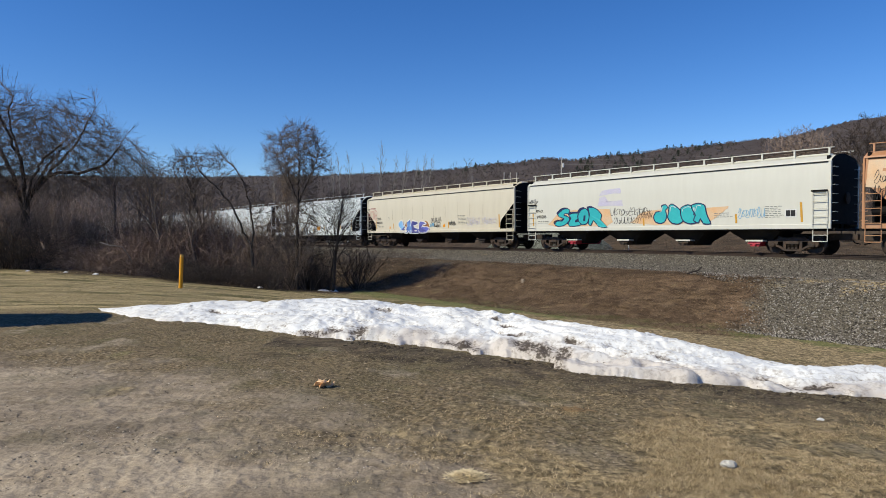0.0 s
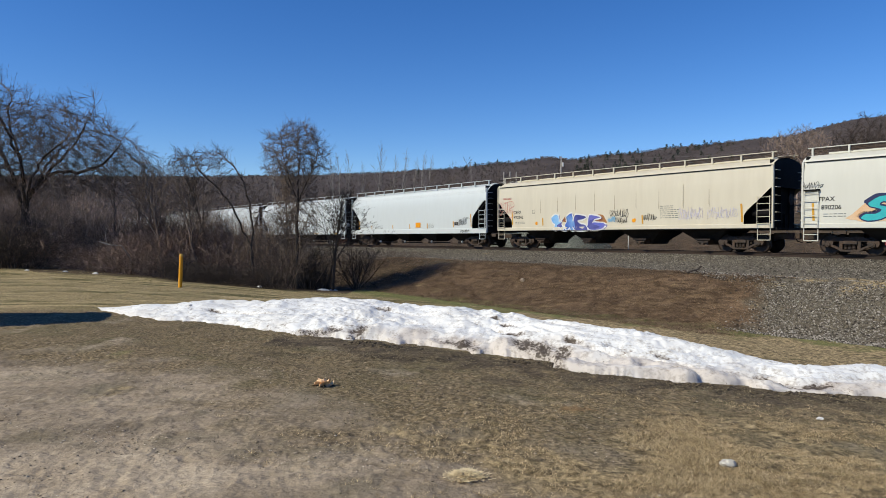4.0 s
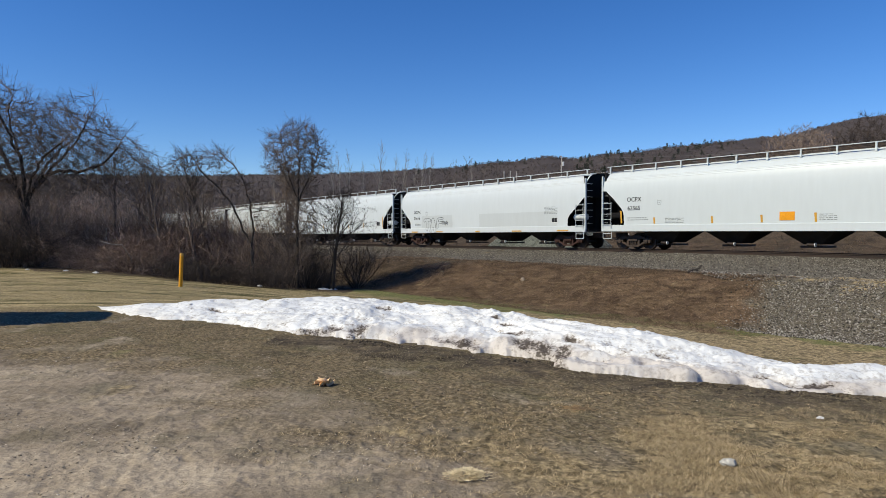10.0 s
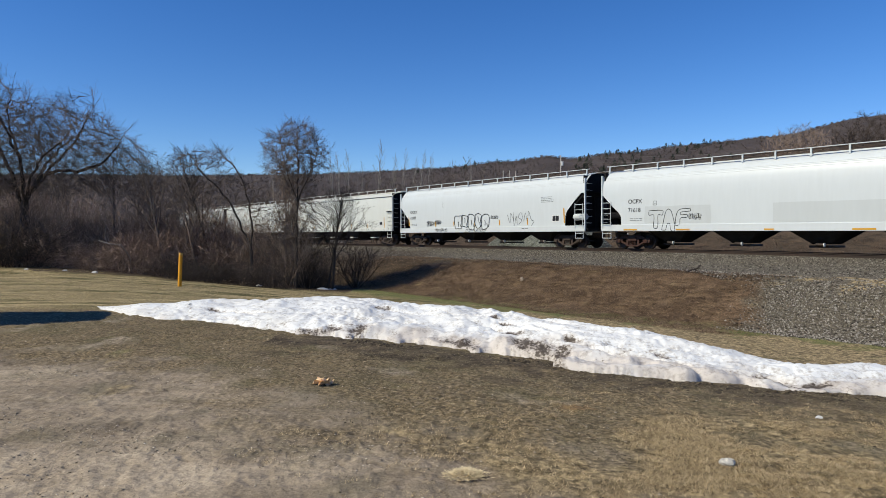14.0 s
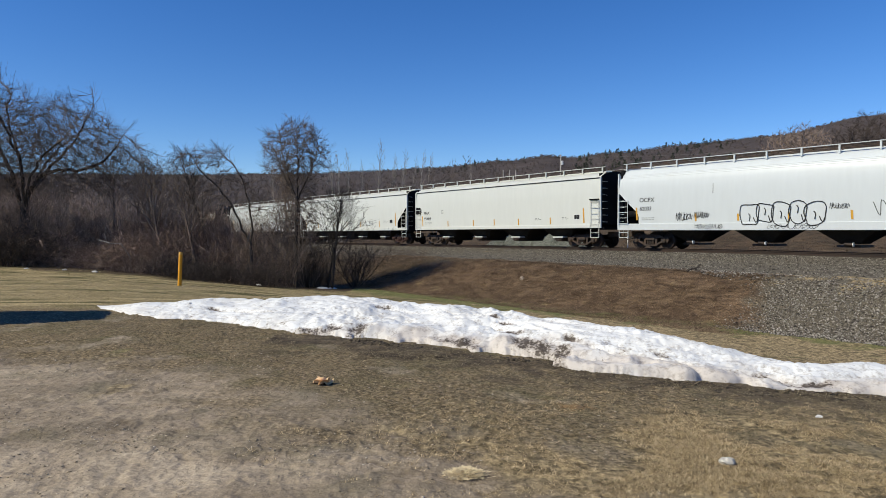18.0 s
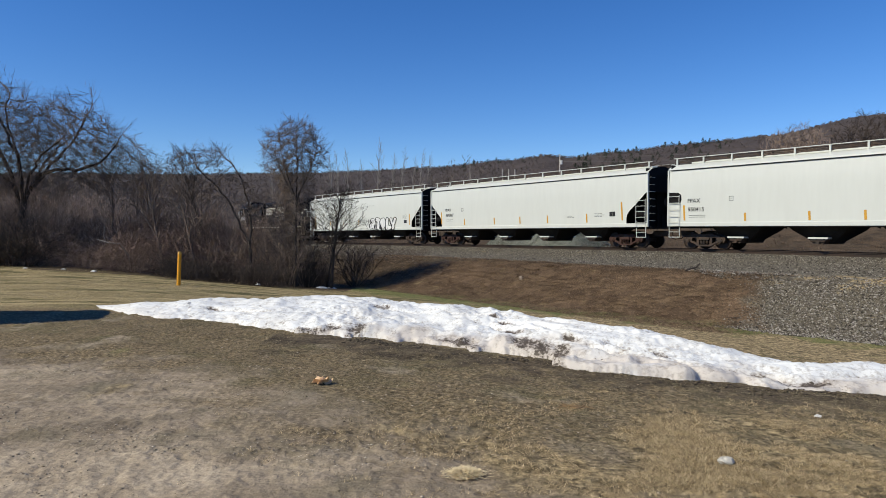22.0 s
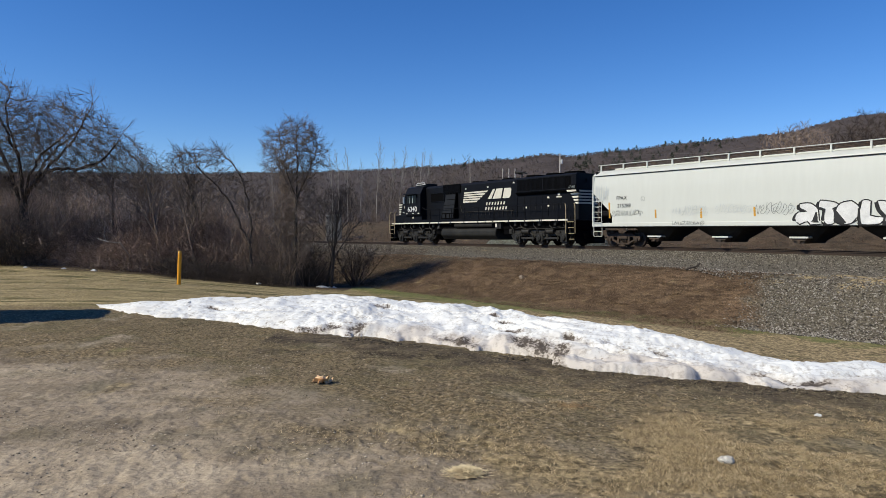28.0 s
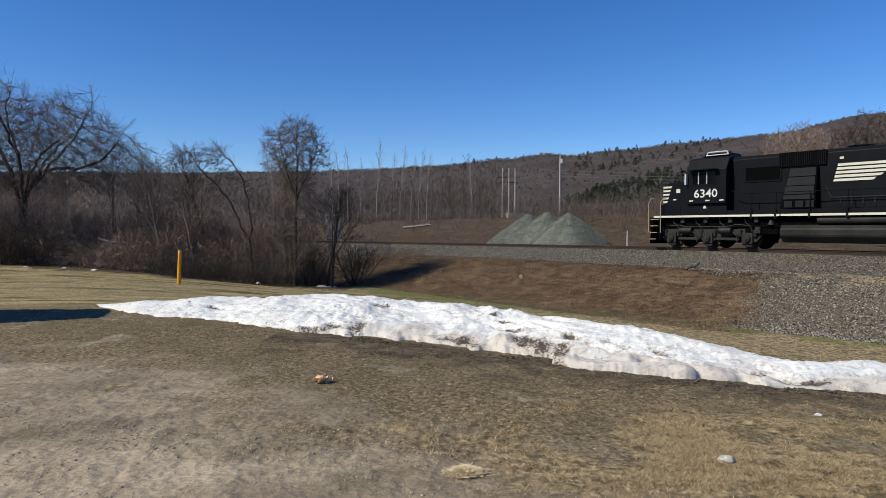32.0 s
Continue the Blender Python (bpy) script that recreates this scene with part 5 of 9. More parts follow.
# ---- locomotive ----
def loco_side_frame():
    """One side of a three-axle truck: a cast beam with pedestals, boxes, springs and brake cylinders."""
    g = Geo()
    g.plate([(-2.78, 0.70), (-2.50, 0.36), (-2.12, 0.36), (-1.92, 0.66), (-1.2, 0.66), (-0.45, 0.52), (-0.3, 0.36), (0.3, 0.36), (0.45, 0.52), (1.2, 0.66), (1.92, 0.66),
             (2.12, 0.36), (2.50, 0.36), (2.78, 0.70), (2.72, 1.08), (2.3, 1.16), (1.8, 1.10), (1.25, 0.96), (0.6, 1.08), (-0.6, 1.08), (-1.25, 0.96), (-1.8, 1.10), (-2.3, 1.16), (-2.72, 1.08)], -0.10, 0.10)
    for x in (-2.07, 0.0, 2.07):
        g.box(x - 0.27, x + 0.27, -0.20, 0.1, 0.26, 0.80)
        g.plate([(x - 0.30, 0.24), (x + 0.30, 0.24), (x + 0.18, 0.12), (x - 0.18, 0.12)], -0.12, 0.08)
        g.tube((x, -0.30, 0.508), (x, -0.19, 0.508), 0.16, 0.19, 14)
        g.tube((x, -0.34, 0.508), (x, -0.29, 0.508), 0.08, 0.08, 8)
        for d in (-0.38, 0.38):
            g.tube((x + d, -0.12, 0.60), (x + d, -0.12, 0.96), 0.095, 0.095, 10)
            for kz in range(4):
                g.tube((x + d, -0.12, 0.62 + 0.09 * kz), (x + d, -0.12, 0.65 + 0.09 * kz), 0.115, 0.115, 10)
    for x in (-1.1, 1.05):
        g.tube((x - 0.34, -0.24, 0.92), (x + 0.26, -0.24, 0.92), 0.15, 0.15, 12)
        g.tube((x - 0.40, -0.24, 0.92), (x - 0.34, -0.24, 0.92), 0.18, 0.18, 12)
        g.pipe([(x + 0.22, -0.2, 0.9), (x + 0.5, -0.18, 0.66), (x + 0.5, -0.16, 0.30)], 0.04)
        g.box(x - 0.6, x + 0.6, -0.17, -0.06, 0.42, 0.56)
        g.plate([(x - 0.62, 0.56), (x - 0.50, 0.56), (x - 0.42, 0.20), (x - 0.54, 0.20)], -0.05, 0.08)
    for x in (-2.62, 2.62):
        g.box(x - 0.13, x + 0.13, -0.28, -0.08, 0.78, 1.10)
        g.tube((x, -0.30, 0.98), (x, -0.10, 0.98), 0.11, 0.11, 10)
    g.pipe([(-2.6, -0.16, 1.14), (-1.6, -0.2, 1.2), (-1.2, -0.2, 1.1), (1.0, -0.2, 1.1), (1.5, -0.2, 1.22), (2.6, -0.16, 1.13)], 0.03)
    return mesh_of("side_frame", g, M["loco_grime"], 0.012)


def build_loco():
    lo = thing("diesel_locomotive", "black six-axle diesel locomotive with white striping", "locomotive", "train")
    K, W, D = M["loco_black"], M["loco_white"], M["loco_grime"]
    # underframe with its white-edged walkway
    # near-black colour stands in for the shade between deck and trucks
    part("underframe", Geo().box(-9.9, 10.25, -1.22, 1.22, 1.06, 1.62), M["grille"], lo, bevel=0.02)
    part("walkway", Geo().box(-9.95, 10.3, -1.52, 1.52, 1.60, 1.67), K, lo, bevel=0.01)
    for y in (-1, 1):
        segs = ((-9.9, -3.2), (-3.15, 2.0), (2.05, 7.2), (7.3, 8.6), (8.65, 9.6))
        for a, b in segs:
            part("walkway_stripe", Geo().box(a, b, *sorted((y * 1.522, y * 1.54)), 1.60, 1.70), W, lo, "white edge stripe")
    part("kick_plate", Geo().box(-5.8, 9.7, -1.40, -1.36, 1.67, 1.92), K, lo)
    # short nose with a sloped front
    g = Geo().plate([(-9.75, 1.67), (-7.95, 1.67), (-7.95, 3.50), (-9.45, 3.50), (-9.75, 3.2)], -0.88, 0.88)
    part("nose", g, K, lo, bevel=0.04)
    for k in range(5):
        z = 2.42 + k * 0.20
        part("nose_stripe", Geo().plate([(-9.74, z), (-9.52 + k * 0.06, z), (-9.45 + k * 0.06, z + 0.10), (-9.74, z + 0.10)], -0.892, -0.881), W, lo)
        part("nose_stripe", Geo().box(-9.762, -9.751, -0.8, 0.8, z, z + 0.10) if z < 3.05 else Geo().box(-9.762, -9.751, -0.8, 0.8, 2.2, 2.3), W, lo)
    part("builder_plate", Geo().box(-8.95, -8.72, -0.892, -0.881, 2.95, 3.15), W, lo)
    part("builder_plate", Geo().box(-9.15, -8.95, -0.892, -0.881, 2.55, 2.62), W, lo)
    # lower box below the cab
    part("battery_box", Geo().box(-9.6, -5.85, -1.36, 1.36, 1.67, 2.32), K, lo, bevel=0.02)
    part("box_hatch", Geo().box(-9.2, -8.4, -1.372, -1.36, 1.8, 2.22), K, lo)
    part("box_hatch", Geo().box(-8.2, -7.4, -1.372, -1.36, 1.8, 2.22), K, lo)
    part("data_plate", Geo().plate([(-7.12, 2.05), (-6.94, 2.05), (-6.97, 2.16), (-7.03, 2.22), (-7.09, 2.16)], -1.376, -1.362), W, lo)
    # cab
    sec = [(-1.53, 2.30), (1.53, 2.30), (1.53, 4.02), (1.18, 4.62), (0.7, 4.74), (-0.7, 4.74), (-1.18, 4.62), (-1.53, 4.02)]
    cab = part("cab", Geo().loft(sec, -8.0, -5.82), K, lo, bevel=0.02)
    part("cab_window_frame", Geo().plate([(-7.66, 3.24), (-6.34, 3.24), (-6.34, 3.98), (-7.66, 3.98)], -1.552, -1.50), K, cab)
    for a, b in ((-7.60, -7.32), (-7.26, -6.86), (-6.80, -6.40)):
        part("cab_window", Geo().box(a, b, -1.560, -1.53, 3.30, 3.92), M["loco_glass"], cab)
    part("window_edge", Geo().box(-7.31, -7.27, -1.57, -1.54, 3.30, 3.92), M["patch"], cab)
    part("window_edge", Geo().box(-6.85, -6.81, -1.57, -1.54, 3.30, 3.92), M["patch"], cab)
    part("sun_visor", Geo().plate([(-7.75, 4.0), (-6.2, 4.0), (-6.3, 4.06), (-7.7, 4.06)], -1.86, -1.54), K, cab)
    part("windshield", Geo().box(-8.015, -7.99, -1.2, -0.2, 3.55, 4.15), M["loco_glass"], cab)
    part("windshield", Geo().box(-8.015, -7.99, 0.2, 1.2, 3.55, 4.15), M["loco_glass"], cab)
    part("number_board", Geo().box(-8.06, -7.95, -0.9, 0.9, 4.3, 4.55), M["grille"], cab)
    part("mirror", Geo().box(-7.98, -7.9, -1.72, -1.55, 3.3, 3.85), M["patch"], cab)
    part("cab_vent", Geo().box(-7.2, -6.7, -1.30, -1.22, 4.34, 4.40), M["patch"], cab)
    part("rooftop_cooler", Geo().box(-7.45, -6.1, -0.75, 0.5, 4.74, 4.92), K, cab, bevel=0.03)
    part("cooler_rail", Geo().pipe([(-7.3, -0.8, 4.80), (-7.2, -0.8, 4.98), (-6.2, -0.8, 4.98), (-6.1, -0.8, 4.82)], 0.03).pipe([(-7.3, -0.8, 4.82), (-6.1, -0.8, 4.82)], 0.025), M["litter"], cab)
    part("antenna_dome", Geo().tube((-7.75, -0.2, 4.74), (-7.75, -0.2, 4.86), 0.10, 0.06, 10), M["grille"], cab)
    part("lettering", text_mesh("6340", 0.58, M["white_ink"]), None, cab, "white road number", at=Matrix.Translation((-7.55, -1.545, 2.62)) @ pose(0, 0, 0, 90, 0, 0) @ Matrix.Diagonal((1.12, 1, 1, 1)))
    for x in (-7.8, -6.9, -6.15):
        part("stencil_line", Geo().box(x, x + 0.22, -1.545, -1.537, 2.42, 2.48), W, cab)
    # long hood in its sections
    sec = [(-0.95, 1.67), (0.95, 1.67), (0.95, 4.45), (0.80, 4.62), (-0.80, 4.62), (-0.95, 4.45)]
    part("hood", Geo().loft(sec, -5.82, 4.65), K, lo, bevel=0.015)
    part("filter_opening", Geo().box(-5.10, -3.45, -0.975, -0.94, 3.36, 4.00), M["grille"], lo)
    fr = Geo()
    for a in ((-5.16, -5.10, 3.30, 4.06), (-3.45, -3.39, 3.30, 4.06), (-5.16, -3.39, 3.30, 3.36), (-5.16, -3.39, 4.00, 4.06)):
        fr.box(a[0], a[1], -0.99, -0.94, a[2], a[3])
    part("opening_frame", fr, K, lo)
    part("intake_grille", Geo().box(-3.50, -1.42, -1.02, -0.94, 3.92, 4.60), M["grille"], lo)
    for k in range(26):
        x = -3.47 + k * 0.08
        part("grille_bar", Geo().box(x, x + 0.022, -1.045, -1.02, 3.94, 4.58), K, lo)
    # blower duct leaning on the hood
    g = Geo().add([(-3.25, -1.42, 1.95), (-1.70, -1.42, 1.95), (-1.70, -0.95, 1.95), (-3.25, -0.95, 1.95),
                   (-2.95, -1.12, 3.88), (-1.75, -1.12, 3.88), (-1.75, -0.95, 3.88), (-2.95, -0.95, 3.88)],
                  [(3, 2, 1, 0), (4, 5, 6, 7), (0, 1, 5, 4), (1, 2, 6, 5), (2, 3, 7, 6), (3, 0, 4, 7)])
    part("blower_duct", g, M["grille"], lo)
    for z0, z1, k in ((2.38, 2.98, 0), (3.02, 3.40, 1), (3.44, 3.82, 2)):
        y0, y1 = lerp(-1.43, -1.13, (z0 - 1.95) / 1.93), lerp(-1.43, -1.13, (z1 - 1.95) / 1.93)
        x0 = lerp(-3.2, -2.92, (z0 - 1.95) / 1.93)
        part("duct_panel", Geo().add([(x0, y0 - 0.012, z0), (-1.78, y0 - 0.012, z0), (-1.82, y1 - 0.012, z1), (x0 + 0.06, y1 - 0.012, z1)], [(0, 1, 2, 3)]), M["patch_dark"], lo)
    for x in (-3.05, -2.55, -2.1):
        part("duct_louvre", Geo().box(x, x + 0.35, -1.44, -1.42, 2.0, 2.3), M["patch_dark"], lo)
    # doors along the hood
    for k in range(13):
        x = -1.2 + k * 0.45
        part("hood_door", Geo().box(x, x + 0.42, -0.968, -0.95, 1.95, 2.55), K, lo)
        part("door_latch", Geo().box(x + 0.34, x + 0.38, -0.985, -0.968, 2.15, 2.35), D, lo)
    for x in (-0.9, 1.55, 4.2):
        part("roof_marker", Geo().box(x, x + 0.16, -0.965, -0.952, 4.28 if x > 2 else 4.12, 4.38 if x > 2 else 4.22), W, lo)
    # striped emblem: five slanted bars, a slashed shape and two bars where the name stands
    for k in range(5):
        z = 3.92 - k * 0.17
        part("emblem_bar", Geo().plate([(-0.98 - k * 0.04, z - 0.11), (1.55 - k * 0.28, z - 0.11), (1.66 - k * 0.28, z), (-0.95 - k * 0.04, z)], -0.972, -0.956), W, lo)
    for poly in ([(1.66, 3.30), (2.02, 3.30), (2.42, 4.0), (2.20, 4.0)], [(2.16, 3.30), (3.02, 3.30), (3.20, 4.0), (2.56, 4.0)], [(3.18, 3.30), (3.84, 3.30), (4.00, 3.44), (4.06, 3.86), (3.98, 4.0), (3.36, 4.0)]):
        part("emblem_shape", Geo().plate(poly, -0.972, -0.956), W, lo)
    for z in (2.86, 2.50):
        x = 1.45 - (0.1 if z < 2.7 else 0)
        for k in range(7 if z > 2.7 else 8):
            x0 = x + k * 0.30
            part("name_bar", Geo().plate([(x0, z), (x0 + 0.13, z), (x0 + 0.19, z + 0.21), (x0 + 0.06, z + 0.21)], -0.972, -0.956), W, lo)
    # radiator section, wider at the top
    sec = [(-0.95, 1.67), (0.95, 1.67), (0.95, 3.38), (1.20, 3.55), (1.20, 4.50), (1.05, 4.60), (-1.05, 4.60), (-1.20, 4.50), (-1.20, 3.55), (-0.95, 3.38)]
    part("radiator_hood", Geo().loft(sec, 4.67, 10.0), K, lo, bevel=0.015)
    for a, b in ((4.85, 7.10), (7.25, 9.55)):
        part("radiator_grille", Geo().box(a, b, -1.225, -1.19, 3.66, 4.42), M["grille"], lo)
        n = int((b - a) / 0.075)
        for k in range(n):
            x = a + 0.02 + k * 0.075
            part("grille_bar", Geo().box(x, x + 0.02, -1.245, -1.225, 3.67, 4.41), K, lo)
        part("grille_frame", Geo().box(a - 0.06, b + 0.06, -1.235, -1.19, 4.42, 4.48).box(a - 0.06, b + 0.06, -1.235, -1.19, 3.60, 3.66), K, lo)
    for x in (5.5, 7.3, 8.9):
        part("roof_fan", Geo().tube((x, 0, 4.60), (x, 0, 4.78), 0.72, 0.66, 20), M["grille"], lo)
    for x in (-0.4, 1.3):
        part("roof_fan", Geo().tube((x, 0, 4.62), (x, 0, 4.74), 0.55, 0.5, 18), M["grille"], lo)
    part("exhaust_stack", Geo().box(2.4, 3.2, -0.3, 0.3, 4.62, 4.76), M["grille"], lo)
    horn = part("horn", Geo().tube((4.4, -0.25, 4.62), (4.4, -0.25, 4.98), 0.05, 0.05, 6).box(4.1, 4.8, -0.34, -0.12, 4.94, 5.0), D, lo)
    for k in range(5):
        part("horn_bell", Geo().tube((4.5, -0.42 + 0.10 * k, 5.05), (3.95 + 0.10 * (k % 3), -0.42 + 0.10 * k, 5.08), 0.035, 0.10, 8), D, horn)
    for k in range(5):
        z = 2.66 + k * 0.19
        part("rear_stripe", Geo().plate([(9.30 + 0.12 * (4 - k), z), (10.0, z), (10.0, z + 0.11), (9.22 + 0.12 * (4 - k), z + 0.11)], -0.972 if z < 3.3 else -1.21, -0.945 if z < 3.3 else -1.19), W, lo)
        part("rear_stripe", Geo().box(10.002, 10.014, -0.9, 0.9, z, z + 0.11), W, lo)
    part("number_board", Geo().box(9.72, 9.98, -1.225, -1.19, 3.6, 3.85), M["grille"], lo)
    part("rear_light", Geo().tube((10.0, -0.1, 4.2), (10.05, -0.1, 4.2), 0.14, 0.14, 12), M["patch_dark"], lo)
    for x, z in ((5.4, 2.5), (7.4, 2.55), (7.4, 3.1), (8.3, 3.25)):
        part("label_plate", Geo().box(x, x + 0.18, -0.972, -0.954, z, z + 0.12), W, lo)
    part("label_plate", Geo().box(8.2, 8.65, -0.972, -0.954, 3.12, 3.2), W, lo)
    for k in range(9):
        x = 4.8 + k * 0.55
        part("hood_door", Geo().box(x, x + 0.5, -0.966, -0.95, 1.9, 3.28), K, lo)
        part("door_latch", Geo().box(x + 0.42, x + 0.46, -0.982, -0.966, 2.4, 2.6), D, lo)
    # fuel tank and the air reservoir above it
    ring = [(-1.25, 1.20), (-1.42, 1.0), (-1.42, 0.68), (-1.1, 0.36), (1.1, 0.36), (1.42, 0.68), (1.42, 1.0), (1.25, 1.20)]
    part("fuel_tank", Geo().loft(ring, -3.25, 2.95), M["tank"], lo, bevel=0.05)
    part("air_reservoir", Geo().tube((-1.6, -1.30, 1.40), (2.6, -1.30, 1.40), 0.16, 0.16, 14), M["tank"], lo)
    part("fuel_filler", Geo().box(2.9, 3.5, -1.42, -1.2, 1.15, 1.55).tube((3.2, -1.45, 1.35), (3.2, -1.38, 1.35), 0.09, 0.09, 8), D, lo)
    part("fuel_gauge", Geo().box(2.95, 3.1, -1.44, -1.42, 1.25, 1.5), W, lo)
    part("bell", Geo().tube((-3.7, -1.25, 1.2), (-3.7, -1.25, 1.45), 0.16, 0.07, 12), D, lo)
    part("lettering", text_mesh("6340", 0.27, M["grey_ink"]), None, lo, "grey road number", at=Matrix.Translation((9.40, -1.232, 3.62)) @ pose(0, 0, 0, 90, 0, 0))
    for x in (-8.9, -7.6, -6.3, -5.0, 4.2, 5.2, 6.4, 7.8, 9.0):
        part("sand_pipe", Geo().pipe([(x, -1.24, 1.6), (x + 0.05, -1.26, 1.32), (x + 0.3, -1.22, 1.12), (x + 0.42, -1.1, 0.6)], 0.03), D, lo)
        part("frame_bracket", Geo().box(x + 0.5, x + 0.72, -1.36, -1.2, 1.3, 1.6), D, lo, bevel=0.02)
    # near-black boxes fill the gaps between tank and trucks
    for a, b in ((-5.0, -3.4), (3.5, 4.4)):
        part("equipment_box", Geo().box(a, b, -1.18, -0.7, 0.72, 1.3), M["grille"], lo, bevel=0.03)
    # trucks
    sf = loco_side_frame()
    for c in (-6.945, 6.945):
        # near-black block closes the gaps between the wheels as painted shade
        tr = part("truck", Geo().box(-2.75, 2.75, -0.66, 0.66, 0.30, 1.04).box(-0.5, 0.5, -1.0, 1.0, 0.8, 1.16), M["grille"], lo, at=pose(c, 0, 0))
        part("side_frame", sf, None, tr, at=pose(0, -1.02, 0))
        part("side_frame", sf, None, tr, at=pose(0, 1.02, 0, 0, 0, 180))
        for dx in (-2.07, 0.0, 2.07):
            SPINNERS.append((part("wheelset", LOCO_WHEELSET, None, tr, at=pose(dx, 0, 0.508)), 0.508, (dx, 0, 0.508)))
    # ends: plow, steps, couplers, hoses
    for sgn in (-1, 1):
        g = Geo().add([(sgn * 10.05, -1.5, 1.2), (sgn * 10.05, 1.5, 1.2), (sgn * 10.25, 0, 1.2), (sgn * 10.2, -1.45, 0.18), (sgn * 10.2, 1.45, 0.18), (sgn * 10.55, 0, 0.18)],
                      [(0, 2, 5, 3), (2, 1, 4, 5), (0, 1, 2), (3, 5, 4)])
        part("snow_plow", g, M["grille"], lo)
        part("pilot", Geo().box(*sorted((sgn * 9.95, sgn * 10.2)), -1.5, 1.5, 0.9, 1.62), M["grille"], lo, bevel=0.02)
        part("coupler", Geo().box(*sorted((sgn * 10.0, sgn * 10.55)), -0.15, 0.15, 0.7, 0.98).box(*sorted((sgn * 10.5, sgn * 10.83)), -0.13, 0.13, 0.68, 0.98), D, lo, bevel=0.02)
        for y in (-1, 1):
            for k in range(4):
                z = 0.42 + k * 0.36
                st = Geo().box(*sorted((sgn * (9.55 + 0.05 * (3 - k)), sgn * (10.12 + 0.02 * (3 - k)))), *sorted((y * 1.25, y * 1.53)), z, z + 0.035)
                part("step", st, K, lo)
                part("step_edge", Geo().box(*sorted((sgn * (9.6 + 0.05 * (3 - k)), sgn * (10.1 + 0.02 * (3 - k)))), *sorted((y * 1.532, y * 1.545)), z, z + 0.04), M["rail_tan"], lo)
            part("step_well", Geo().box(*sorted((sgn * 9.5, sgn * 9.54)), *sorted((y * 1.2, y * 1.52)), 0.40, 1.6), K, lo)
            for xx in (9.48, 10.22):
                part("grab_rail", Geo().pipe([(sgn * xx, y * 1.54, 0.8), (sgn * xx, y * 1.56, 2.4), (sgn * (xx - 0.1), y * 1.5, 2.65), (sgn * (xx - 0.22), y * 1.4, 2.65)], 0.022), M["rail_tan"], lo)
        for k in range(4):
            part("air_hose", Geo().pipe([(sgn * 10.15, -0.9 + 0.2 * k, 0.95), (sgn * 10.45, -0.9 + 0.2 * k, 0.7), (sgn * 10.5, -0.9 + 0.2 * k, 0.45)], 0.025), M["grille"], lo)
    # railings on stanchions along the walkway
    for y in (-1, 1):
        xs = [-4.55, -3.4, -1.9, -0.35, 1.2, 2.8, 4.35, 5.9, 7.4, 8.8]
        for x in xs:
            part("stanchion", Geo().tube((x, y * 1.47, 1.67), (x, y * 1.47, 2.72), 0.022, 0.022, 6), K, lo)
            part("stanchion_foot", Geo().box(x - 0.05, x + 0.05, *sorted((y * 1.46, y * 1.545)), 1.5, 1.72), K, lo)
        part("railing", Geo().pipe([(-5.6, y * 1.47, 2.9), (-5.2, y * 1.47, 2.72)] + [(x, y * 1.47, 2.72) for x in xs] + [(9.3, y * 1.47, 2.72), (9.45, y * 1.47, 2.55)], 0.02), K, lo)
        part("piping", Geo().pipe([(-1.4, y * 0.99, 2.9), (-1.2, y * 0.99, 2.42), (4.3, y * 0.99, 2.40)], 0.025), D, lo)
    TRAIN.append((lo, -184.69, 6.945))


M["tank"] = mat("dull_black_tank_paint", (0.0175, 0.0177, 0.0171), 0.55, 0.0, (0.0368, 0.035, 0.0315), 1.2, 0.6, 15, 0.2, spec=0.12)
M["patch_dark"] = mat("dusty_dark_panel", (0.0149, 0.0166, 0.0192), 0.6, 0.0, (0.0105, 0.0105, 0.0114), 3.0, 0.5, spec=0.1)
build_loco()


# ---- bare trees, thicket, far woods ----
def island_material(name, a, b, c):
    """Loose pieces that differ from one another in tone."""
    m = bpy.data.materials.new(name)
    m.use_nodes = True
    n, l = m.node_tree.nodes, m.node_tree.links
    bs = n["Principled BSDF"]
    bs.inputs["Roughness"].default_value, bs.inputs["Specular IOR Level"].default_value = 0.9, 0.2
    geo = n.new("ShaderNodeNewGeometry")
    ramp = n.new("ShaderNodeValToRGB")
    ramp.color_ramp.elements[0].color, ramp.color_ramp.elements[1].color = (*a, 1), (*c, 1)
    e = ramp.color_ramp.elements.new(0.5)
    e.color = (*b, 1)
    l.new(geo.outputs["Random Per Island"], ramp.inputs[0])
    l.new(ramp.outputs[0], bs.inputs["Base Color"])
    return m


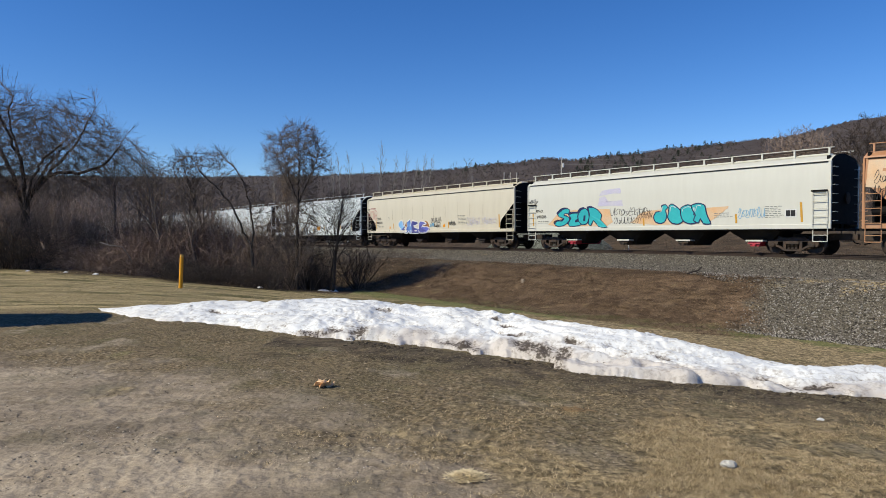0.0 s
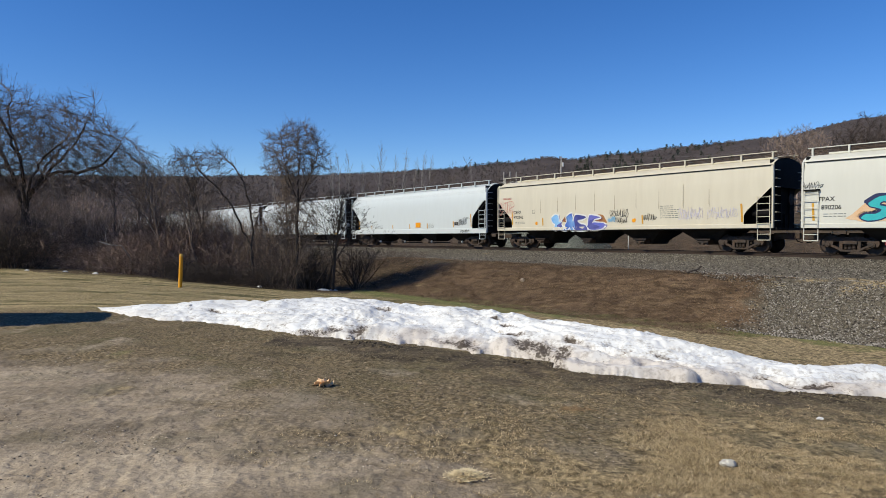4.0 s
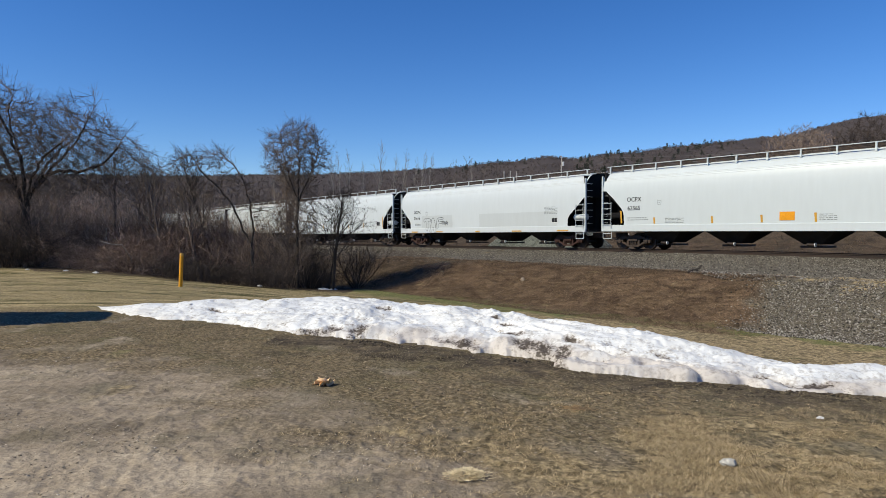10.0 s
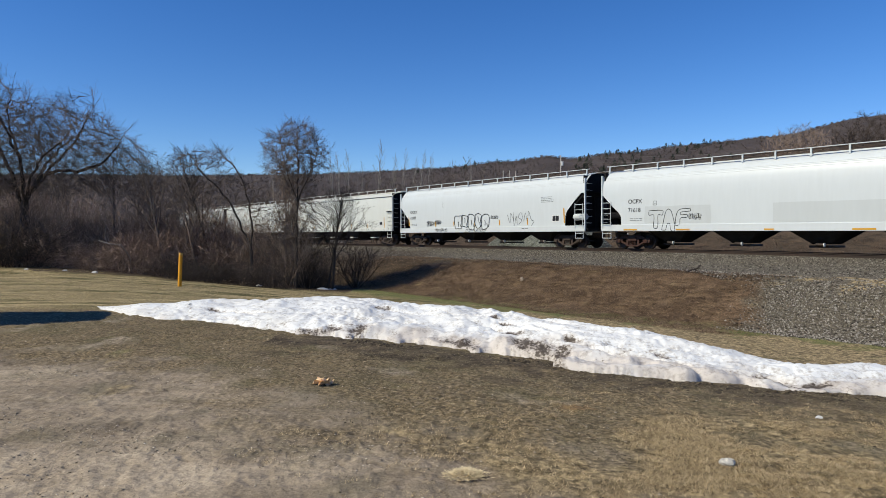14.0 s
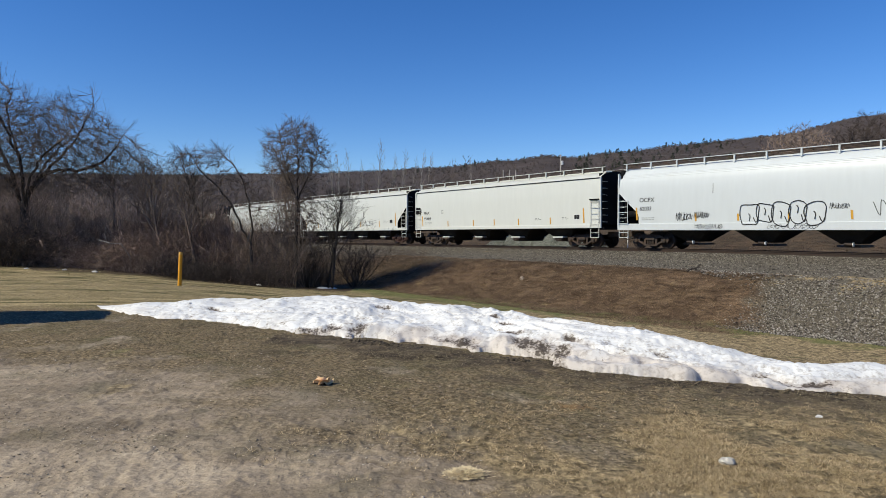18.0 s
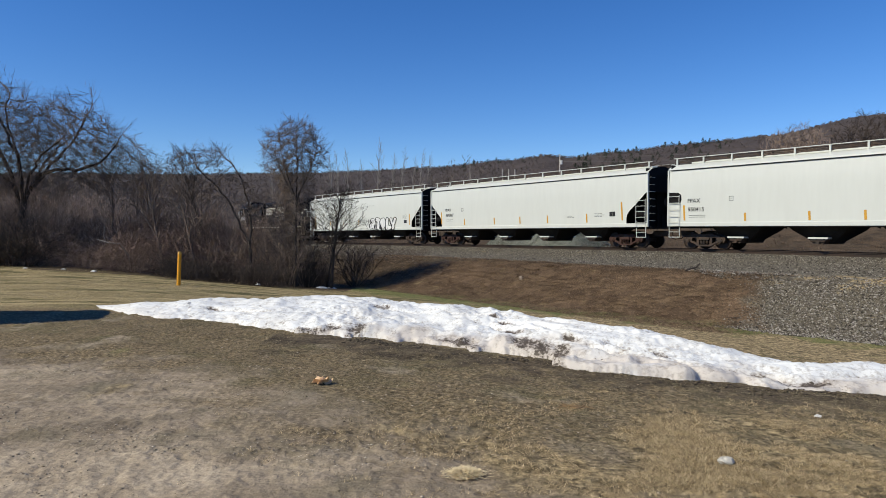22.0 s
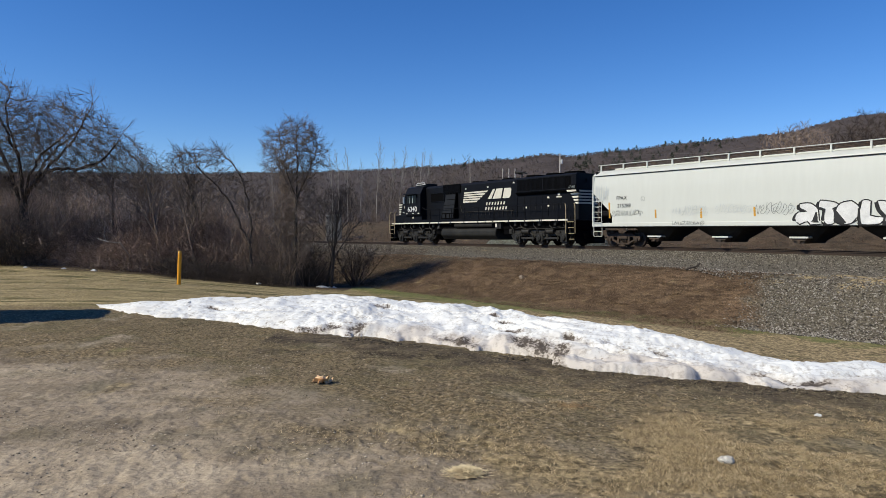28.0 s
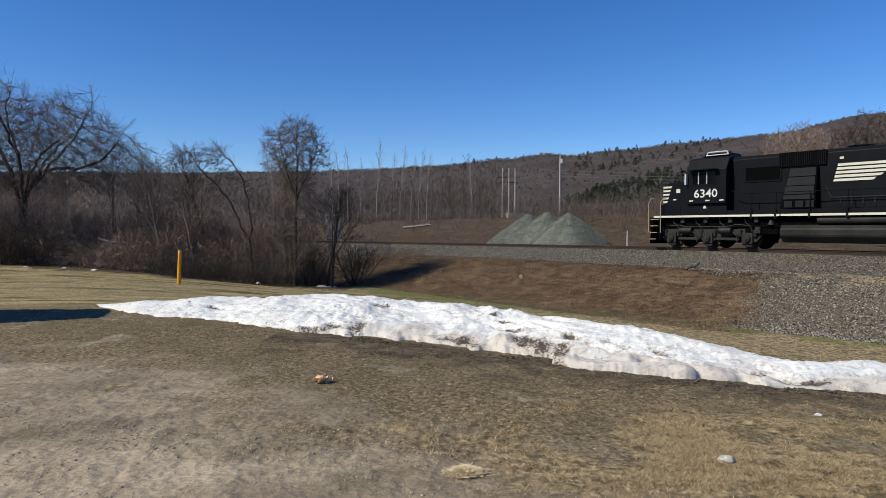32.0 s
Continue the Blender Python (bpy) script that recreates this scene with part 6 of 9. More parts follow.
class Wood:
    """Tapered tubes of one bare tree, as triangles."""

    def __init__(self, seed):
        self.r = random.Random(seed)
        self.v, self.t = [], []
        self.least = 0.0045

    def tube(self, p0, p1, r0, r1, n):
        d = p1 - p0
        if d.length < 1e-5:
            return
        d.normalize()
        a = d.orthogonal().normalized()
        b = d.cross(a)
        k = len(self.v)
        for p, r in ((p0, r0), (p1, r1)):
            for i in range(n):
                w = 2 * math.pi * i / n
                c = p + (a * math.cos(w) + b * math.sin(w)) * r
                self.v.append((c.x, c.y, c.z))
        for i in range(n):
            j = (i + 1) % n
            self.t += [(k + i, k + j, k + n + j), (k + i, k + n + j, k + n + i)]

    def slip(self, p, q, w, w1):
        """A flat twig, turned at random about its length."""
        d = (q - p).normalized()
        side = Matrix.Rotation(self.r.uniform(0, 2 * math.pi), 3, d) @ d.orthogonal().normalized()
        k = len(self.v)
        self.v += [tuple(p - side * w), tuple(p + side * w), tuple(q + side * w1), tuple(q - side * w1)]
        self.t += [(k, k + 1, k + 2), (k, k + 2, k + 3)]

    def limb(self, p, d, length, rad, level, spec):
        """spec per level: (children, angle, length share, segments, wobble, lift)."""
        kids, angle, share, segs, wob, lift = spec[level]
        sides = (7, 4, 3, 3, 3, 3)[level]
        r = self.r
        step = length / segs
        q, way, rr = p.copy(), d.copy(), rad
        spots = []
        for i in range(segs):
            way = (way + Vector((r.uniform(-wob, wob), r.uniform(-wob, wob), r.uniform(-wob, wob) + lift))).normalized()
            e = q + way * step
            r1 = rad * (1 - 0.82 * (i + 1) / segs)
            if level > 1 and level + 1 >= len(spec):
                self.slip(q, e, rr * 1.2, max(r1, self.least))
            else:
                self.tube(q, e, rr, max(r1, self.least), sides)
            spots.append((q.copy(), e.copy(), way.copy(), rr))
            q, rr = e, r1
        if level + 1 >= len(spec):
            return
        for k in range(kids):
            t = (0.22 if level else 0.42) + (0.78 if level else 0.58) * (k + r.random()) / kids
            i = min(segs - 1, int(t * segs))
            a, b, w, pr = spots[i]
            at = a.lerp(b, t * segs - i)
            side = w.orthogonal().normalized()
            side.rotate(Euler((0, 0, 0)))
            turn = Matrix.Rotation(r.uniform(0, 2 * math.pi), 3, w)
            side = turn @ side
            an = radians(angle * r.uniform(0.7, 1.25))
            nd = (w * math.cos(an) + side * math.sin(an)).normalized()
            ln = length * share * r.uniform(0.65, 1.2) * (1.15 - 0.55 * t)
            self.limb(at, nd, ln, max(self.least, pr * r.uniform(0.45, 0.7)), level + 1, spec)

    def mesh(self, name, material):
        me = bpy.data.meshes.new(name)
        me.from_pydata(self.v, [], self.t)
        me.materials.append(material)
        return me

    def arrays(self):
        return np.array(self.v, dtype=np.float32), np.array(self.t, dtype=np.int32)


def sprig(seed, stems, height, spread, spec, rad=0.012, lean=(0, 0)):
    w = Wood(seed)
    for k in range(stems):
        a = w.r.uniform(0, 2 * math.pi)
        out = w.r.uniform(0.1, 1.0) * spread
        d = Vector((math.cos(a) * out + lean[0], math.sin(a) * out + lean[1], 1.0)).normalized()
        base = Vector((math.cos(a) * 0.12 * w.r.random(), math.sin(a) * 0.12 * w.r.random(), -0.1))
        w.limb(base, d, height * w.r.uniform(0.6, 1.0), rad * w.r.uniform(0.6, 1.2), 1, spec)
    return w


def rest(x, y, sink=0.05):
    return Vector((x, y, ground_z(x, y) - sink))


def add_tree(label, place, turn, parts, scale=1.0, group="trees by the lawn"):
    t = thing("tree", label, "tree", group, at=Matrix.Translation(place) @ pose(0, 0, 0, 0, 0, turn))
    for name, me in parts:
        part(name, me, None, t)
    return t


def grow(seed, stem, pull, step, reach, kill, tip, twigs, twig_len, twig_r, limbs=()):
    """A bare crown that grows from a stem towards the points of its outline, then puts out twigs."""
    rg = np.random.default_rng(seed)
    pos = [np.array(p, dtype=float) for p in stem]
    parent = [-1] + list(range(len(stem) - 1))
    # main limbs: the stem's point that each one leaves, then its own points
    for start, pts in limbs:
        last = start
        here = np.array(pos[start])
        for q in pts:
            q = np.array(q, dtype=float)
            n = max(1, int(np.linalg.norm(q - here) / step))
            for i in range(n):
                pos.append(here + (q - here) * (i + 1) / n + (rg.normal(0, step * 0.12, 3) if i < n - 1 else 0))
                parent.append(last)
                last = len(pos) - 1
            here = q
    pull = np.array(pull, dtype=float)
    best = np.full(len(pull), 1e9)
    near = np.zeros(len(pull), dtype=int)
    fresh = list(range(len(pos)))
    for _round in range(160):
        for k in fresh:
            d = np.linalg.norm(pull - pos[k], axis=1)
            m = d < best
            best[m], near[m] = d[m], k
        keep = best > kill
        pull, best, near = pull[keep], best[keep], near[keep]
        hot = np.where(best < reach)[0]
        if not len(hot):
            break
        fresh = []
        for k in np.unique(near[hot]):
            to = pull[hot[near[hot] == k]] - pos[k]
            way = (to / np.linalg.norm(to, axis=1)[:, None]).sum(axis=0)
            way = way / (np.linalg.norm(way) + 1e-6) + rg.normal(0, 0.13, 3)
            e = pos[k] + way / np.linalg.norm(way) * step
            if np.min(np.linalg.norm(np.array(pos) - e, axis=1)) < step * 0.6:
                best[hot[near[hot] == k]] = 0.0
                continue
            pos.append(e)
            parent.append(int(k))
            fresh.append(len(pos) - 1)
    n = len(pos)
    flow = np.zeros(n)
    size = np.zeros(n)
    for k in range(n - 1, -1, -1):
        size[k] = max(tip, flow[k] ** (1 / 2.08))
        if parent[k] >= 0:
            flow[parent[k]] += size[k] ** 2.08
    trunk, boughs, crown = Wood(seed), Wood(seed), Wood(seed + 1)
    for k in range(1, n):
        a, b = Vector(pos[parent[k]]), Vector(pos[k])
        thick = size[k]
        w = trunk if k < len(stem) else boughs if thick > 0.03 else crown
        w.tube(a, b, min(size[parent[k]], thick * 1.5), thick, 8 if thick > 0.06 else 5 if thick > 0.025 else 3)
        if thick < 0.035 and k >= len(stem):
            d = (b - a).normalized()
            for _t in range(twigs):
                q = a.lerp(b, crown.r.random())
                side = Vector(rg.normal(0, 1, 3))
                o = (d * 1.35 + side.normalized() * 0.62 + Vector((0, 0, 0.26))).normalized()
                ln = twig_len * crown.r.uniform(0.4, 1.25)
                # a twig bends on the way and forks near its end
                m = q + o * ln * 0.5
                o2 = (o + Vector(rg.normal(0, 0.20, 3)) + Vector((0, 0, 0.12))).normalized()
                crown.slip(q, m, twig_r * 1.2, twig_r)
                crown.slip(m, m + o2 * ln * 0.55, twig_r, twig_r * 0.45)
                o3 = (o + Vector(rg.normal(0, 0.32, 3))).normalized()
                crown.slip(m, m + o3 * ln * 0.42, twig_r * 0.8, twig_r * 0.4)
    return [("trunk", trunk.mesh("trunk", M["bark_dark"])), ("branchwork", boughs.mesh("branchwork", M["bark_dark"])), ("crown", crown.mesh("crown", M["bark_twig"]))]


def cloud(seed, count, centre, radii, floor=-9.0, shell=0.35):
    """Points strewn in a rounded, uneven volume, thicker near its skin."""
    rg = random.Random(seed)
    pts = []
    while len(pts) < count:
        d = Vector((rg.gauss(0, 1), rg.gauss(0, 1), rg.gauss(0, 1))).normalized()
        r = rg.uniform(shell ** 3, 1.0) ** (1 / 3) * (1 + 0.30 * noise.noise(d * 2.6 + Vector((seed, 0, 0))))
        p = Vector((centre[0] + d.x * r * radii[0], centre[1] + d.y * r * radii[1], centre[2] + d.z * r * radii[2]))
        if p.z > floor:
            pts.append(tuple(p))
    return pts


def big_tree():
    pull = cloud(5, 3600, (-1.6, 0, 6.15), (3.4, 3.4, 3.0), 3.9, 0.06)
    pull += cloud(9, 1900, (2.1, 0, 5.8), (2.6, 2.8, 2.35), 3.9, 0.10)
    pull += cloud(6, 420, (4.3, -0.2, 5.2), (2.1, 1.6, 1.5), 3.9)
    pull += cloud(8, 110, (-3.6, 0.0, 4.6), (2.0, 1.8, 1.3), 3.0)
    stem = [(0, 0, -0.3), (0.0, 0, 0.6), (0.02, 0.02, 1.4), (0.0, 0.03, 2.2), (0.02, 0.05, 3.0), (0.05, 0.05, 3.6)]
    limbs = ((5, ((0.6, -0.3, 4.2), (1.2, -0.5, 4.75), (2.0, -0.6, 5.0), (3.1, -0.6, 5.0), (3.9, -0.5, 5.3), (4.6, -0.4, 6.1), (5.1, -0.4, 6.9))),
             (5, ((0.5, 0.2, 4.3), (1.2, 0.4, 5.4), (1.9, 0.6, 6.2), (2.4, 0.7, 7.1), (2.9, 0.8, 8.2), (2.8, 0.8, 8.7))),
             (5, ((-0.05, 0.0, 5.2), (-0.3, -0.2, 6.6), (-0.5, -0.3, 7.7), (-0.3, -0.3, 8.5))),
             (4, ((-0.5, 0.0, 4.9), (-1.1, 0.1, 6.0), (-1.7, 0.2, 7.0), (-2.1, 0.2, 8.0))),
             (4, ((-0.7, 0.5, 4.2), (-1.9, 0.9, 5.2), (-3.1, 1.2, 5.8))),
             (5, ((0.45, -0.9, 5.6), (0.2, -1.4, 6.7), (-0.2, -1.7, 7.8), (-0.5, -1.9, 8.8))),
             (5, ((0.4, 1.0, 5.4), (0.8, 1.8, 6.4), (1.5, 2.3, 7.2))),
             (4, ((0.9, -0.9, 4.6), (1.9, -1.6, 5.5), (3.0, -1.9, 6.2), (3.9, -2.0, 7.0))))
    return grow(7, stem, pull, 0.25, 2.4, 0.31, 0.0072, 5, 0.78, 0.0050, limbs)


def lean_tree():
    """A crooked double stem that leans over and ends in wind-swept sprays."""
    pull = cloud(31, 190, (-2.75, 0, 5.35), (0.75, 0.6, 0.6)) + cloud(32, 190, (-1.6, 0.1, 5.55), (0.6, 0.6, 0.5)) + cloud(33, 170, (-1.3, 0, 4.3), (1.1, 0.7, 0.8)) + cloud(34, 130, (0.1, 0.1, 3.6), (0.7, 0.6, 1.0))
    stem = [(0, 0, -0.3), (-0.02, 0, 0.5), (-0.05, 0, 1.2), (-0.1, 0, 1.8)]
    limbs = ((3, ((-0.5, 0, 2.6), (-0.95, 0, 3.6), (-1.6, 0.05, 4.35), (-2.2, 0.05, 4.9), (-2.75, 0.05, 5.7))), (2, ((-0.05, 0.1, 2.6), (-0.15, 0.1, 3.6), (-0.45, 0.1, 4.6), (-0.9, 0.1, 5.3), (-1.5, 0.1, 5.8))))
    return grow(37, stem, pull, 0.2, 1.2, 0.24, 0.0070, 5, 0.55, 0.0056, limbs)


def round_tree():
    pull = cloud(15, 1000, (-0.05, 0, 5.75), (1.38, 1.3, 1.5), 4.1, 0.0)
    pull += cloud(16, 420, (0, 0, 3.2), (1.0, 0.9, 2.0), 1.0, 0.2)
    stem = [(0, 0, -0.3), (0.02, 0, 0.6), (0.0, 0.02, 1.4), (0.03, 0.0, 2.2), (0.0, 0.03, 3.0), (0.05, 0.0, 3.8)]
    limbs = ((5, ((0.1, 0, 4.8), (0.12, 0.1, 5.9), (0.1, 0.1, 6.9))), (5, ((-0.3, 0.1, 4.8), (-0.55, 0.2, 5.8), (-0.65, 0.2, 6.6))), (5, ((0.4, -0.2, 4.7), (0.75, -0.3, 5.6), (0.9, -0.4, 6.2))),
             (5, ((-0.5, -0.3, 4.4), (-0.95, -0.5, 5.1), (-1.2, -0.6, 5.6))), (5, ((0.5, 0.4, 4.4), (0.95, 0.6, 5.0), (1.2, 0.7, 5.4))))
    return grow(17, stem, pull, 0.15, 1.3, 0.18, 0.0046, 6, 0.48, 0.0040, limbs)


def slim_tree(seed, height, bare, spread, lean=(0, 0), fine=True, bark="bark_dark", girth=1.0):
    """A slender tree: a straight stem with a vase of twigs above its bare part."""
    trunk, w = Wood(seed), Wood(seed + 50)
    rr = w.r
    q, rad = Vector((0, 0, -0.2)), (0.012 * height + 0.02) * girth
    n = 8
    spots = []
    for i in range(n):
        e = q + Vector((lean[0] + rr.uniform(-0.05, 0.05), lean[1] + rr.uniform(-0.05, 0.05), 1.0)).normalized() * (height / n)
        r1 = rad * (1 - 0.9 * (i + 1) / n) + 0.006
        trunk.tube(q, e, rad * (1 - 0.9 * i / n) + 0.006, r1, 7)
        spots.append((q.copy(), e.copy(), r1))
        q = e
    spec = [(0, 0, 0, 1, 0, 0), (8, 40, 0.6, 4, 0.17, 0.04), (6, 40, 0.55, 3, 0.22, 0.0), (4, 38, 0.55, 2, 0.25, -0.02)]
    count = 30 if fine else 14
    for k in range(count):
        t = bare + (1 - bare) * k / count
        i = min(n - 1, int(t * n))
        a, b, r1 = spots[i]
        at = a.lerp(b, t * n - i)
        an = rr.uniform(0, 2 * math.pi)
        d = Vector((math.cos(an) * spread + lean[0], math.sin(an) * spread + lean[1], 1.0)).normalized()
        u = (t - bare) / (1 - bare)
        reach = 0.15 + 0.20 * math.sin(math.pi * min(1.0, 0.25 + 0.75 * u)) if fine else 0.14 + 0.55 * (1 - t)
        w.limb(at, d, height * reach, r1 * 0.6, 1, spec)
    return [("trunk", trunk.mesh("trunk", M[bark])), ("crown", w.mesh("crown", M[bark]))]


def wood_stuff(name, label, category, variants, places, material):
    """Many far plants in one mesh: places are (variant, x, y, z, turn, width, height)."""
    vs, ts, k = [], [], 0
    for i, x, y, z, a, sw, sh in places:
        v, t = variants[i]
        c, s = math.cos(a), math.sin(a)
        out = np.empty_like(v)
        out[:, 0] = (v[:, 0] * c - v[:, 1] * s) * sw + x
        out[:, 1] = (v[:, 0] * s + v[:, 1] * c) * sw + y
        out[:, 2] = v[:, 2] * sh + z
        vs.append(out)
        ts.append(t + k)
        k += len(v)
    v, t = np.concatenate(vs), np.concatenate(ts)
    me = bpy.data.meshes.new(name)
    me.vertices.add(len(v))
    me.vertices.foreach_set("co", v.ravel())
    me.loops.add(t.size)
    me.loops.foreach_set("vertex_index", t.ravel().astype(np.int32))
    me.polygons.add(len(t))
    me.polygons.foreach_set("loop_start", np.arange(0, t.size, 3, dtype=np.int32))
    me.update(calc_edges=True)
    me.materials.append(material)
    return tagged(new(name, me), label, category, kind="stuff")


class Blades:
    """Thin tapered slips of wood, a triangle or two each, for plants too far off for round twigs."""

    def __init__(self, seed):
        self.r = random.Random(seed)
        self.v, self.t = [], []

    def slip(self, p, q, w, w1=0.0):
        d = (q - p).normalized()
        side = d.orthogonal().normalized()
        side.rotate(Matrix.Rotation(self.r.uniform(0, 2 * math.pi), 3, d))
        k = len(self.v)
        if w1:
            self.v += [tuple(p - side * w), tuple(p + side * w), tuple(q + side * w1), tuple(q - side * w1)]
            self.t += [(k, k + 1, k + 2), (k, k + 2, k + 3)]
        else:
            self.v += [tuple(p - side * w), tuple(p + side * w), tuple(q)]
            self.t += [(k, k + 1, k + 2)]

    def bough(self, p, d, length, w, levels, wob, lift):
        """A bent bough with boughs of its own; levels: (children, angle, share of the length) each."""
        r = self.r
        pts = [p]
        for _i in range(3):
            d = (d + Vector((r.uniform(-wob, wob), r.uniform(-wob, wob), r.uniform(-wob, wob) + lift))).normalized()
            pts.append(pts[-1] + d * length / 3)
        for i in range(3):
            a, b = w * (1 - 0.28 * i), w * (1 - 0.28 * (i + 1))
            if levels or i < 2:
                self.slip(pts[i], pts[i + 1], a, b)
            else:
                self.slip(pts[i], pts[i + 1], a)
        if not levels:
            return
        kids, angle, share = levels[0]
        for k in range(kids):
            t = 0.25 + 0.74 * (k + r.random()) / kids
            i = min(2, int(t * 3))
            at = pts[i].lerp(pts[i + 1], t * 3 - i)
            way = (pts[i + 1] - pts[i]).normalized()
            side = way.orthogonal().normalized()
            side.rotate(Matrix.Rotation(r.uniform(0, 2 * math.pi), 3, way))
            an = radians(angle * r.uniform(0.6, 1.3))
            self.bough(at, (way * math.cos(an) + side * math.sin(an)).normalized(), length * share * r.uniform(0.6, 1.2) * (1.2 - 0.5 * t), w * 0.6, levels[1:], wob, lift)

    def arrays(self):
        return np.array(self.v, dtype=np.float32), np.array(self.t, dtype=np.int32)


def scrub_form(seed, stems, height, spread, w, levels, wob=0.22, lift=0.05):
    """A bare shrub or scrub tree of several stems from one foot."""
    b = Blades(seed)
    for k in range(stems):
        a = b.r.uniform(0, 2 * math.pi)
        out = spread * b.r.uniform(0.15, 1.0)
        b.bough(Vector((math.cos(a) * 0.15, math.sin(a) * 0.15, -0.1)), Vector((math.cos(a) * out, math.sin(a) * out, 1)).normalized(), height * b.r.uniform(0.6, 1.0), w, levels, wob, lift)
    return b.arrays()


def mound_form(seed, slips, w, hollow):
    """A mound of tangled canes about two metres wide and one high: arching canes, then fine twigs all over its uneven back."""
    b = Blades(seed)
    r = b.r

    def skin(a, u, out):
        lump = 1 + 0.22 * noise.noise(Vector((math.cos(a) * 1.6, math.sin(a) * 1.6, u * 2.2 + seed)))
        flat = math.sqrt(max(0.0, 1 - u * u))
        return Vector((math.cos(a) * flat, math.sin(a) * flat, u)) * lump * out
    for k in range(26):
        a, turn = r.uniform(0, 2 * math.pi), r.uniform(-0.9, 0.9)
        pts = [Vector((math.cos(a) * 0.3 * r.random(), math.sin(a) * 0.3 * r.random(), -0.1))]
        reach = r.uniform(0.6, 1.0)
        for f in (0.3, 0.6, 0.85, 1.0):
            pts.append(skin(a + turn * f, math.sin(f * 2.3) * r.uniform(0.8, 0.95), reach * (0.45 + 0.55 * f)))
        for i in range(4):
            b.slip(pts[i], pts[i + 1], 0.008 * (1 - 0.2 * i), 0.008 * (1 - 0.2 * (i + 1)))
    for k in range(slips):
        a, u = r.uniform(0, 2 * math.pi), hollow + (1 - hollow) * r.random()
        at = skin(a, u, 0.55 + 0.47 * r.random() ** 0.55)
        out = at.normalized()
        way = (out * r.uniform(-0.1, 0.8) + Vector((r.gauss(0, 0.7), r.gauss(0, 0.7), r.gauss(0.1, 0.45)))).normalized()
        ln = r.uniform(0.07, 0.24)
        mid = at + way * ln
        b.slip(at, mid, w, w * 0.7)
        b.slip(mid, mid + (way + Vector((r.gauss(0, 0.4), r.gauss(0, 0.4), r.gauss(-0.15, 0.3)))).normalized() * ln * 0.8, w * 0.7)
    return b.arrays()


def slip_mesh(form, material):
    me = bpy.data.meshes.new("shrub")
    me.from_pydata(form[0].tolist(), [], form[1].tolist())
    me.materials.append(material)
    return me


def stem_form(seed, branches, w, twig, low=0.3, high=0.24):
    """A forest tree about one metre high: a slender stem and a narrow crown of rising twigs."""
    b = Blades(seed)
    r = b.r
    pts = [Vector((0, 0, -0.04))]
    for i in range(4):
        pts.append(pts[-1] + Vector((r.uniform(-0.02, 0.02), r.uniform(-0.02, 0.02), 0.25)))
    for i in range(4):
        for _k in range(2):
            b.slip(pts[i], pts[i + 1], w * (1 - 0.23 * i), w * (1 - 0.23 * (i + 1)))
    for k in range(branches):
        t = low + (0.97 - low) * (k + r.random()) / branches
        i = min(3, int(t * 4))
        at = pts[i].lerp(pts[i + 1], t * 4 - i)
        a = r.uniform(0, 2 * math.pi)
        way = Vector((math.cos(a), math.sin(a), r.uniform(0.7, 1.6))).normalized()
        ln = high * r.uniform(0.5, 1.0) * (1.25 - 0.7 * t)
        tip = at + way * ln
        b.slip(at, tip, twig * 1.4, twig * 0.5)
        for j in range(3):
            q = at.lerp(tip, r.uniform(0.3, 0.95))
            o = (way + Vector((r.gauss(0, 0.5), r.gauss(0, 0.5), 0.3))).normalized()
            b.slip(q, q + o * ln * r.uniform(0.4, 0.7), twig)
    return b.arrays()


def crown_form(seed, slips, w):
    """A bare tree on a far hill: a rounded haze of twigs on a stem, about one metre high."""
    b = Blades(seed)
    r = b.r
    b.slip(Vector((0, 0, -0.1)), Vector((0, 0, 0.6)), 0.02, 0.012)
    for k in range(slips):
        a, u = r.uniform(0, 2 * math.pi), r.random()
        z = 0.35 + 0.5 * u
        rad = 0.30 * math.sqrt(max(0.05, 1 - (2 * u - 0.9) ** 2)) * r.uniform(0.3, 1.0)
        p = Vector((math.cos(a) * rad * 0.5, math.sin(a) * rad * 0.5, z - 0.12))
        b.slip(p, Vector((math.cos(a) * rad * 1.25, math.sin(a) * rad * 1.25, z + r.uniform(0.02, 0.15))), w * r.uniform(0.6, 1.4), w * 0.4)
    return b.arrays()


def pine_form(seed):
    """A ragged evergreen: uneven tiers of small needle clumps round a stem, about one metre high."""
    b = Blades(seed)
    r = b.r
    b.slip(Vector((0, 0, -0.1)), Vector((0, 0, 0.9)), 0.02, 0.008)
    lean = r.uniform(0, 6.3)
    for k in range(12):
        z = 0.14 + 0.07 * k
        rad = 0.29 * (1.02 - z ** 1.8) * r.uniform(0.7, 1.2)
        for i in range(11):
            a = r.uniform(0, 2 * math.pi)
            o = rad * math.sqrt(r.random()) * (1 + 0.25 * math.cos(a - lean))
            c = Vector((math.cos(a) * o, math.sin(a) * o, z + r.uniform(-0.04, 0.04)))
            e = Vector((math.cos(a) * 0.05, math.sin(a) * 0.05, r.uniform(-0.02, 0.06)))
            b.slip(c - e * 0.6, c + e, 0.030 * r.uniform(0.6, 1.3), 0.016)
    return b.arrays()


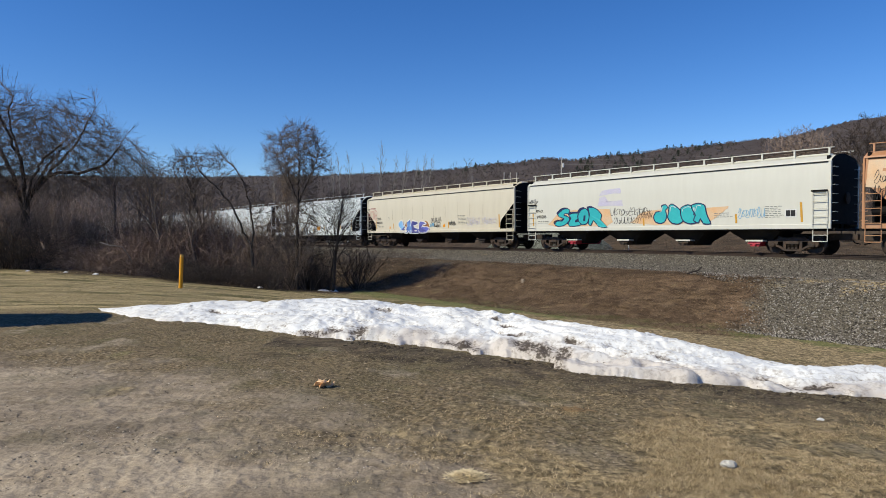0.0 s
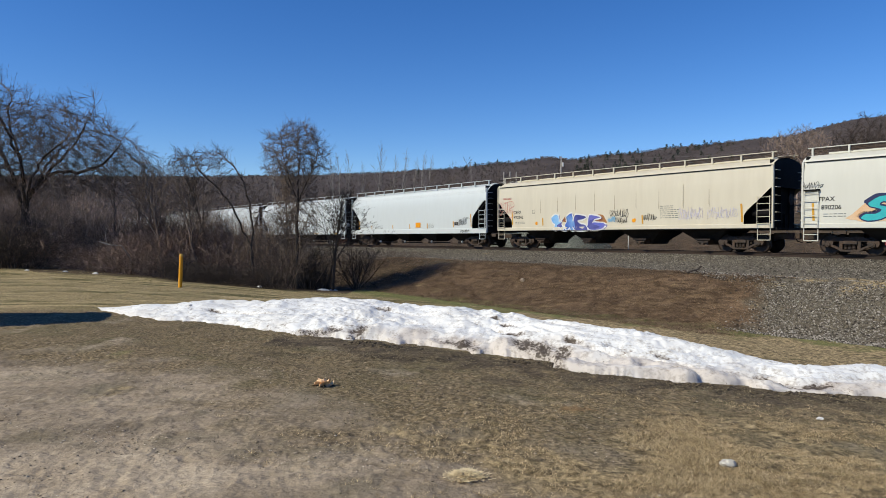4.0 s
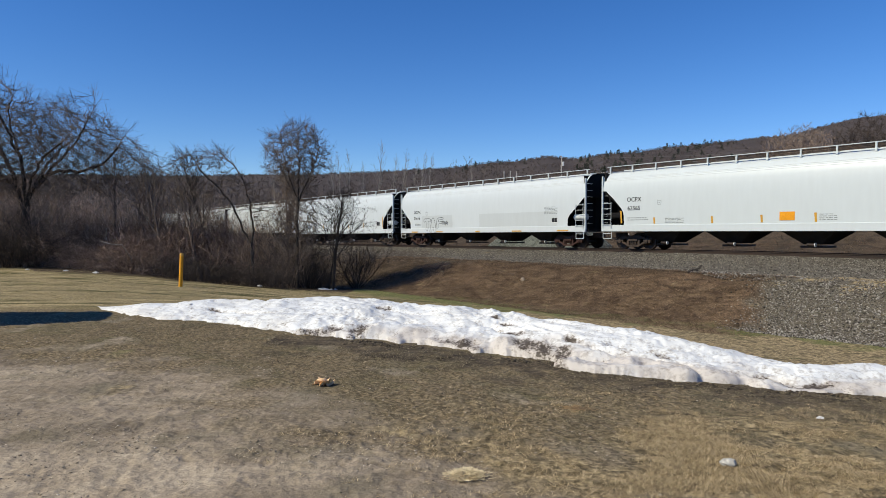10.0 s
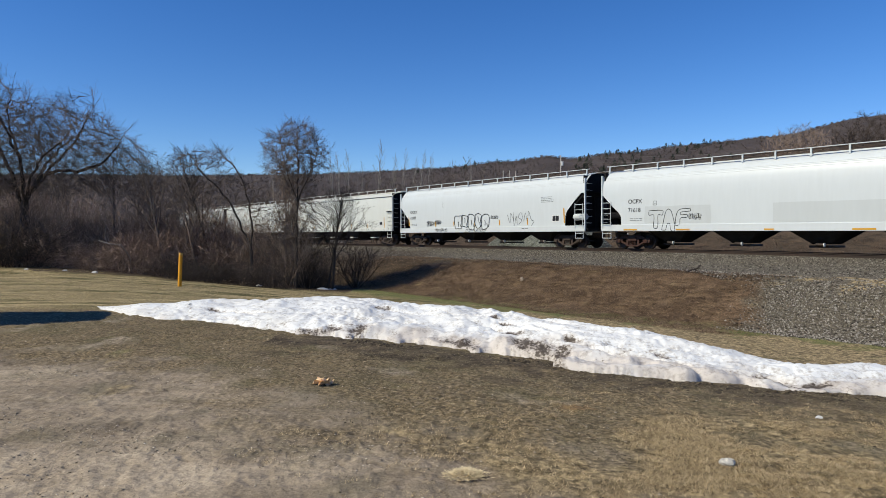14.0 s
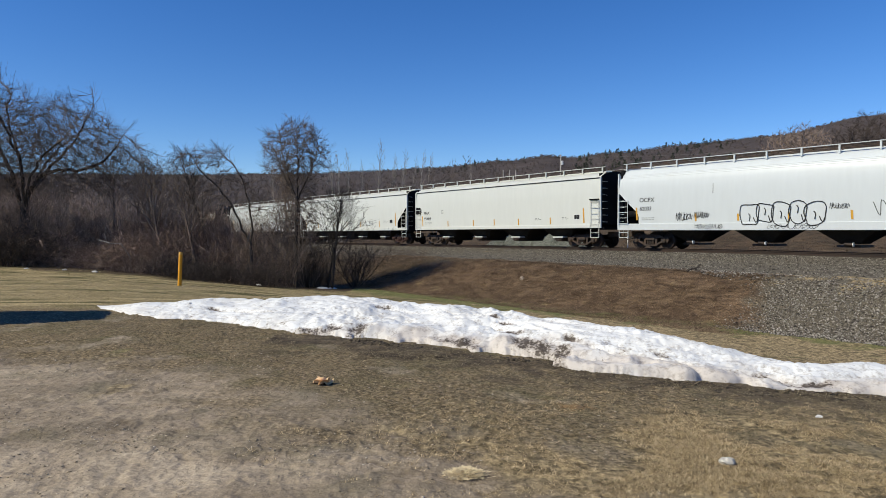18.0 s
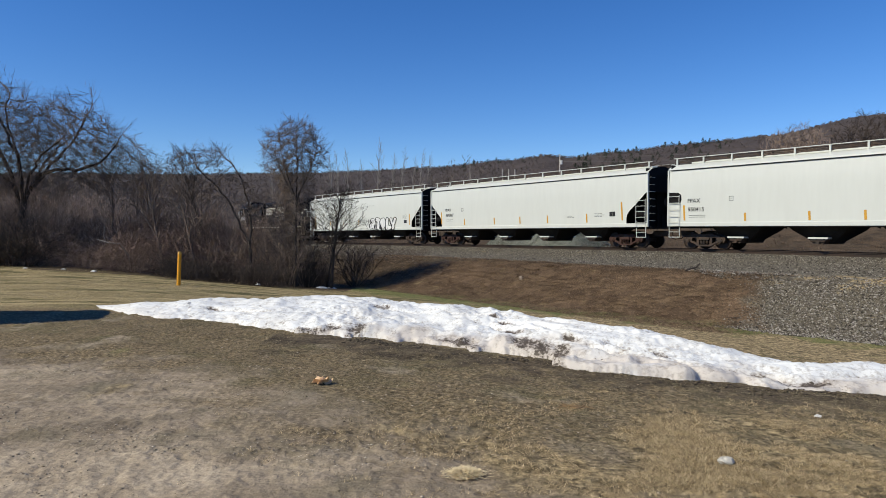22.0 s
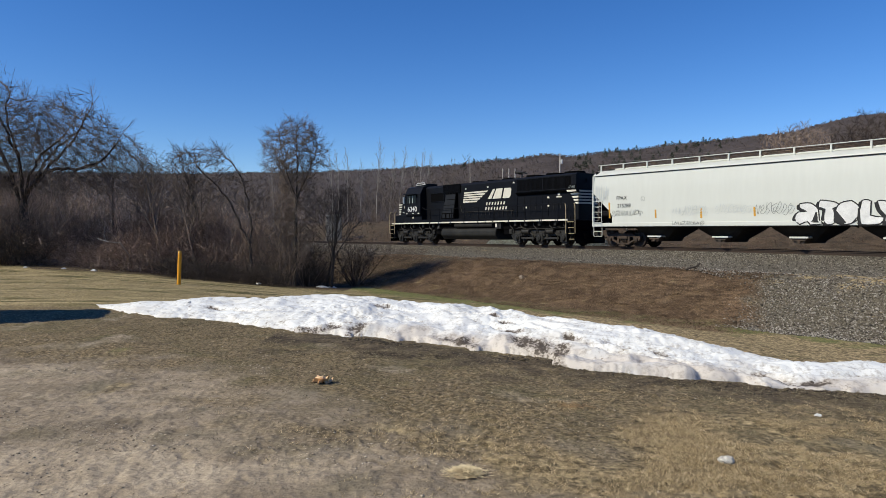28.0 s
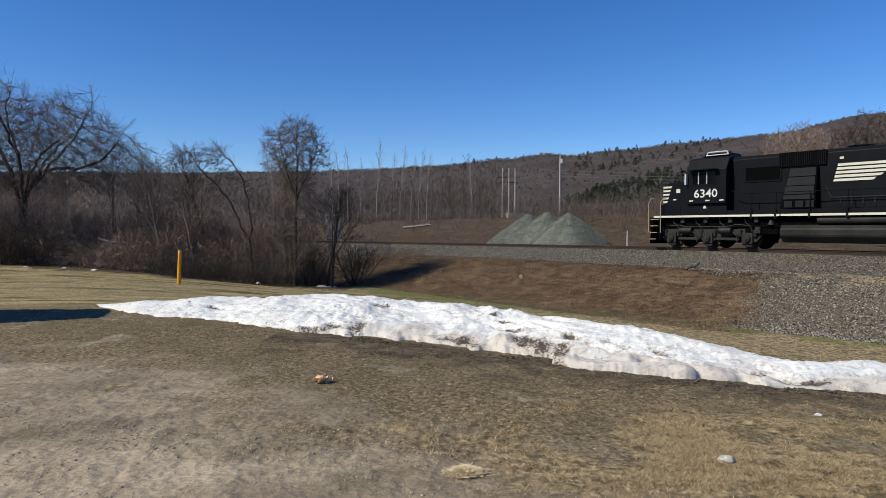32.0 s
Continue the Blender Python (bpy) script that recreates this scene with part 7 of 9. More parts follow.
def build_plants():
    rnd = random.Random(11)
    # trees that stand out one by one
    add_tree("old bare spreading tree with dark heavy limbs", rest(-19.5, 30.0, 0.65), 0, big_tree())
    add_tree("slender bare tree with a dense round twiggy crown", rest(-6.35, 27.9), 40, round_tree())
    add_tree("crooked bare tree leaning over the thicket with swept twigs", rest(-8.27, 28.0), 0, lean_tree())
    add_tree("thin bare tree leaning over the thicket", rest(-10.2, 29.5), 0, slim_tree(25, 5.9, 0.45, 0.30, (-0.34, 0.1), False))
    add_tree("small bare tree with crooked branches", rest(-4.9, 28.4), 30, slim_tree(26, 4.3, 0.3, 0.55, (0.10, 0), False))
    add_tree("bare tree in the thicket", rest(-16.2, 34.0), 10, slim_tree(27, 5.5, 0.4, 0.5, (0.05, 0), False, "twig_brown"))
    add_tree("bare many-twigged tree in the thicket", rest(-13.4, 30.2), 30, slim_tree(61, 4.7, 0.3, 0.6, (-0.10, 0), False, "twig_brown"))
    add_tree("bare many-twigged tree in the thicket", rest(-11.7, 30.6), 75, slim_tree(62, 4.6, 0.3, 0.6, (-0.16, 0), False, "twig_brown"))
    add_tree("thin upright bare tree in the thicket", rest(-15.6, 30.6), 20, slim_tree(63, 5.5, 0.55, 0.55, (0.0, 0), False, "bark_twig"))
    add_tree("bare tree leaning over the brambles", rest(-12.3, 28.9), 0, slim_tree(64, 5.6, 0.35, 0.45, (-0.26, 0.1), False, "bark_twig"))
    add_tree("bare tree leaning over the brambles", rest(-10.9, 29.0), 40, slim_tree(65, 4.8, 0.35, 0.45, (-0.2, 0.1), False, "bark_twig"))
    add_tree("slender bare tree with open branches", rest(-5.2, 28.7), 10, slim_tree(66, 4.3, 0.35, 0.6, (0.16, 0), False, "bark_dark", 0.62))
    add_tree("dense tall bare shrub beside the round tree", rest(-7.0, 29.0), 10, slim_tree(67, 5.2, 0.2, 0.35, (0, 0), True, "twig_brown"))
    # a pale dead branch hung up in the brambles
    g = Geo().pipe([(0.3, 1.2, -0.1), (0.5, 0.6, 0.7), (0.42, 0.0, 1.25), (0.05, -0.15, 1.28), (-0.42, -0.2, 1.42)], 0.02, 6).pipe([(-0.1, -0.15, 1.32), (-0.16, -0.18, 1.6), (-0.12, -0.2, 1.95)], 0.012, 5)
    ob = new("dead_branch", mesh_of("dead_branch", g, M["birch"]))
    ob.matrix_basis = Matrix.Translation(rest(-14.0, 27.2))
    tagged(ob, "pale dead branch caught in the brambles", "branch")
    # shrubs of the thicket
    spec = [(0, 0, 0, 1, 0, 0), (9, 44, 0.5, 5, 0.24, 0.0), (5, 46, 0.55, 3, 0.30, 0.0), (0, 42, 0.5, 2, 0.30, 0.0)]
    kinds = [slip_mesh(scrub_form(100 + k, 9, 2.6, 0.55, 0.013, ((8, 36, 0.5), (4, 40, 0.55)), 0.18, 0.03), M["twig_brown"]) for k in range(5)]
    kinds += [slip_mesh(scrub_form(140 + k, 11, 1.9, 1.0, 0.010, ((9, 44, 0.45), (4, 46, 0.6)), 0.26, -0.12), M["twig_red"]) for k in range(4)]
    tall = [slip_mesh(scrub_form(170 + k, 6, 3.6, 0.4, 0.018, ((8, 36, 0.45), (4, 40, 0.55)), 0.18, 0.03), M["twig_brown"]) for k in range(4)]
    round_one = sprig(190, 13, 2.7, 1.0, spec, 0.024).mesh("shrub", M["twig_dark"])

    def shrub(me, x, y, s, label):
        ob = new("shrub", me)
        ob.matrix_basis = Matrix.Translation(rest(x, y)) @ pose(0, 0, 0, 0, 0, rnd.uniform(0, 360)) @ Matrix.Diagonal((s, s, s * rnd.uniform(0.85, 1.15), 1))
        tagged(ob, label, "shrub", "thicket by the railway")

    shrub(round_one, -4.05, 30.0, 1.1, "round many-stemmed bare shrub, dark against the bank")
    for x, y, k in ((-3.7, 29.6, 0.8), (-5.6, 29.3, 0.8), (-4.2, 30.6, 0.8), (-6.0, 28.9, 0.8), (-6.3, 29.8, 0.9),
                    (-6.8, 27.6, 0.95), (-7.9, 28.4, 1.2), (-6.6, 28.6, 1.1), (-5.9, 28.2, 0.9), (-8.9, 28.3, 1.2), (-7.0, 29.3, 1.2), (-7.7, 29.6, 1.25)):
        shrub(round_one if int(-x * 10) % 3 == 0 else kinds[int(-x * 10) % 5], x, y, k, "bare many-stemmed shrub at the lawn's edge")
    low, high = "low tangle of arching reddish brambles", "bare many-stemmed brown shrub in the thicket"
    # front row along the lawn's edge
    x = -30.0
    while x < -6.2:
        y = 26.9 + (0.10 * (-x - 8) if x < -8 else 0.0) + rnd.uniform(-0.1, 0.9)
        k = rnd.randrange(9)
        if x < -9.5:
            k = rnd.choice((5, 6, 7, 8, 5, 6, 7, 1))
        if x < -12.4 or x > -8.4:
            shrub(kinds[k], x, y + 0.5, rnd.uniform(0.65, 0.95), low if k > 4 else high)
        x += rnd.uniform(0.6, 1.0)
    # their darker colour stands in for the shade under the canes
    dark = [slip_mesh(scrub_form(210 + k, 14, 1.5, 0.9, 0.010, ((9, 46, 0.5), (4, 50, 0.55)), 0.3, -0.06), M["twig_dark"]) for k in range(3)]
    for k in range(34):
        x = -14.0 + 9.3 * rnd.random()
        shrub(dark[k % 3], x, 27.8 + (0.10 * (-x - 8) if x < -8 else 0.0) + rnd.uniform(-0.2, 1.6) + (0.8 if x > -7 else 0.0), rnd.uniform(0.6, 1.05), "low tangle of bare twigs at the thicket's foot, darkened for shade")
    # where the lawn dips, the shade-toned tangle comes forward behind the post
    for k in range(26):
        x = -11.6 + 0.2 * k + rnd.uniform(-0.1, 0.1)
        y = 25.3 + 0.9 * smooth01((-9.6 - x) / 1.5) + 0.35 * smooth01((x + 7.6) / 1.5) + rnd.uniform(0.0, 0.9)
        shrub(dark[k % 3], x, y, rnd.uniform(0.55, 0.95), "low tangle of bare twigs at the thicket's foot, darkened for shade")
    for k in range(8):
        shrub(dark[k % 3], -19.6 + 0.22 * k, 27.9 + rnd.uniform(0, 0.8), rnd.uniform(1.3, 1.7), "dense bare shrub under the old tree, darkened for shade")
    # the brush round the old tree's foot
    for k in range(9):
        shrub(kinds[k % 5], -20.6 + 0.38 * k + rnd.uniform(-0.2, 0.2), 28.9 + rnd.uniform(-0.3, 0.7), rnd.uniform(0.95, 1.3), high)
    # the body of the thicket
    for k in range(88):
        x = rnd.uniform(-34, -5.5)
        y = rnd.uniform(28.5, 41) + 0.06 * (-x)
        _s, q = track_place(x, y)
        if q < 8.5 or (x > -9 and y > 33):
            continue
        i = rnd.randrange(9)
        shrub(kinds[i], x, y, rnd.uniform(0.85, 1.35), low if i > 4 else high)
    for k in range(34):
        x = rnd.uniform(-36, -9.0)
        y = rnd.uniform(30.5, 42)
        _s, q = track_place(x, y)
        if q < 9:
            continue
        shrub(tall[rnd.randrange(4)], x, y, rnd.uniform(0.8, 1.2), "tall bare shrub with upright brown stems")
    # the deeper thicket and the scrub trees behind it
    tones = island_material("thicket_twigs", (0.058, 0.043, 0.034), (0.215, 0.163, 0.127), (0.56, 0.44, 0.35))
    reds = island_material("reddish_thicket_twigs", (0.076, 0.052, 0.040), (0.285, 0.193, 0.146), (0.60, 0.455, 0.36))
    tops = [scrub_form(330 + k, 5, 4.0, 0.42, 0.011, ((8, 38, 0.42), (5, 42, 0.5)), 0.2, 0.06) for k in range(6)]
    arcs = [scrub_form(350 + k, 9, 2.6, 1.0, 0.008, ((8, 48, 0.45), (4, 50, 0.55)), 0.3, -0.16) for k in range(5)]
    upper, lower = [], []
    for k in range(370):
        az = rnd.uniform(-0.80, -0.10)
        d = rnd.uniform(31, 60) if az < -0.4 else rnd.uniform(30.5, 43)
        x, y = d * math.sin(az), d * math.cos(az)
        _s, q = track_place(x, y)
        if q < 6.5 or y < 29.3:
            continue
        across = 784 + FOCAL * math.tan(az)
        top = lerp(5.9, 4.9, (across - 100) / 250) if across < 360 else lerp(4.9, 2.9, (across - 420) / 200)
        if across > 415 and rnd.random() < lerp(0.25, 1.0, (across - 415) / 150):
            continue
        h = top * rnd.uniform(0.55, 1.0) * (0.75 + 0.25 * d / 40) / 4.0
        upper.append((rnd.randrange(6), x, y, ground_z(x, y, False) - 0.1, rnd.uniform(0, 6.3), h * 0.9, h))
    for k in range(44):
        x = -33 + 26.5 * rnd.random()
        y = 27.9 + (0.10 * (-x - 8) if x < -8 else 0.0) + 6.5 * rnd.random() ** 1.6
        _s, q = track_place(x, y)
        if q < 8.5:
            continue
        h = rnd.uniform(0.55, 1.15) * (1.0 if x < -9 else 0.75)
        lower.append((rnd.randrange(5), x, y, ground_z(x, y, False) - 0.1, rnd.uniform(0, 6.3), h, h))
    wood_stuff("deep_thicket", "dense brown leafless scrub behind the front shrubs", "thicket", tops, upper[::2], tones)
    wood_stuff("deep_thicket", "dense reddish leafless scrub behind the front shrubs", "thicket", tops, upper[1::2], reds)
    wood_stuff("bramble_tangle", "tangled arching brambles along the lawn's edge", "brambles", arcs, lower, reds)
    mounds = [mound_form(390 + k, 2300, 0.0042, 0.02) for k in range(4)] + [mound_form(395 + k, 2300, 0.0042, 0.34) for k in range(3)]
    places = []
    for k in range(20):
        # low mounds along the lawn, then taller ones with dark hollows beneath
        x = -27.5 + 0.8 * k + rnd.uniform(-0.2, 0.2)
        y = 28.1 + 0.10 * (-x - 8) + rnd.uniform(0.0, 0.7)
        places.append((rnd.randrange(4), x, y, ground_z(x, y, False) - 0.1, rnd.uniform(0, 6.3), rnd.uniform(0.9, 1.3), rnd.uniform(1.0, 1.75)))
    for x, y, w, h in ((-17.6, 31.4, 1.4, 2.5), (-16.0, 31.0, 1.3, 2.4), (-14.6, 30.6, 1.4, 2.6), (-13.2, 30.0, 1.5, 2.9), (-12.0, 29.6, 1.4, 2.6), (-11.0, 29.9, 1.4, 3.0), (-9.9, 29.6, 1.3, 2.5), (-8.9, 29.9, 1.2, 2.6), (-12.7, 29.0, 1.1, 1.9), (-20.4, 31.5, 1.5, 2.3), (-22.5, 32.0, 1.6, 2.6)):
        places.append((4 + rnd.randrange(3), x, y, ground_z(x, y, False) - 0.1, rnd.uniform(0, 6.3), w, h))
    wood_stuff("bramble_mounds", "rounded mounds of matted red-brown canes and twigs", "brambles", mounds, places, island_material("matted_canes", (0.068, 0.048, 0.037), (0.205, 0.140, 0.107), (0.44, 0.32, 0.25)))
    # woods on the flat beyond the track
    forest = island_material("woodland_stems", (0.0438, 0.0341, 0.0289), (0.098, 0.077, 0.0648), (0.2363, 0.1943, 0.161))
    forms = [stem_form(300 + k, 30, 0.0062, 0.0024) for k in range(8)]
    bushes = [scrub_form(360 + k, 7, 1.0, 0.6, 0.008, ((6, 40, 0.5),), 0.25, 0.05) for k in range(5)]
    places = []
    for k in range(2300):
        az = rnd.uniform(-0.78, 0.62)
        d = 78 + 190 * rnd.random() ** 1.2
        x, y = d * math.sin(az), d * math.cos(az)
        _s, q = track_place(x, y)
        if q > -30 - 6 * rnd.random():
            continue
        if az > 0.1 and d < 115 + 60 * rnd.random():
            continue
        h = rnd.uniform(6, 10.5) * (1.0 if az < 0.08 else 0.8)
        places.append((rnd.randrange(8), x, y, ground_z(x, y, False), rnd.uniform(0, 6.3), h * 0.9, h))
    wood_stuff("woodland", "bare grey-brown trees of the woods beyond the track", "woods", forms, places, forest)
    places = []
    for k in range(1150):
        az = rnd.uniform(-0.7, 0.62)
        d = 62 + 90 * rnd.random() ** 1.3
        x, y = d * math.sin(az), d * math.cos(az)
        _s, q = track_place(x, y)
        if q > -17 - 10 * rnd.random():
            continue
        h = rnd.uniform(1.0, 3.4)
        places.append((rnd.randrange(5), x, y, ground_z(x, y, False), rnd.uniform(0, 6.3), h, h))
    wood_stuff("underbrush", "brown bushes along the edge of the woods", "bushes", bushes, places, island_material("underbrush_twigs", (0.0394, 0.0289, 0.0236), (0.098, 0.07, 0.0551), (0.2188, 0.1663, 0.1313)))
    brush = [scrub_form(370 + k, 4, 1.0, 0.8, 0.012, ((4, 45, 0.5),), 0.3, 0.0) for k in range(6)]
    places = []
    for k in range(2000):
        s, q = -100 + 84 * rnd.random(), -6.5 - 26 * rnd.random()
        p = on_track(s, q)
        h = 0.25 + 0.75 * rnd.random() ** 2
        if noise.noise(Vector((s * 0.12, q * 0.2, 5))) < rnd.uniform(-0.5, 0.3):
            continue
        places.append((rnd.randrange(6), p.x, p.y, ground_z(p.x, p.y, False), rnd.uniform(0, 6.3), h * 1.5, h))
    wood_stuff("bank_brush", "low reddish-brown brush on the bank beyond the track", "brush", brush, places, island_material("reddish_brush", (0.042, 0.0262, 0.0192), (0.1094, 0.0718, 0.0525), (0.2363, 0.1663, 0.1225)))
    spec = [(0, 0, 0, 1, 0, 0), (7, 32, 0.42, 4, 0.12, 0.05), (5, 36, 0.5, 3, 0.2, 0.03)]
    # pale birches, and reddish crowns beyond the track
    birch = Wood(400)
    birch.least = 0.012
    birch.limb(Vector((0, 0, -0.3)), Vector((0.02, 0, 1)), 11.0, 0.075, 0, [(16, 24, 0.24, 6, 0.05, 0.02)] + spec[1:])
    me = birch.mesh("birch", M["birch"])
    for px, d, s in ((486, 128, 1.15), (590, 130, 1.2), (601, 138, 1.3), (617, 132, 1.27), (640, 140, 1.15), (668, 126, 1.36), (692, 134, 1.22), (709, 138, 1.36), (728, 136, 1.2), (742, 130, 1.25), (756, 140, 1.3), (836, 128, 1.1)):
        x, y = (px - 784) / FOCAL * d, d
        ob = new("birch", me)
        ob.matrix_basis = Matrix.Translation((x, y, ground_z(x, y, False))) @ pose(0, 0, 0, 0, 0, px) @ Matrix.Diagonal((s, s, s, 1))
        tagged(ob, "slim white-barked birch at the edge of the woods", "tree", "birches")
    crowns = []
    for k in range(3):
        pull = cloud(430 + k, 420, (0, 0, 8.2), (3.3, 3.3, 4.4), 3.0, 0.1)
        stem = [(0, 0, -0.3), (0, 0.05, 1.2), (0.05, 0, 2.6), (0, 0, 4.0)]
        crowns.append([me for _n, me in grow(440 + k, stem, pull, 0.42, 2.6, 0.5, 0.016, 5, 1.0, 0.012)])
    for px, d, s, sd in ((1385, 90, 1.0, 1), (1408, 88, 1.04, 2), (1436, 92, 1.04, 3), (1505, 84, 0.98, 4), (1538, 86, 1.06, 5), (1590, 80, 1.1, 6), (1348, 100, 0.8, 7)):
        x, y = (px - 784) / FOCAL * d, d
        zg = ground_z(x, y, False)
        high = 1.6 + lerp(194, 214, (px - 1436) / 70) / FOCAL * d - zg
        t = thing("tree", "tall bare reddish-brown tree beyond the railway" if sd < 4 else "tall bare grey-brown tree beyond the railway", "tree", "trees beyond the track", at=Matrix.Translation((x, y, zg)) @ pose(0, 0, 0, 0, 0, px) @ Matrix.Diagonal((s, s, s * high / 13.4, 1)))
        for name, me in zip(("trunk", "branchwork", "crown"), crowns[sd % 3]):
            ob = part(name, me.copy(), None, t)
            ob.data.materials.clear()
            ob.data.materials.append(M["twig_red"] if sd < 4 else M["wood_far"])
    # the wooded hills
    forms = [crown_form(500 + k, 13, 0.040) for k in range(8)]
    places = []
    for k in range(10000):
        az = rnd.uniform(-0.74, 0.72)
        far = ridge_far(az)
        lo = 190.0
        d = math.sqrt(lo * lo + ((far * 1.04) ** 2 - lo * lo) * rnd.random()) if k % 4 else far * rnd.uniform(0.93, 1.03)
        x, y = d * math.sin(az), d * math.cos(az)
        h = rnd.uniform(3.2, 5.6) * (0.38 if d > 0.92 * far else 0.85)
        places.append((rnd.randrange(8), x, y, hill_z(x, y) - 0.3, rnd.uniform(0, 6.3), h * 1.5, h))
    wood_stuff("hill_woods", "leafless brown woods covering the hills", "woods", forms, places,
               island_material("hillside_twigs", (0.0875, 0.0709, 0.0639), (0.1138, 0.0919, 0.0823), (0.1444, 0.1173, 0.1041)))
    forms = [pine_form(600 + k) for k in range(6)]
    places = []
    for k in range(560):
        u = rnd.random()
        if u < 0.62:
            # the dark stand on the lower slope
            az = 0.19 + 0.17 * rnd.random() ** 0.8
            f = rnd.uniform(0.32, 0.37 + 1.0 * (az - 0.19))
        elif u < 0.76:
            az, f = rnd.uniform(0.20, 0.42), rnd.uniform(0.5, 0.85)
        elif u < 0.80:
            az, f = 0.20 + 0.36 * rnd.random() ** 1.4, rnd.uniform(0.95, 1.02)
        elif u < 0.86:
            az, f = rnd.gauss(0.05, 0.05), rnd.uniform(0.62, 0.84)
        elif u < 0.97:
            continue
        else:
            az, f = rnd.uniform(-0.45, 0.0), rnd.uniform(0.97, 1.0)
        if 0.13 < az < 0.18:
            continue
        d = ridge_far(az) * f
        x, y = d * math.sin(az), d * math.cos(az)
        h = rnd.uniform(4.0, 7.5)
        places.append((rnd.randrange(6), x, y, hill_z(x, y) - 0.3, rnd.uniform(0, 6.3), h * 1.15, h))
    wood_stuff("hill_pines", "dark evergreen trees scattered on the hills", "pines", forms, places, M["pine"])


build_plants()


# ---- snow, gravel heaps, poles, litter ----
def snow_material():
    m = bpy.data.materials.new("old_plowed_snow")
    m.use_nodes = True
    n, l = m.node_tree.nodes, m.node_tree.links
    b = n["Principled BSDF"]
    b.inputs["Roughness"].default_value, b.inputs["Specular IOR Level"].default_value = 0.6, 0.3
    tc = n.new("ShaderNodeTexCoord")

    def nz(scale, detail=6):
        t = n.new("ShaderNodeTexNoise")
        t.inputs["Scale"].default_value, t.inputs["Detail"].default_value = scale, detail
        l.new(tc.outputs["Object"], t.inputs["Vector"])
        return t.outputs["Fac"]

    def rng(v, lo, hi, a=0.0, c=1.0):
        r = n.new("ShaderNodeMapRange")
        for key, x in (("From Min", lo), ("From Max", hi), ("To Min", a), ("To Max", c)):
            r.inputs[key].default_value = x
        l.new(v, r.inputs["Value"])
        return r.outputs[0]

    def mixc(f, a, c):
        x = n.new("ShaderNodeMix")
        x.data_type = "RGBA"
        l.new(f, x.inputs["Factor"])
        for key, col in (("A", a), ("B", c)):
            if isinstance(col, tuple):
                x.inputs[key].default_value = (*col, 1)
            else:
                l.new(col, x.inputs[key])
        return x.outputs["Result"]

    def add(a, c, op="ADD"):
        x = n.new("ShaderNodeMath")
        x.operation = op
        for i, v in enumerate((a, c)):
            if isinstance(v, (int, float)):
                x.inputs[i].default_value = v
            else:
                l.new(v, x.inputs[i])
        return x.outputs[0]
    dirt = n.new("ShaderNodeAttribute")
    dirt.attribute_name = "plowed_dirt"
    d = dirt.outputs["Fac"]
    grime = n.new("ShaderNodeAttribute")
    grime.attribute_name = "grit_patch"
    gp = grime.outputs["Fac"]
    col = mixc(rng(nz(1.2), 0.4, 0.7), (0.755, 0.758, 0.735), (0.69, 0.684, 0.652))
    col = mixc(rng(add(d, rng(nz(2.2, 9), 0.28, 0.72, -0.5, 0.5)), 0.25, 1.15, 0, 0.72), col, (0.49, 0.4244, 0.3587))
    soil = add(add(gp, rng(nz(6.0, 9), 0.3, 0.7, -0.42, 0.42)), rng(nz(26, 7), 0.32, 0.68, -0.42, 0.42))
    col = mixc(rng(soil, 0.0, 0.9, 0, 0.85), col, (0.2625, 0.2188, 0.175))
    col = mixc(rng(soil, 0.62, 1.05), col, (0.0744, 0.0586, 0.0438))
    speck = rng(add(nz(42, 7), add(rng(nz(3.0), 0.35, 0.7, -0.16, 0.06), add(d, 0.05, "MULTIPLY"))), 0.70, 0.80)
    col = mixc(speck, col, (0.1225, 0.098, 0.0718))
    l.new(col, b.inputs["Base Color"])
    bp = n.new("ShaderNodeBump")
    bp.inputs["Strength"].default_value, bp.inputs["Distance"].default_value = 0.22, 0.025
    l.new(add(nz(7, 6), add(nz(34, 6), 0.25, "MULTIPLY")), bp.inputs["Height"])
    l.new(bp.outputs[0], b.inputs["Normal"])
    return m


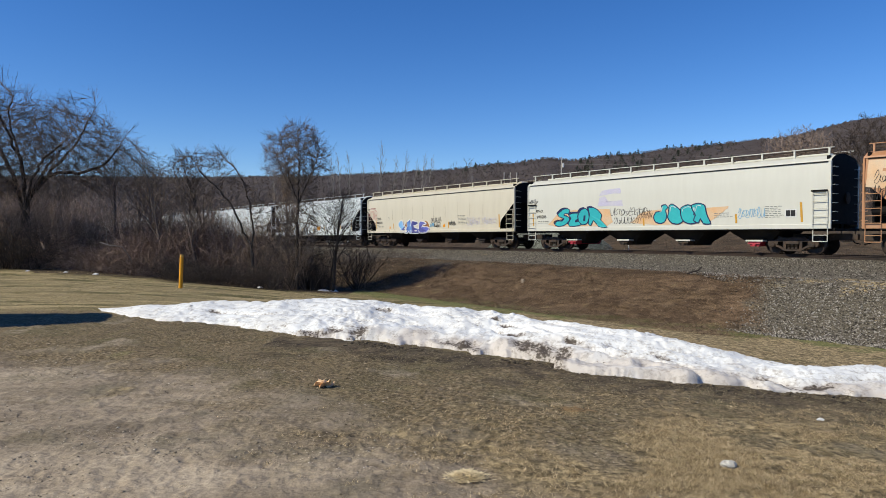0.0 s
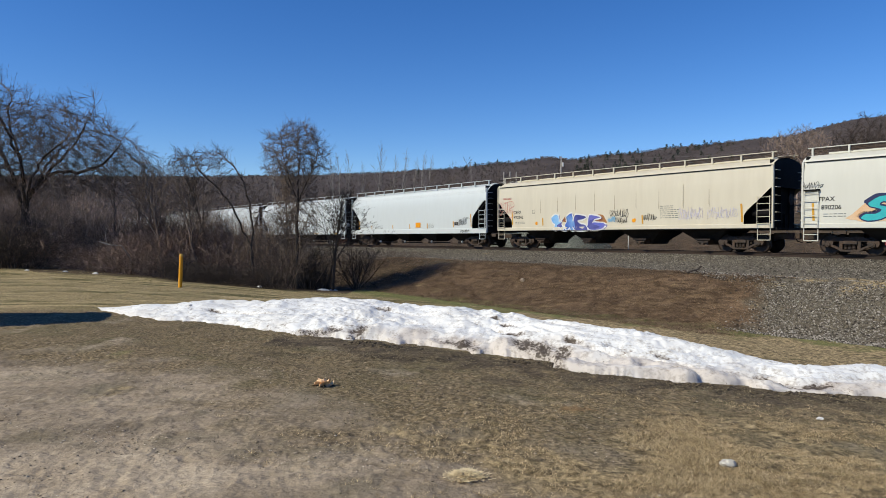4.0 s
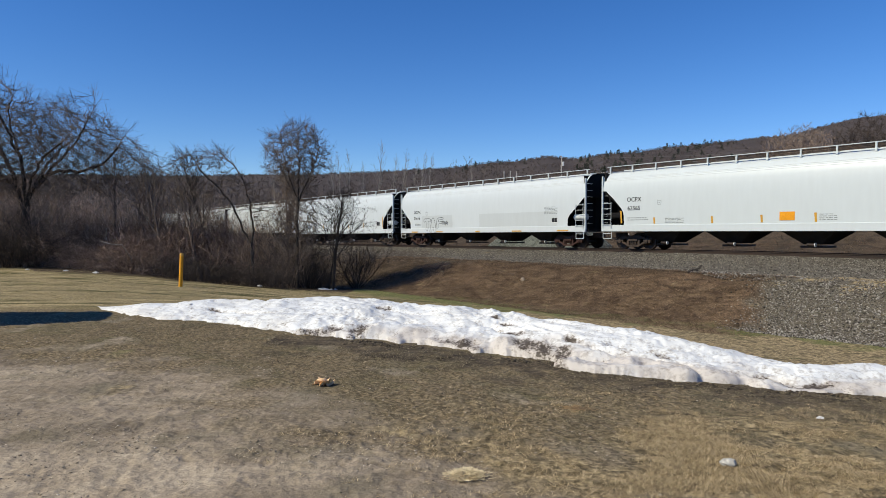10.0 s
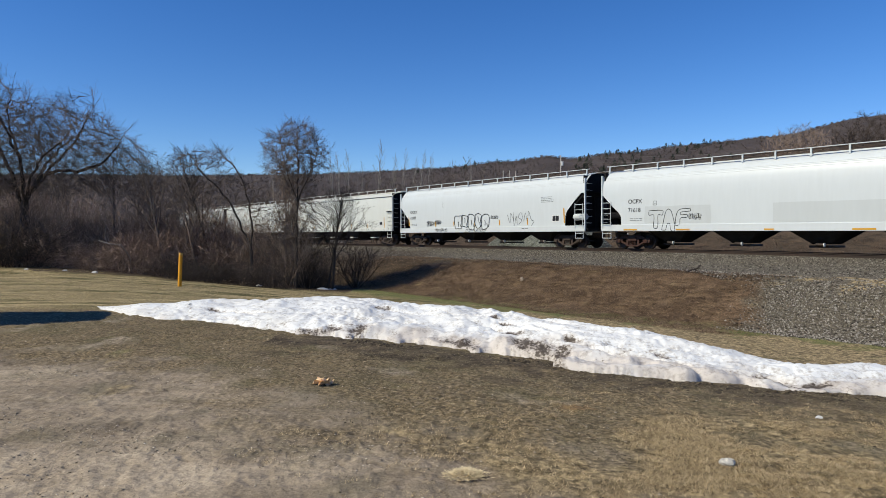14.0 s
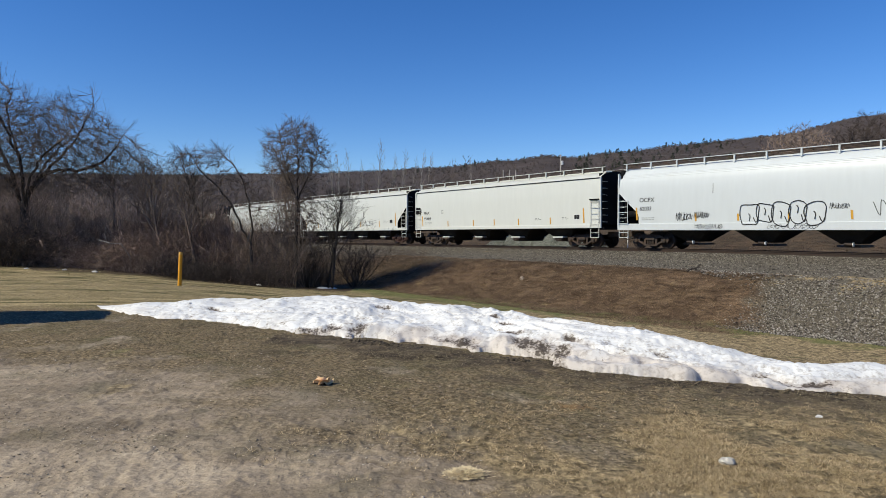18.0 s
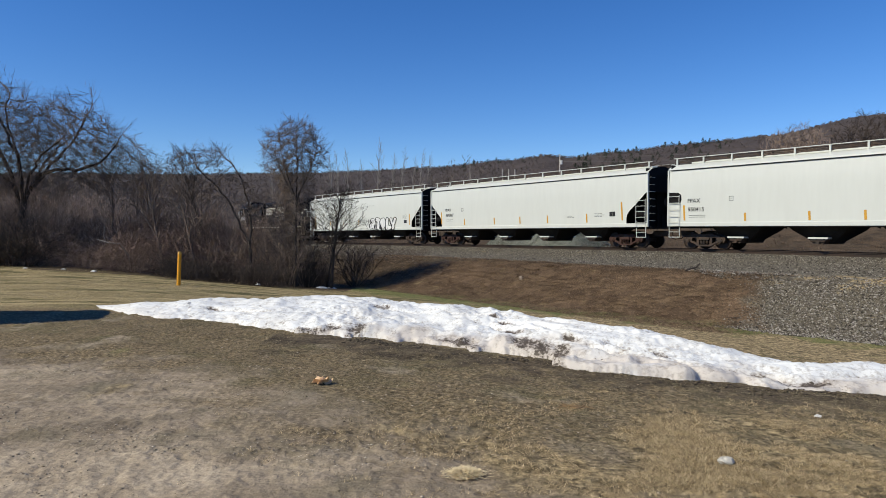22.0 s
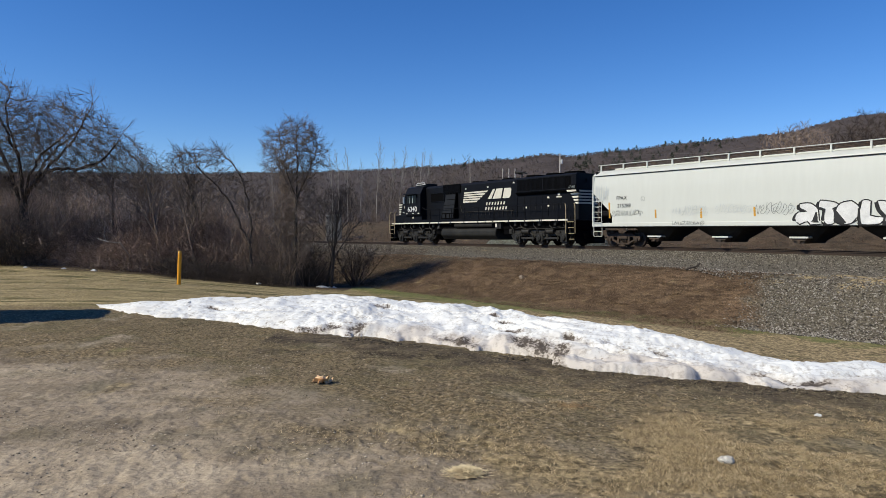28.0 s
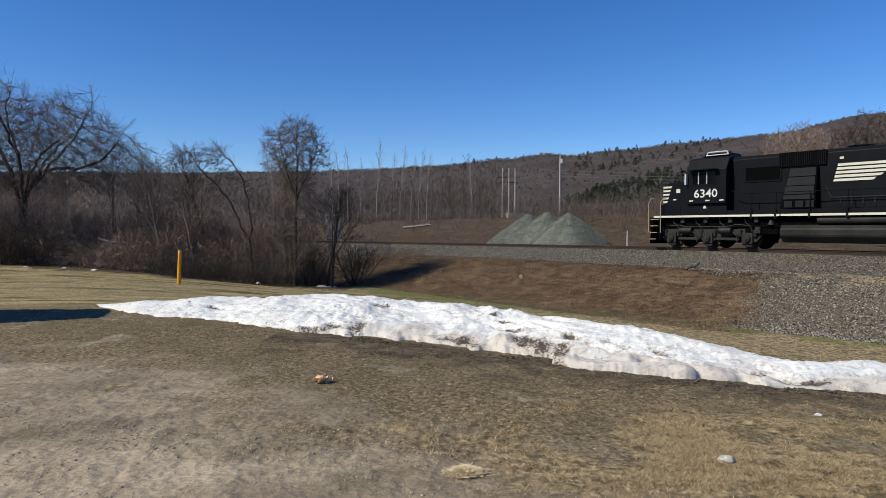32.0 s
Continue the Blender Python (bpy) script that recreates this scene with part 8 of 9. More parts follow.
def make_snow():
    """A long low bank of plowed snow: front foot, crest and height, from its thin end to beyond the view."""
    line = ((-7.0, 13.15, -7.1, 13.3, 0.015), (-5.66, 12.06, -6.03, 12.86, 0.14), (-4.66, 11.68, -5.17, 12.98, 0.19), (-3.83, 11.36, -4.4, 13.06, 0.27), (-2.62, 10.53, -3.2, 12.83, 0.31),
            (-1.73, 10.17, -2.21, 12.97, 0.44), (-1.27, 10.07, -1.64, 12.97, 0.46), (-0.73, 10.01, -0.95, 12.91, 0.42), (-0.03, 9.77, -0.04, 12.47, 0.46), (0.56, 9.46, 0.7, 11.96, 0.46),
            (0.94, 9.16, 1.17, 11.46, 0.48), (1.36, 8.86, 1.72, 10.85, 0.47), (1.76, 8.56, 2.14, 10.3, 0.47), (2.2, 8.32, 2.6, 9.85, 0.42), (2.65, 8.14, 3.1, 9.5, 0.42),
            (3.23, 7.92, 3.72, 9.06, 0.31), (3.84, 7.80, 4.35, 8.88, 0.235), (4.41, 7.66, 4.95, 8.56, 0.21), (5.35, 7.73, 6.0, 8.68, 0.31), (7.0, 7.84, 7.6, 8.74, 0.35))
    cols, rows = 480, 100
    verts, dirt, grit = [], [], []
    # soil showing through: place along the bank, share of the way up, half-length, half-width
    spots = ((4.6, 0.04, 0.30, 0.14), (5.05, 0.10, 0.16, 0.16), (5.75, 0.06, 0.34, 0.20), (6.1, 0.12, 0.2, 0.15), (8.4, 0.05, 0.4, 0.14), (10.1, 0.30, 0.26, 0.13), (10.5, 0.12, 0.34, 0.26), (11.0, 0.10, 0.30, 0.34),
             (11.6, 0.08, 0.20, 0.26), (11.9, 0.32, 0.2, 0.12), (13.2, 0.42, 0.35, 0.08), (14.2, 0.40, 0.16, 0.08), (9.3, 0.62, 0.28, 0.12), (9.9, 0.55, 0.2, 0.10), (11.5, 0.52, 0.22, 0.06), (16.0, 0.28, 0.22, 0.15), (16.8, 0.2, 0.4, 0.13), (2.7, 0.5, 0.12, 0.1), (3.3, 0.42, 0.14, 0.1), (6.6, 0.66, 0.2, 0.1))
    # grooves between the rolls that the plow left: from, to, place across, depth
    grooves = ((11.9, 15.2, 0.27, 0.10), (12.6, 14.8, 0.46, 0.05), (14.9, 17.2, 0.30, 0.09), (15.4, 19.0, 0.52, 0.05), (8.6, 11.5, 0.40, 0.06), (4.8, 8.0, 0.34, 0.05), (6.0, 9.6, 0.64, 0.06), (2.2, 4.5, 0.45, 0.04))
    for i in range(cols + 1):
        u = i / cols * (len(line) - 1)
        k = min(len(line) - 2, int(u))
        f = u - k
        four = (line[max(k - 1, 0)], line[k], line[k + 1], line[min(k + 2, len(line) - 1)])
        fx, fy, cx, cy, h = (0.5 * (2 * b + (c - a) * f + (2 * a - 5 * b + 4 * c - d) * f * f + (3 * b - a - 3 * c + d) * f ** 3) for a, b, c, d in zip(*four))
        h = max(0.015, h)
        away = Vector((cx - fx, cy - fy))
        wide = max(0.1, away.length)
        way = away.normalized()
        apron = min(0.45, 0.5 * wide)
        for j in range(rows + 1):
            v = j / rows
            if v < 0.76:
                run = (v / 0.76) * (wide + apron) - apron
                p = Vector((fx, fy)) + way * run
                q = Vector((p.x, p.y, 0))
                # the foot wanders in and out
                run += (0.24 * noise.noise(q * 1.4) + 0.20 * noise.noise(q * 3.2 + Vector((3, 0, 0))) + 0.09 * noise.noise(q * 8.0)) * min(1.0, wide * 0.7) * max(0.0, 1 - max(0.0, run) / 0.8)
                t = max(0.0, run) / wide
                lip = min(1.0, max(0.0, run) / (0.34 + 0.14 * noise.noise(q * 0.9)))
                base = 0.24 + 0.14 * noise.noise(q * 0.8 + Vector((0, 9, 0)))
                z = h * (base * math.sqrt(max(0.0, 1 - (1 - lip) ** 2)) + (1 - base) * (1 - max(0.0, 1 - t) ** 1.35)) if run > 0 else -0.05
                # a low roll in front of the bank
                along = min(1.0, max(0.0, ((p.x - 1.62) * 1.38 - (p.y - 8.3) * 0.30) / 1.995))
                off = math.hypot(p.x - 1.62 - 1.38 * along, p.y - 8.3 + 0.30 * along) + 0.05 * noise.noise(q * 4.0)
                if off < 0.19:
                    z = max(z, 0.15 * math.sqrt(1 - (off / 0.19) ** 2))
                    run = max(run, 0.19 - off)
            else:
                t = (v - 0.76) / 0.24
                run = wide
                p = Vector((cx, cy)) + way * (t * (0.5 + 0.9 * h * 2))
                z = h * (1 - t * t)
                t = 1.0
            edge = min(1.0, max(0.0, run) / 0.16, (1 - v) * 6) * min(1.0, i / 10, (cols - i) / 10)
            q = Vector((p.x, p.y, z * 1.5))
            # lumps lie along the bank where the plow rolled it, all ways round elsewhere
            roll = smooth01((u - 10.5) / 2.5)
            lum = Vector(((q.x - 1.5) * lerp(1.5, 0.8, roll), (q.y - 8.8) * lerp(1.5, 3.0, roll), q.z))
            lump = 0.075 * noise.noise(lum) + 0.055 * (abs(noise.noise(lum * 1.5 + Vector((7, 0, 0)))) - 0.2) + 0.030 * noise.noise(lum * 2.6 + Vector((0, 4, 0))) + 0.035 * (abs(noise.noise(lum * 3.4)) - 0.2) + 0.016 * (abs(noise.noise(q * 7.5)) - 0.2) + 0.005 * noise.noise(q * 13.0)
            soil, sink = 0.0, 0.0
            for a, b, c, deep in grooves:
                if a < u < b and v < 0.76:
                    m = c + 0.07 * noise.noise(Vector((u * 1.3, c * 9, 0)))
                    near = math.exp(-((t - m) * wide / 0.075) ** 2) * smooth01((u - a) / 0.8) * smooth01((b - u) / 0.8)
                    sink += deep * near
                    soil = max(soil, 0.38 * near)
            for su, st, sl, sw in spots:
                dx, dy = (u - su) * 0.62, (t - st) * wide
                if abs(dx) < 2 * sl:
                    soil = max(soil, 1.15 - (dx / sl) ** 2 - (dy / sw) ** 2) if (dx / sl) ** 2 + (dy / sw) ** 2 < 1.15 else soil
            sink += 0.035 * max(0.0, soil)
            grit.append(min(1.0, soil))
            z = z + (lump * min(1.0, h * 3.2) - sink) * edge if 0 < v < 1 else -0.06
            if run > 0.05:
                z = max(z, -0.01)
            verts.append((p.x, p.y, ground_z(p.x, p.y) + z - (0.0 if 0 < v < 1 else 0.02)))
            front = max(0.0, 1.0 - max(0.0, run) / (0.75 + 0.4 * noise.noise(Vector((u * 0.8, 0, 8)))))
            dirt.append(front * (0.35 + 1.0 * smooth01((u - 3.0) / 7.0)) + 0.5 * sink / 0.1 * 0.5 + 0.3 * max(0.0, noise.noise(Vector((p.x * 0.9, p.y * 0.9, 4.0)))) * (1 - t))
    n = rows + 1
    faces = [(i * n + j, (i + 1) * n + j, (i + 1) * n + j + 1, i * n + j + 1) for i in range(cols) for j in range(rows)]
    me = bpy.data.meshes.new("snow_bank")
    me.from_pydata(verts, [], faces)
    at = me.attributes.new("plowed_dirt", "FLOAT", "POINT")
    at.data.foreach_set("value", np.array(dirt, dtype=np.float32))
    at = me.attributes.new("grit_patch", "FLOAT", "POINT")
    at.data.foreach_set("value", np.array(grit, dtype=np.float32))
    me.materials.append(snow_material())
    me.shade_smooth()
    bank = tagged(new("snow_bank", me), "long low bank of dirty melting plowed snow on grass", "snow bank")
    rnd = random.Random(19)
    for x, y, r in ((4.42, 8.75, 0.09), (4.25, 8.62, 0.07), (-4.95, 12.6, 0.08), (-3.6, 12.9, 0.06)):
        v, f = stone_form(rnd.randrange(900))
        ob = part("snow_chunk", Geo().add([tuple(float(c) * r for c in q) for q in v], [tuple(int(i) for i in t) for t in f]), me.materials[0], bank, bevel=r * 0.3)
        ob.matrix_basis = pose(x, y, ground_z(x, y) + (0.17 if x > 4 else 0.20))


def stone_form(seed):
    r = random.Random(seed)
    pts = [(1, 0, 0), (-1, 0, 0), (0, 1, 0), (0, -1, 0), (0, 0, 1), (0, 0, -0.6)]
    v = [tuple(c * r.uniform(0.6, 1.1) + r.uniform(-0.2, 0.2) for c in p) for p in pts]
    t = [(0, 2, 4), (2, 1, 4), (1, 3, 4), (3, 0, 4), (2, 0, 5), (1, 2, 5), (3, 1, 5), (0, 3, 5)]
    return np.array(v, dtype=np.float32), np.array(t, dtype=np.int32)


def make_loose_stone():
    rnd = random.Random(31)
    forms = [stone_form(700 + k) for k in range(8)]
    places = []
    # coarse stone dumped on the bank
    for k in range(24000):
        s, q = rnd.uniform(-10.8, -3.6), rnd.uniform(12.0, 16.6)
        if s + 9.1 - 0.2 * (q - 13) < rnd.gauss(0.1, 0.45) or q > 15.9 + 0.1 * (-7.4 - s):
            continue
        p = on_track(s, q)
        if s > -8.9 and q < 12.9 + 0.5 * noise.noise(Vector((s * 0.9, q, 3))) and rnd.random() < 0.85:
            continue
        z = rnd.uniform(0.013, 0.033) * (1.6 if rnd.random() < 0.1 else 1)
        places.append((rnd.randrange(8), p.x, p.y, ground_z(p.x, p.y) + z * 0.25, rnd.uniform(0, 6.3), z, z * 0.8))
    for k in range(1500):
        s, q = rnd.gauss(-11.0, 1.1), rnd.uniform(12.0, 13.2)
        if q - 12.4 > (s + 12.6) * 0.35:
            continue
        p = on_track(s, q)
        z = rnd.uniform(0.018, 0.044)
        places.append((rnd.randrange(8), p.x, p.y, ground_z(p.x, p.y) + z * 0.25, rnd.uniform(0, 6.3), z, z * 0.8))
    wood_stuff("bank_stones", "coarse grey crushed stone dumped on the bank", "crushed stone", forms, places,
               island_material("mixed_grey_stone", (0.026, 0.022, 0.018), (0.125, 0.110, 0.091), (0.43, 0.395, 0.345)))
    places = []
    for k in range(29000):
        s = -70 + 70 * rnd.random() ** 0.6
        q = rnd.choice((rnd.uniform(1.6, 4.6), rnd.uniform(2.0, 12.6 + 1.6 * smooth01((-20.5 - s) / 7.0))))
        if q > 11.0 and s > -9.4 + 0.6 * noise.noise(Vector((s, q, 0))) and rnd.random() < 0.8:
            continue
        p = on_track(s, q)
        z = rnd.uniform(0.017, 0.038)
        places.append((rnd.randrange(8), p.x, p.y, ground_z(p.x, p.y) + z * 0.2, rnd.uniform(0, 6.3), z * 1.2, z))
    wood_stuff("ballast", "grey crushed-stone ballast along the track", "ballast", forms, places,
               island_material("mixed_ballast_stone", (0.0298, 0.0262, 0.021), (0.1067, 0.0936, 0.0744), (0.3237, 0.2931, 0.245)))
    places, clods, crumbs = [], [], []
    for k in range(84000):
        x, y = rnd.uniform(-9, 3.0), 3.0 + 9.0 * rnd.random() ** 1.3
        d = (-(x - 0.4) * 0.66 - (y - 4.05) * 0.75)
        if d < rnd.gauss(-1.0, 1.2):
            continue
        drift = noise.noise(Vector((x * 0.8 + y * 0.3, y * 1.6, 0))) + 0.5 * noise.noise(Vector((x * 2.6, y * 4.0, 7)))
        if drift * 1.5 < rnd.uniform(-0.15, 0.8):
            continue
        z = 0.0030 + 0.0090 * rnd.random() ** 3
        (places if rnd.random() < 0.6 else clods).append((rnd.randrange(8), x, y, ground_z(x, y) + z * 0.1, rnd.uniform(0, 6.3), z * 1.5, z * 0.6))
    for k in range(260):
        x, y = rnd.uniform(-9, 5.0), 3.2 + 9.0 * rnd.random() ** 1.2
        z = rnd.uniform(0.004, 0.011)
        (places if rnd.random() < 0.9 else clods).append((rnd.randrange(8), x, y, ground_z(x, y) + z * 0.2, rnd.uniform(0, 6.3), z * 1.5, z * 0.8))
    # crumbs of turf and mud along the snow's foot
    for k in range(1500):
        x = rnd.uniform(-1.8, 5.6)
        y = lerp(10.2, 7.75, (x + 1.8) / 5.2) - abs(rnd.gauss(0, 0.28))
        if noise.noise(Vector((x * 1.5, y * 1.5, 3))) < rnd.uniform(-0.3, 0.3):
            continue
        z = rnd.uniform(0.006, 0.026)
        crumbs.append((rnd.randrange(8), x, y, ground_z(x, y) + z * 0.1, rnd.uniform(0, 6.3), z * 1.8, z * 0.6))
    # small dark crumbs of soil among the thin grass
    for k in range(9000):
        x, y = rnd.uniform(-4.5, 6.5), 3.6 + 6.4 * rnd.random()
        if -(x - 0.4) * 0.66 - (y - 4.05) * 0.75 > rnd.gauss(-0.3, 0.5) or y > lerp(10.2, 7.75, (x + 1.8) / 5.2):
            continue
        if noise.noise(Vector((x * 1.2, y * 1.2, 14))) + 0.6 * noise.noise(Vector((x * 5, y * 5, 2))) < rnd.uniform(-0.3, 0.5):
            continue
        z = 0.003 + 0.008 * rnd.random() ** 2
        crumbs.append((rnd.randrange(8), x, y, ground_z(x, y) + z * 0.1, rnd.uniform(0, 6.3), z * 1.8, z * 0.7))
    wood_stuff("earth_clods", "crumbs and clods of brown earth", "clods", forms, clods,
               island_material("mixed_clod", (0.135, 0.104, 0.071), (0.235, 0.185, 0.128), (0.36, 0.29, 0.208)))
    wood_stuff("mud_crumbs", "dark wet crumbs of turf and soil in thin grass", "clods", forms, crumbs,
               island_material("wet_crumb", (0.035, 0.0271, 0.0184), (0.0744, 0.0578, 0.0385), (0.1313, 0.105, 0.07)))
    wood_stuff("pebbles", "small pebbles strewn over the bare earth", "pebbles", forms, places,
               island_material("mixed_pebble", (0.15, 0.118, 0.082), (0.275, 0.22, 0.155), (0.52, 0.45, 0.35)))


def make_grass():
    rnd = random.Random(41)

    def blades(seed, count, high, lay, w=0.0022, wide=0.03):
        r = random.Random(seed)
        v, t = [], []
        for k in range(count):
            a, b = r.uniform(0, 6.3), r.uniform(0, 6.3)
            x, y = math.cos(b) * wide * r.random(), math.sin(b) * wide * r.random()
            h = high * r.uniform(0.4, 1.0)
            out = lay * r.uniform(0.4, 1.3)
            dx, dy = -math.sin(a) * w, math.cos(a) * w
            q = len(v)
            v += [(x - dx, y - dy, -0.003), (x + dx, y + dy, -0.003), (x + math.cos(a) * out, y + math.sin(a) * out, h)]
            t += [(q, q + 1, q + 2)]
        return np.array(v, dtype=np.float32), np.array(t, dtype=np.int32)
    short = [blades(800 + k, 9, 0.018, 0.032, 0.0028, 0.06) for k in range(8)]
    longer = [blades(820 + k, 18, 0.024, 0.050, 0.0019, 0.07) for k in range(8)]
    dry = island_material("dry_grass_blades", (0.070, 0.050, 0.027), (0.32, 0.232, 0.122), (0.74, 0.585, 0.35))
    thin = island_material("thin_winter_grass_blades", (0.0481, 0.0411, 0.0219), (0.1488, 0.1225, 0.07), (0.3675, 0.3062, 0.1925))
    green = island_material("greening_lawn_blades", (0.0875, 0.084, 0.0315), (0.1619, 0.1426, 0.0595), (0.2712, 0.2275, 0.105))
    tan = island_material("faded_lawn_blades", (0.20, 0.155, 0.078), (0.37, 0.288, 0.152), (0.56, 0.45, 0.26))
    places = []
    for k in range(24000):
        x, y = rnd.gauss(2.9, 1.3), rnd.gauss(4.5, 0.8)
        thick = noise.noise(Vector((x * 1.3, y * 1.3, 2))) + 0.7 * noise.noise(Vector((x * 5, y * 5, 4)))
        if y < 3.0 or y > 6.8 or thick * 1.9 < rnd.uniform(-0.35, 0.6):
            continue
        s = rnd.uniform(0.5, 0.95) + 0.35 * max(0.0, thick)
        places.append((rnd.randrange(8), x, y, ground_z(x, y), rnd.uniform(0, 6.3), s, s))
    wood_stuff("dry_grass", "matted dry tan grass", "grass", longer, places, dry)
    places = []
    for k in range(56000):
        x, y = rnd.uniform(-7, 7), 3.2 + 8.5 * rnd.random()
        d = (-(x - 0.4) * 0.66 - (y - 4.05) * 0.75)
        if d > rnd.gauss(-0.6, 0.6) or noise.noise(Vector((x * 0.8, y * 0.8, 6))) + 0.6 * noise.noise(Vector((x * 4, y * 4, 1))) < rnd.uniform(-0.8, 0.3):
            continue
        s = rnd.uniform(0.5, 1.0)
        places.append((rnd.randrange(8), x, y, ground_z(x, y), rnd.uniform(0, 6.3), s, s))
    wood_stuff("thin_grass", "sparse short winter grass on brown earth", "grass", short, places, thin)
    places, faded = [], []
    for k in range(17000):
        x, y = rnd.uniform(-19, 14), rnd.uniform(8.5, 27)
        _s, q = track_place(x, y)
        if q < 15.6 or y < lerp(13.2, 8.9, (x + 6) / 9) or (x > 2.5 and rnd.random() < 0.65):
            continue
        s = rnd.uniform(0.9, 1.6)
        patch = noise.noise(Vector((x * 0.35, y * 0.8, 1))) + 0.6 * noise.noise(Vector((x * 1.1, y * 2.0, 3)))
        (faded if patch + (0.3 * smooth01((x - 1.0) / 3.0) if q > 17.6 else -0.35) > rnd.uniform(-0.12, 0.12) else places).append((rnd.randrange(8), x, y, ground_z(x, y), rnd.uniform(0, 6.3), s * 1.1, s * 0.9))
    wood_stuff("lawn_grass", "patchy lawn turning green in spring", "grass", short, places, green)
    wood_stuff("lawn_grass", "faded tan patches of the lawn", "grass", short, faded, tan)
    # rough brown growth beyond the track
    places = []
    for k in range(7000):
        s, q = -75 + 80 * rnd.random(), -5.0 - 13 * rnd.random() ** 1.3
        p = on_track(s, q)
        z = rnd.uniform(2.5, 7)
        places.append((rnd.randrange(8), p.x, p.y, ground_z(p.x, p.y), rnd.uniform(0, 6.3), z * 0.8, z * 1.2))
    wood_stuff("trackside_weeds", "rough dead brown weeds beyond the track", "weeds", short, places,
               island_material("dead_stalks", (0.0438, 0.028, 0.021), (0.105, 0.07, 0.0499), (0.2275, 0.1636, 0.1155)))
    # brown weeds on the bank
    places = []
    for k in range(20000):
        s, q = rnd.uniform(-30, -4), rnd.uniform(12.2, 17.2)
        if s + 9.1 - 0.2 * (q - 13) > rnd.gauss(0, 0.5):
            continue
        p = on_track(s, q)
        z = rnd.uniform(0.8, 2.9)
        places.append((rnd.randrange(8), p.x, p.y, ground_z(p.x, p.y), rnd.uniform(0, 6.3), z * 1.6, z))
    wood_stuff("bank_weeds", "matted dead brown weeds on the railway bank", "weeds", short, places,
               island_material("dead_weed_blades", (0.0613, 0.0376, 0.0227), (0.1383, 0.0927, 0.0551), (0.2888, 0.2065, 0.1313)))


def gravel_heap(px, top, d, width, label):
    x, y = (px - 784) / FOCAL * d, d
    z0 = ground_z(x, y, False) - 0.1
    g = Geo()
    n, m = 40, 18
    r = width / 2
    for j in range(m + 1):
        t = j / m
        for i in range(n):
            a = 2 * math.pi * i / n
            rr = r * t * (1 + 0.05 * noise.noise(Vector((math.cos(a) * 2, math.sin(a) * 2, px * 0.1))))
            z = top * (1 - t) ** 0.92 if t > 0.06 else top * 0.955 - 0.0
            q = Vector((rr * math.cos(a), rr * math.sin(a), z))
            z += 0.05 * noise.noise(q * 2.1) + 0.04 * noise.noise(q * 6.0) if 0 < t < 1 else 0
            g.v.append((q.x, q.y, z))
    for j in range(m):
        g.f += [(j * n + i, j * n + (i + 1) % n, (j + 1) * n + (i + 1) % n, (j + 1) * n + i) for i in range(n)]
    g.f.append(tuple(range(n - 1, -1, -1)))
    ob = new("crushed_stone_mound", mesh_of("crushed_stone_mound", g, M["gravel_green"]))
    ob.matrix_basis = pose(x, y, z0)
    # loose stones over the cone
    rnd = random.Random(int(px))
    forms = [stone_form(950 + k) for k in range(6)]
    places = []
    for k in range(5600):
        a, t = rnd.uniform(math.pi * 0.95, math.pi * 2.05), math.sqrt(rnd.uniform(0.003, 1.0))
        rr = r * t
        zz = rnd.uniform(0.035, 0.070)
        places.append((rnd.randrange(6), x + rr * math.cos(a), y + rr * math.sin(a), z0 + max(0.05, top * (1 - t) ** 0.92) + 0.02, rnd.uniform(0, 6.3), zz, zz * 0.8))
    wood_stuff("heap_stones", "loose grey-green stones on the crushed-stone heap", "crushed stone", forms, places,
               island_material("mixed_green_stone", (0.0656, 0.0735, 0.063), (0.1356, 0.147, 0.1269), (0.2712, 0.28, 0.2494)))
    return tagged(ob, label, "stone mound", "stone mounds")


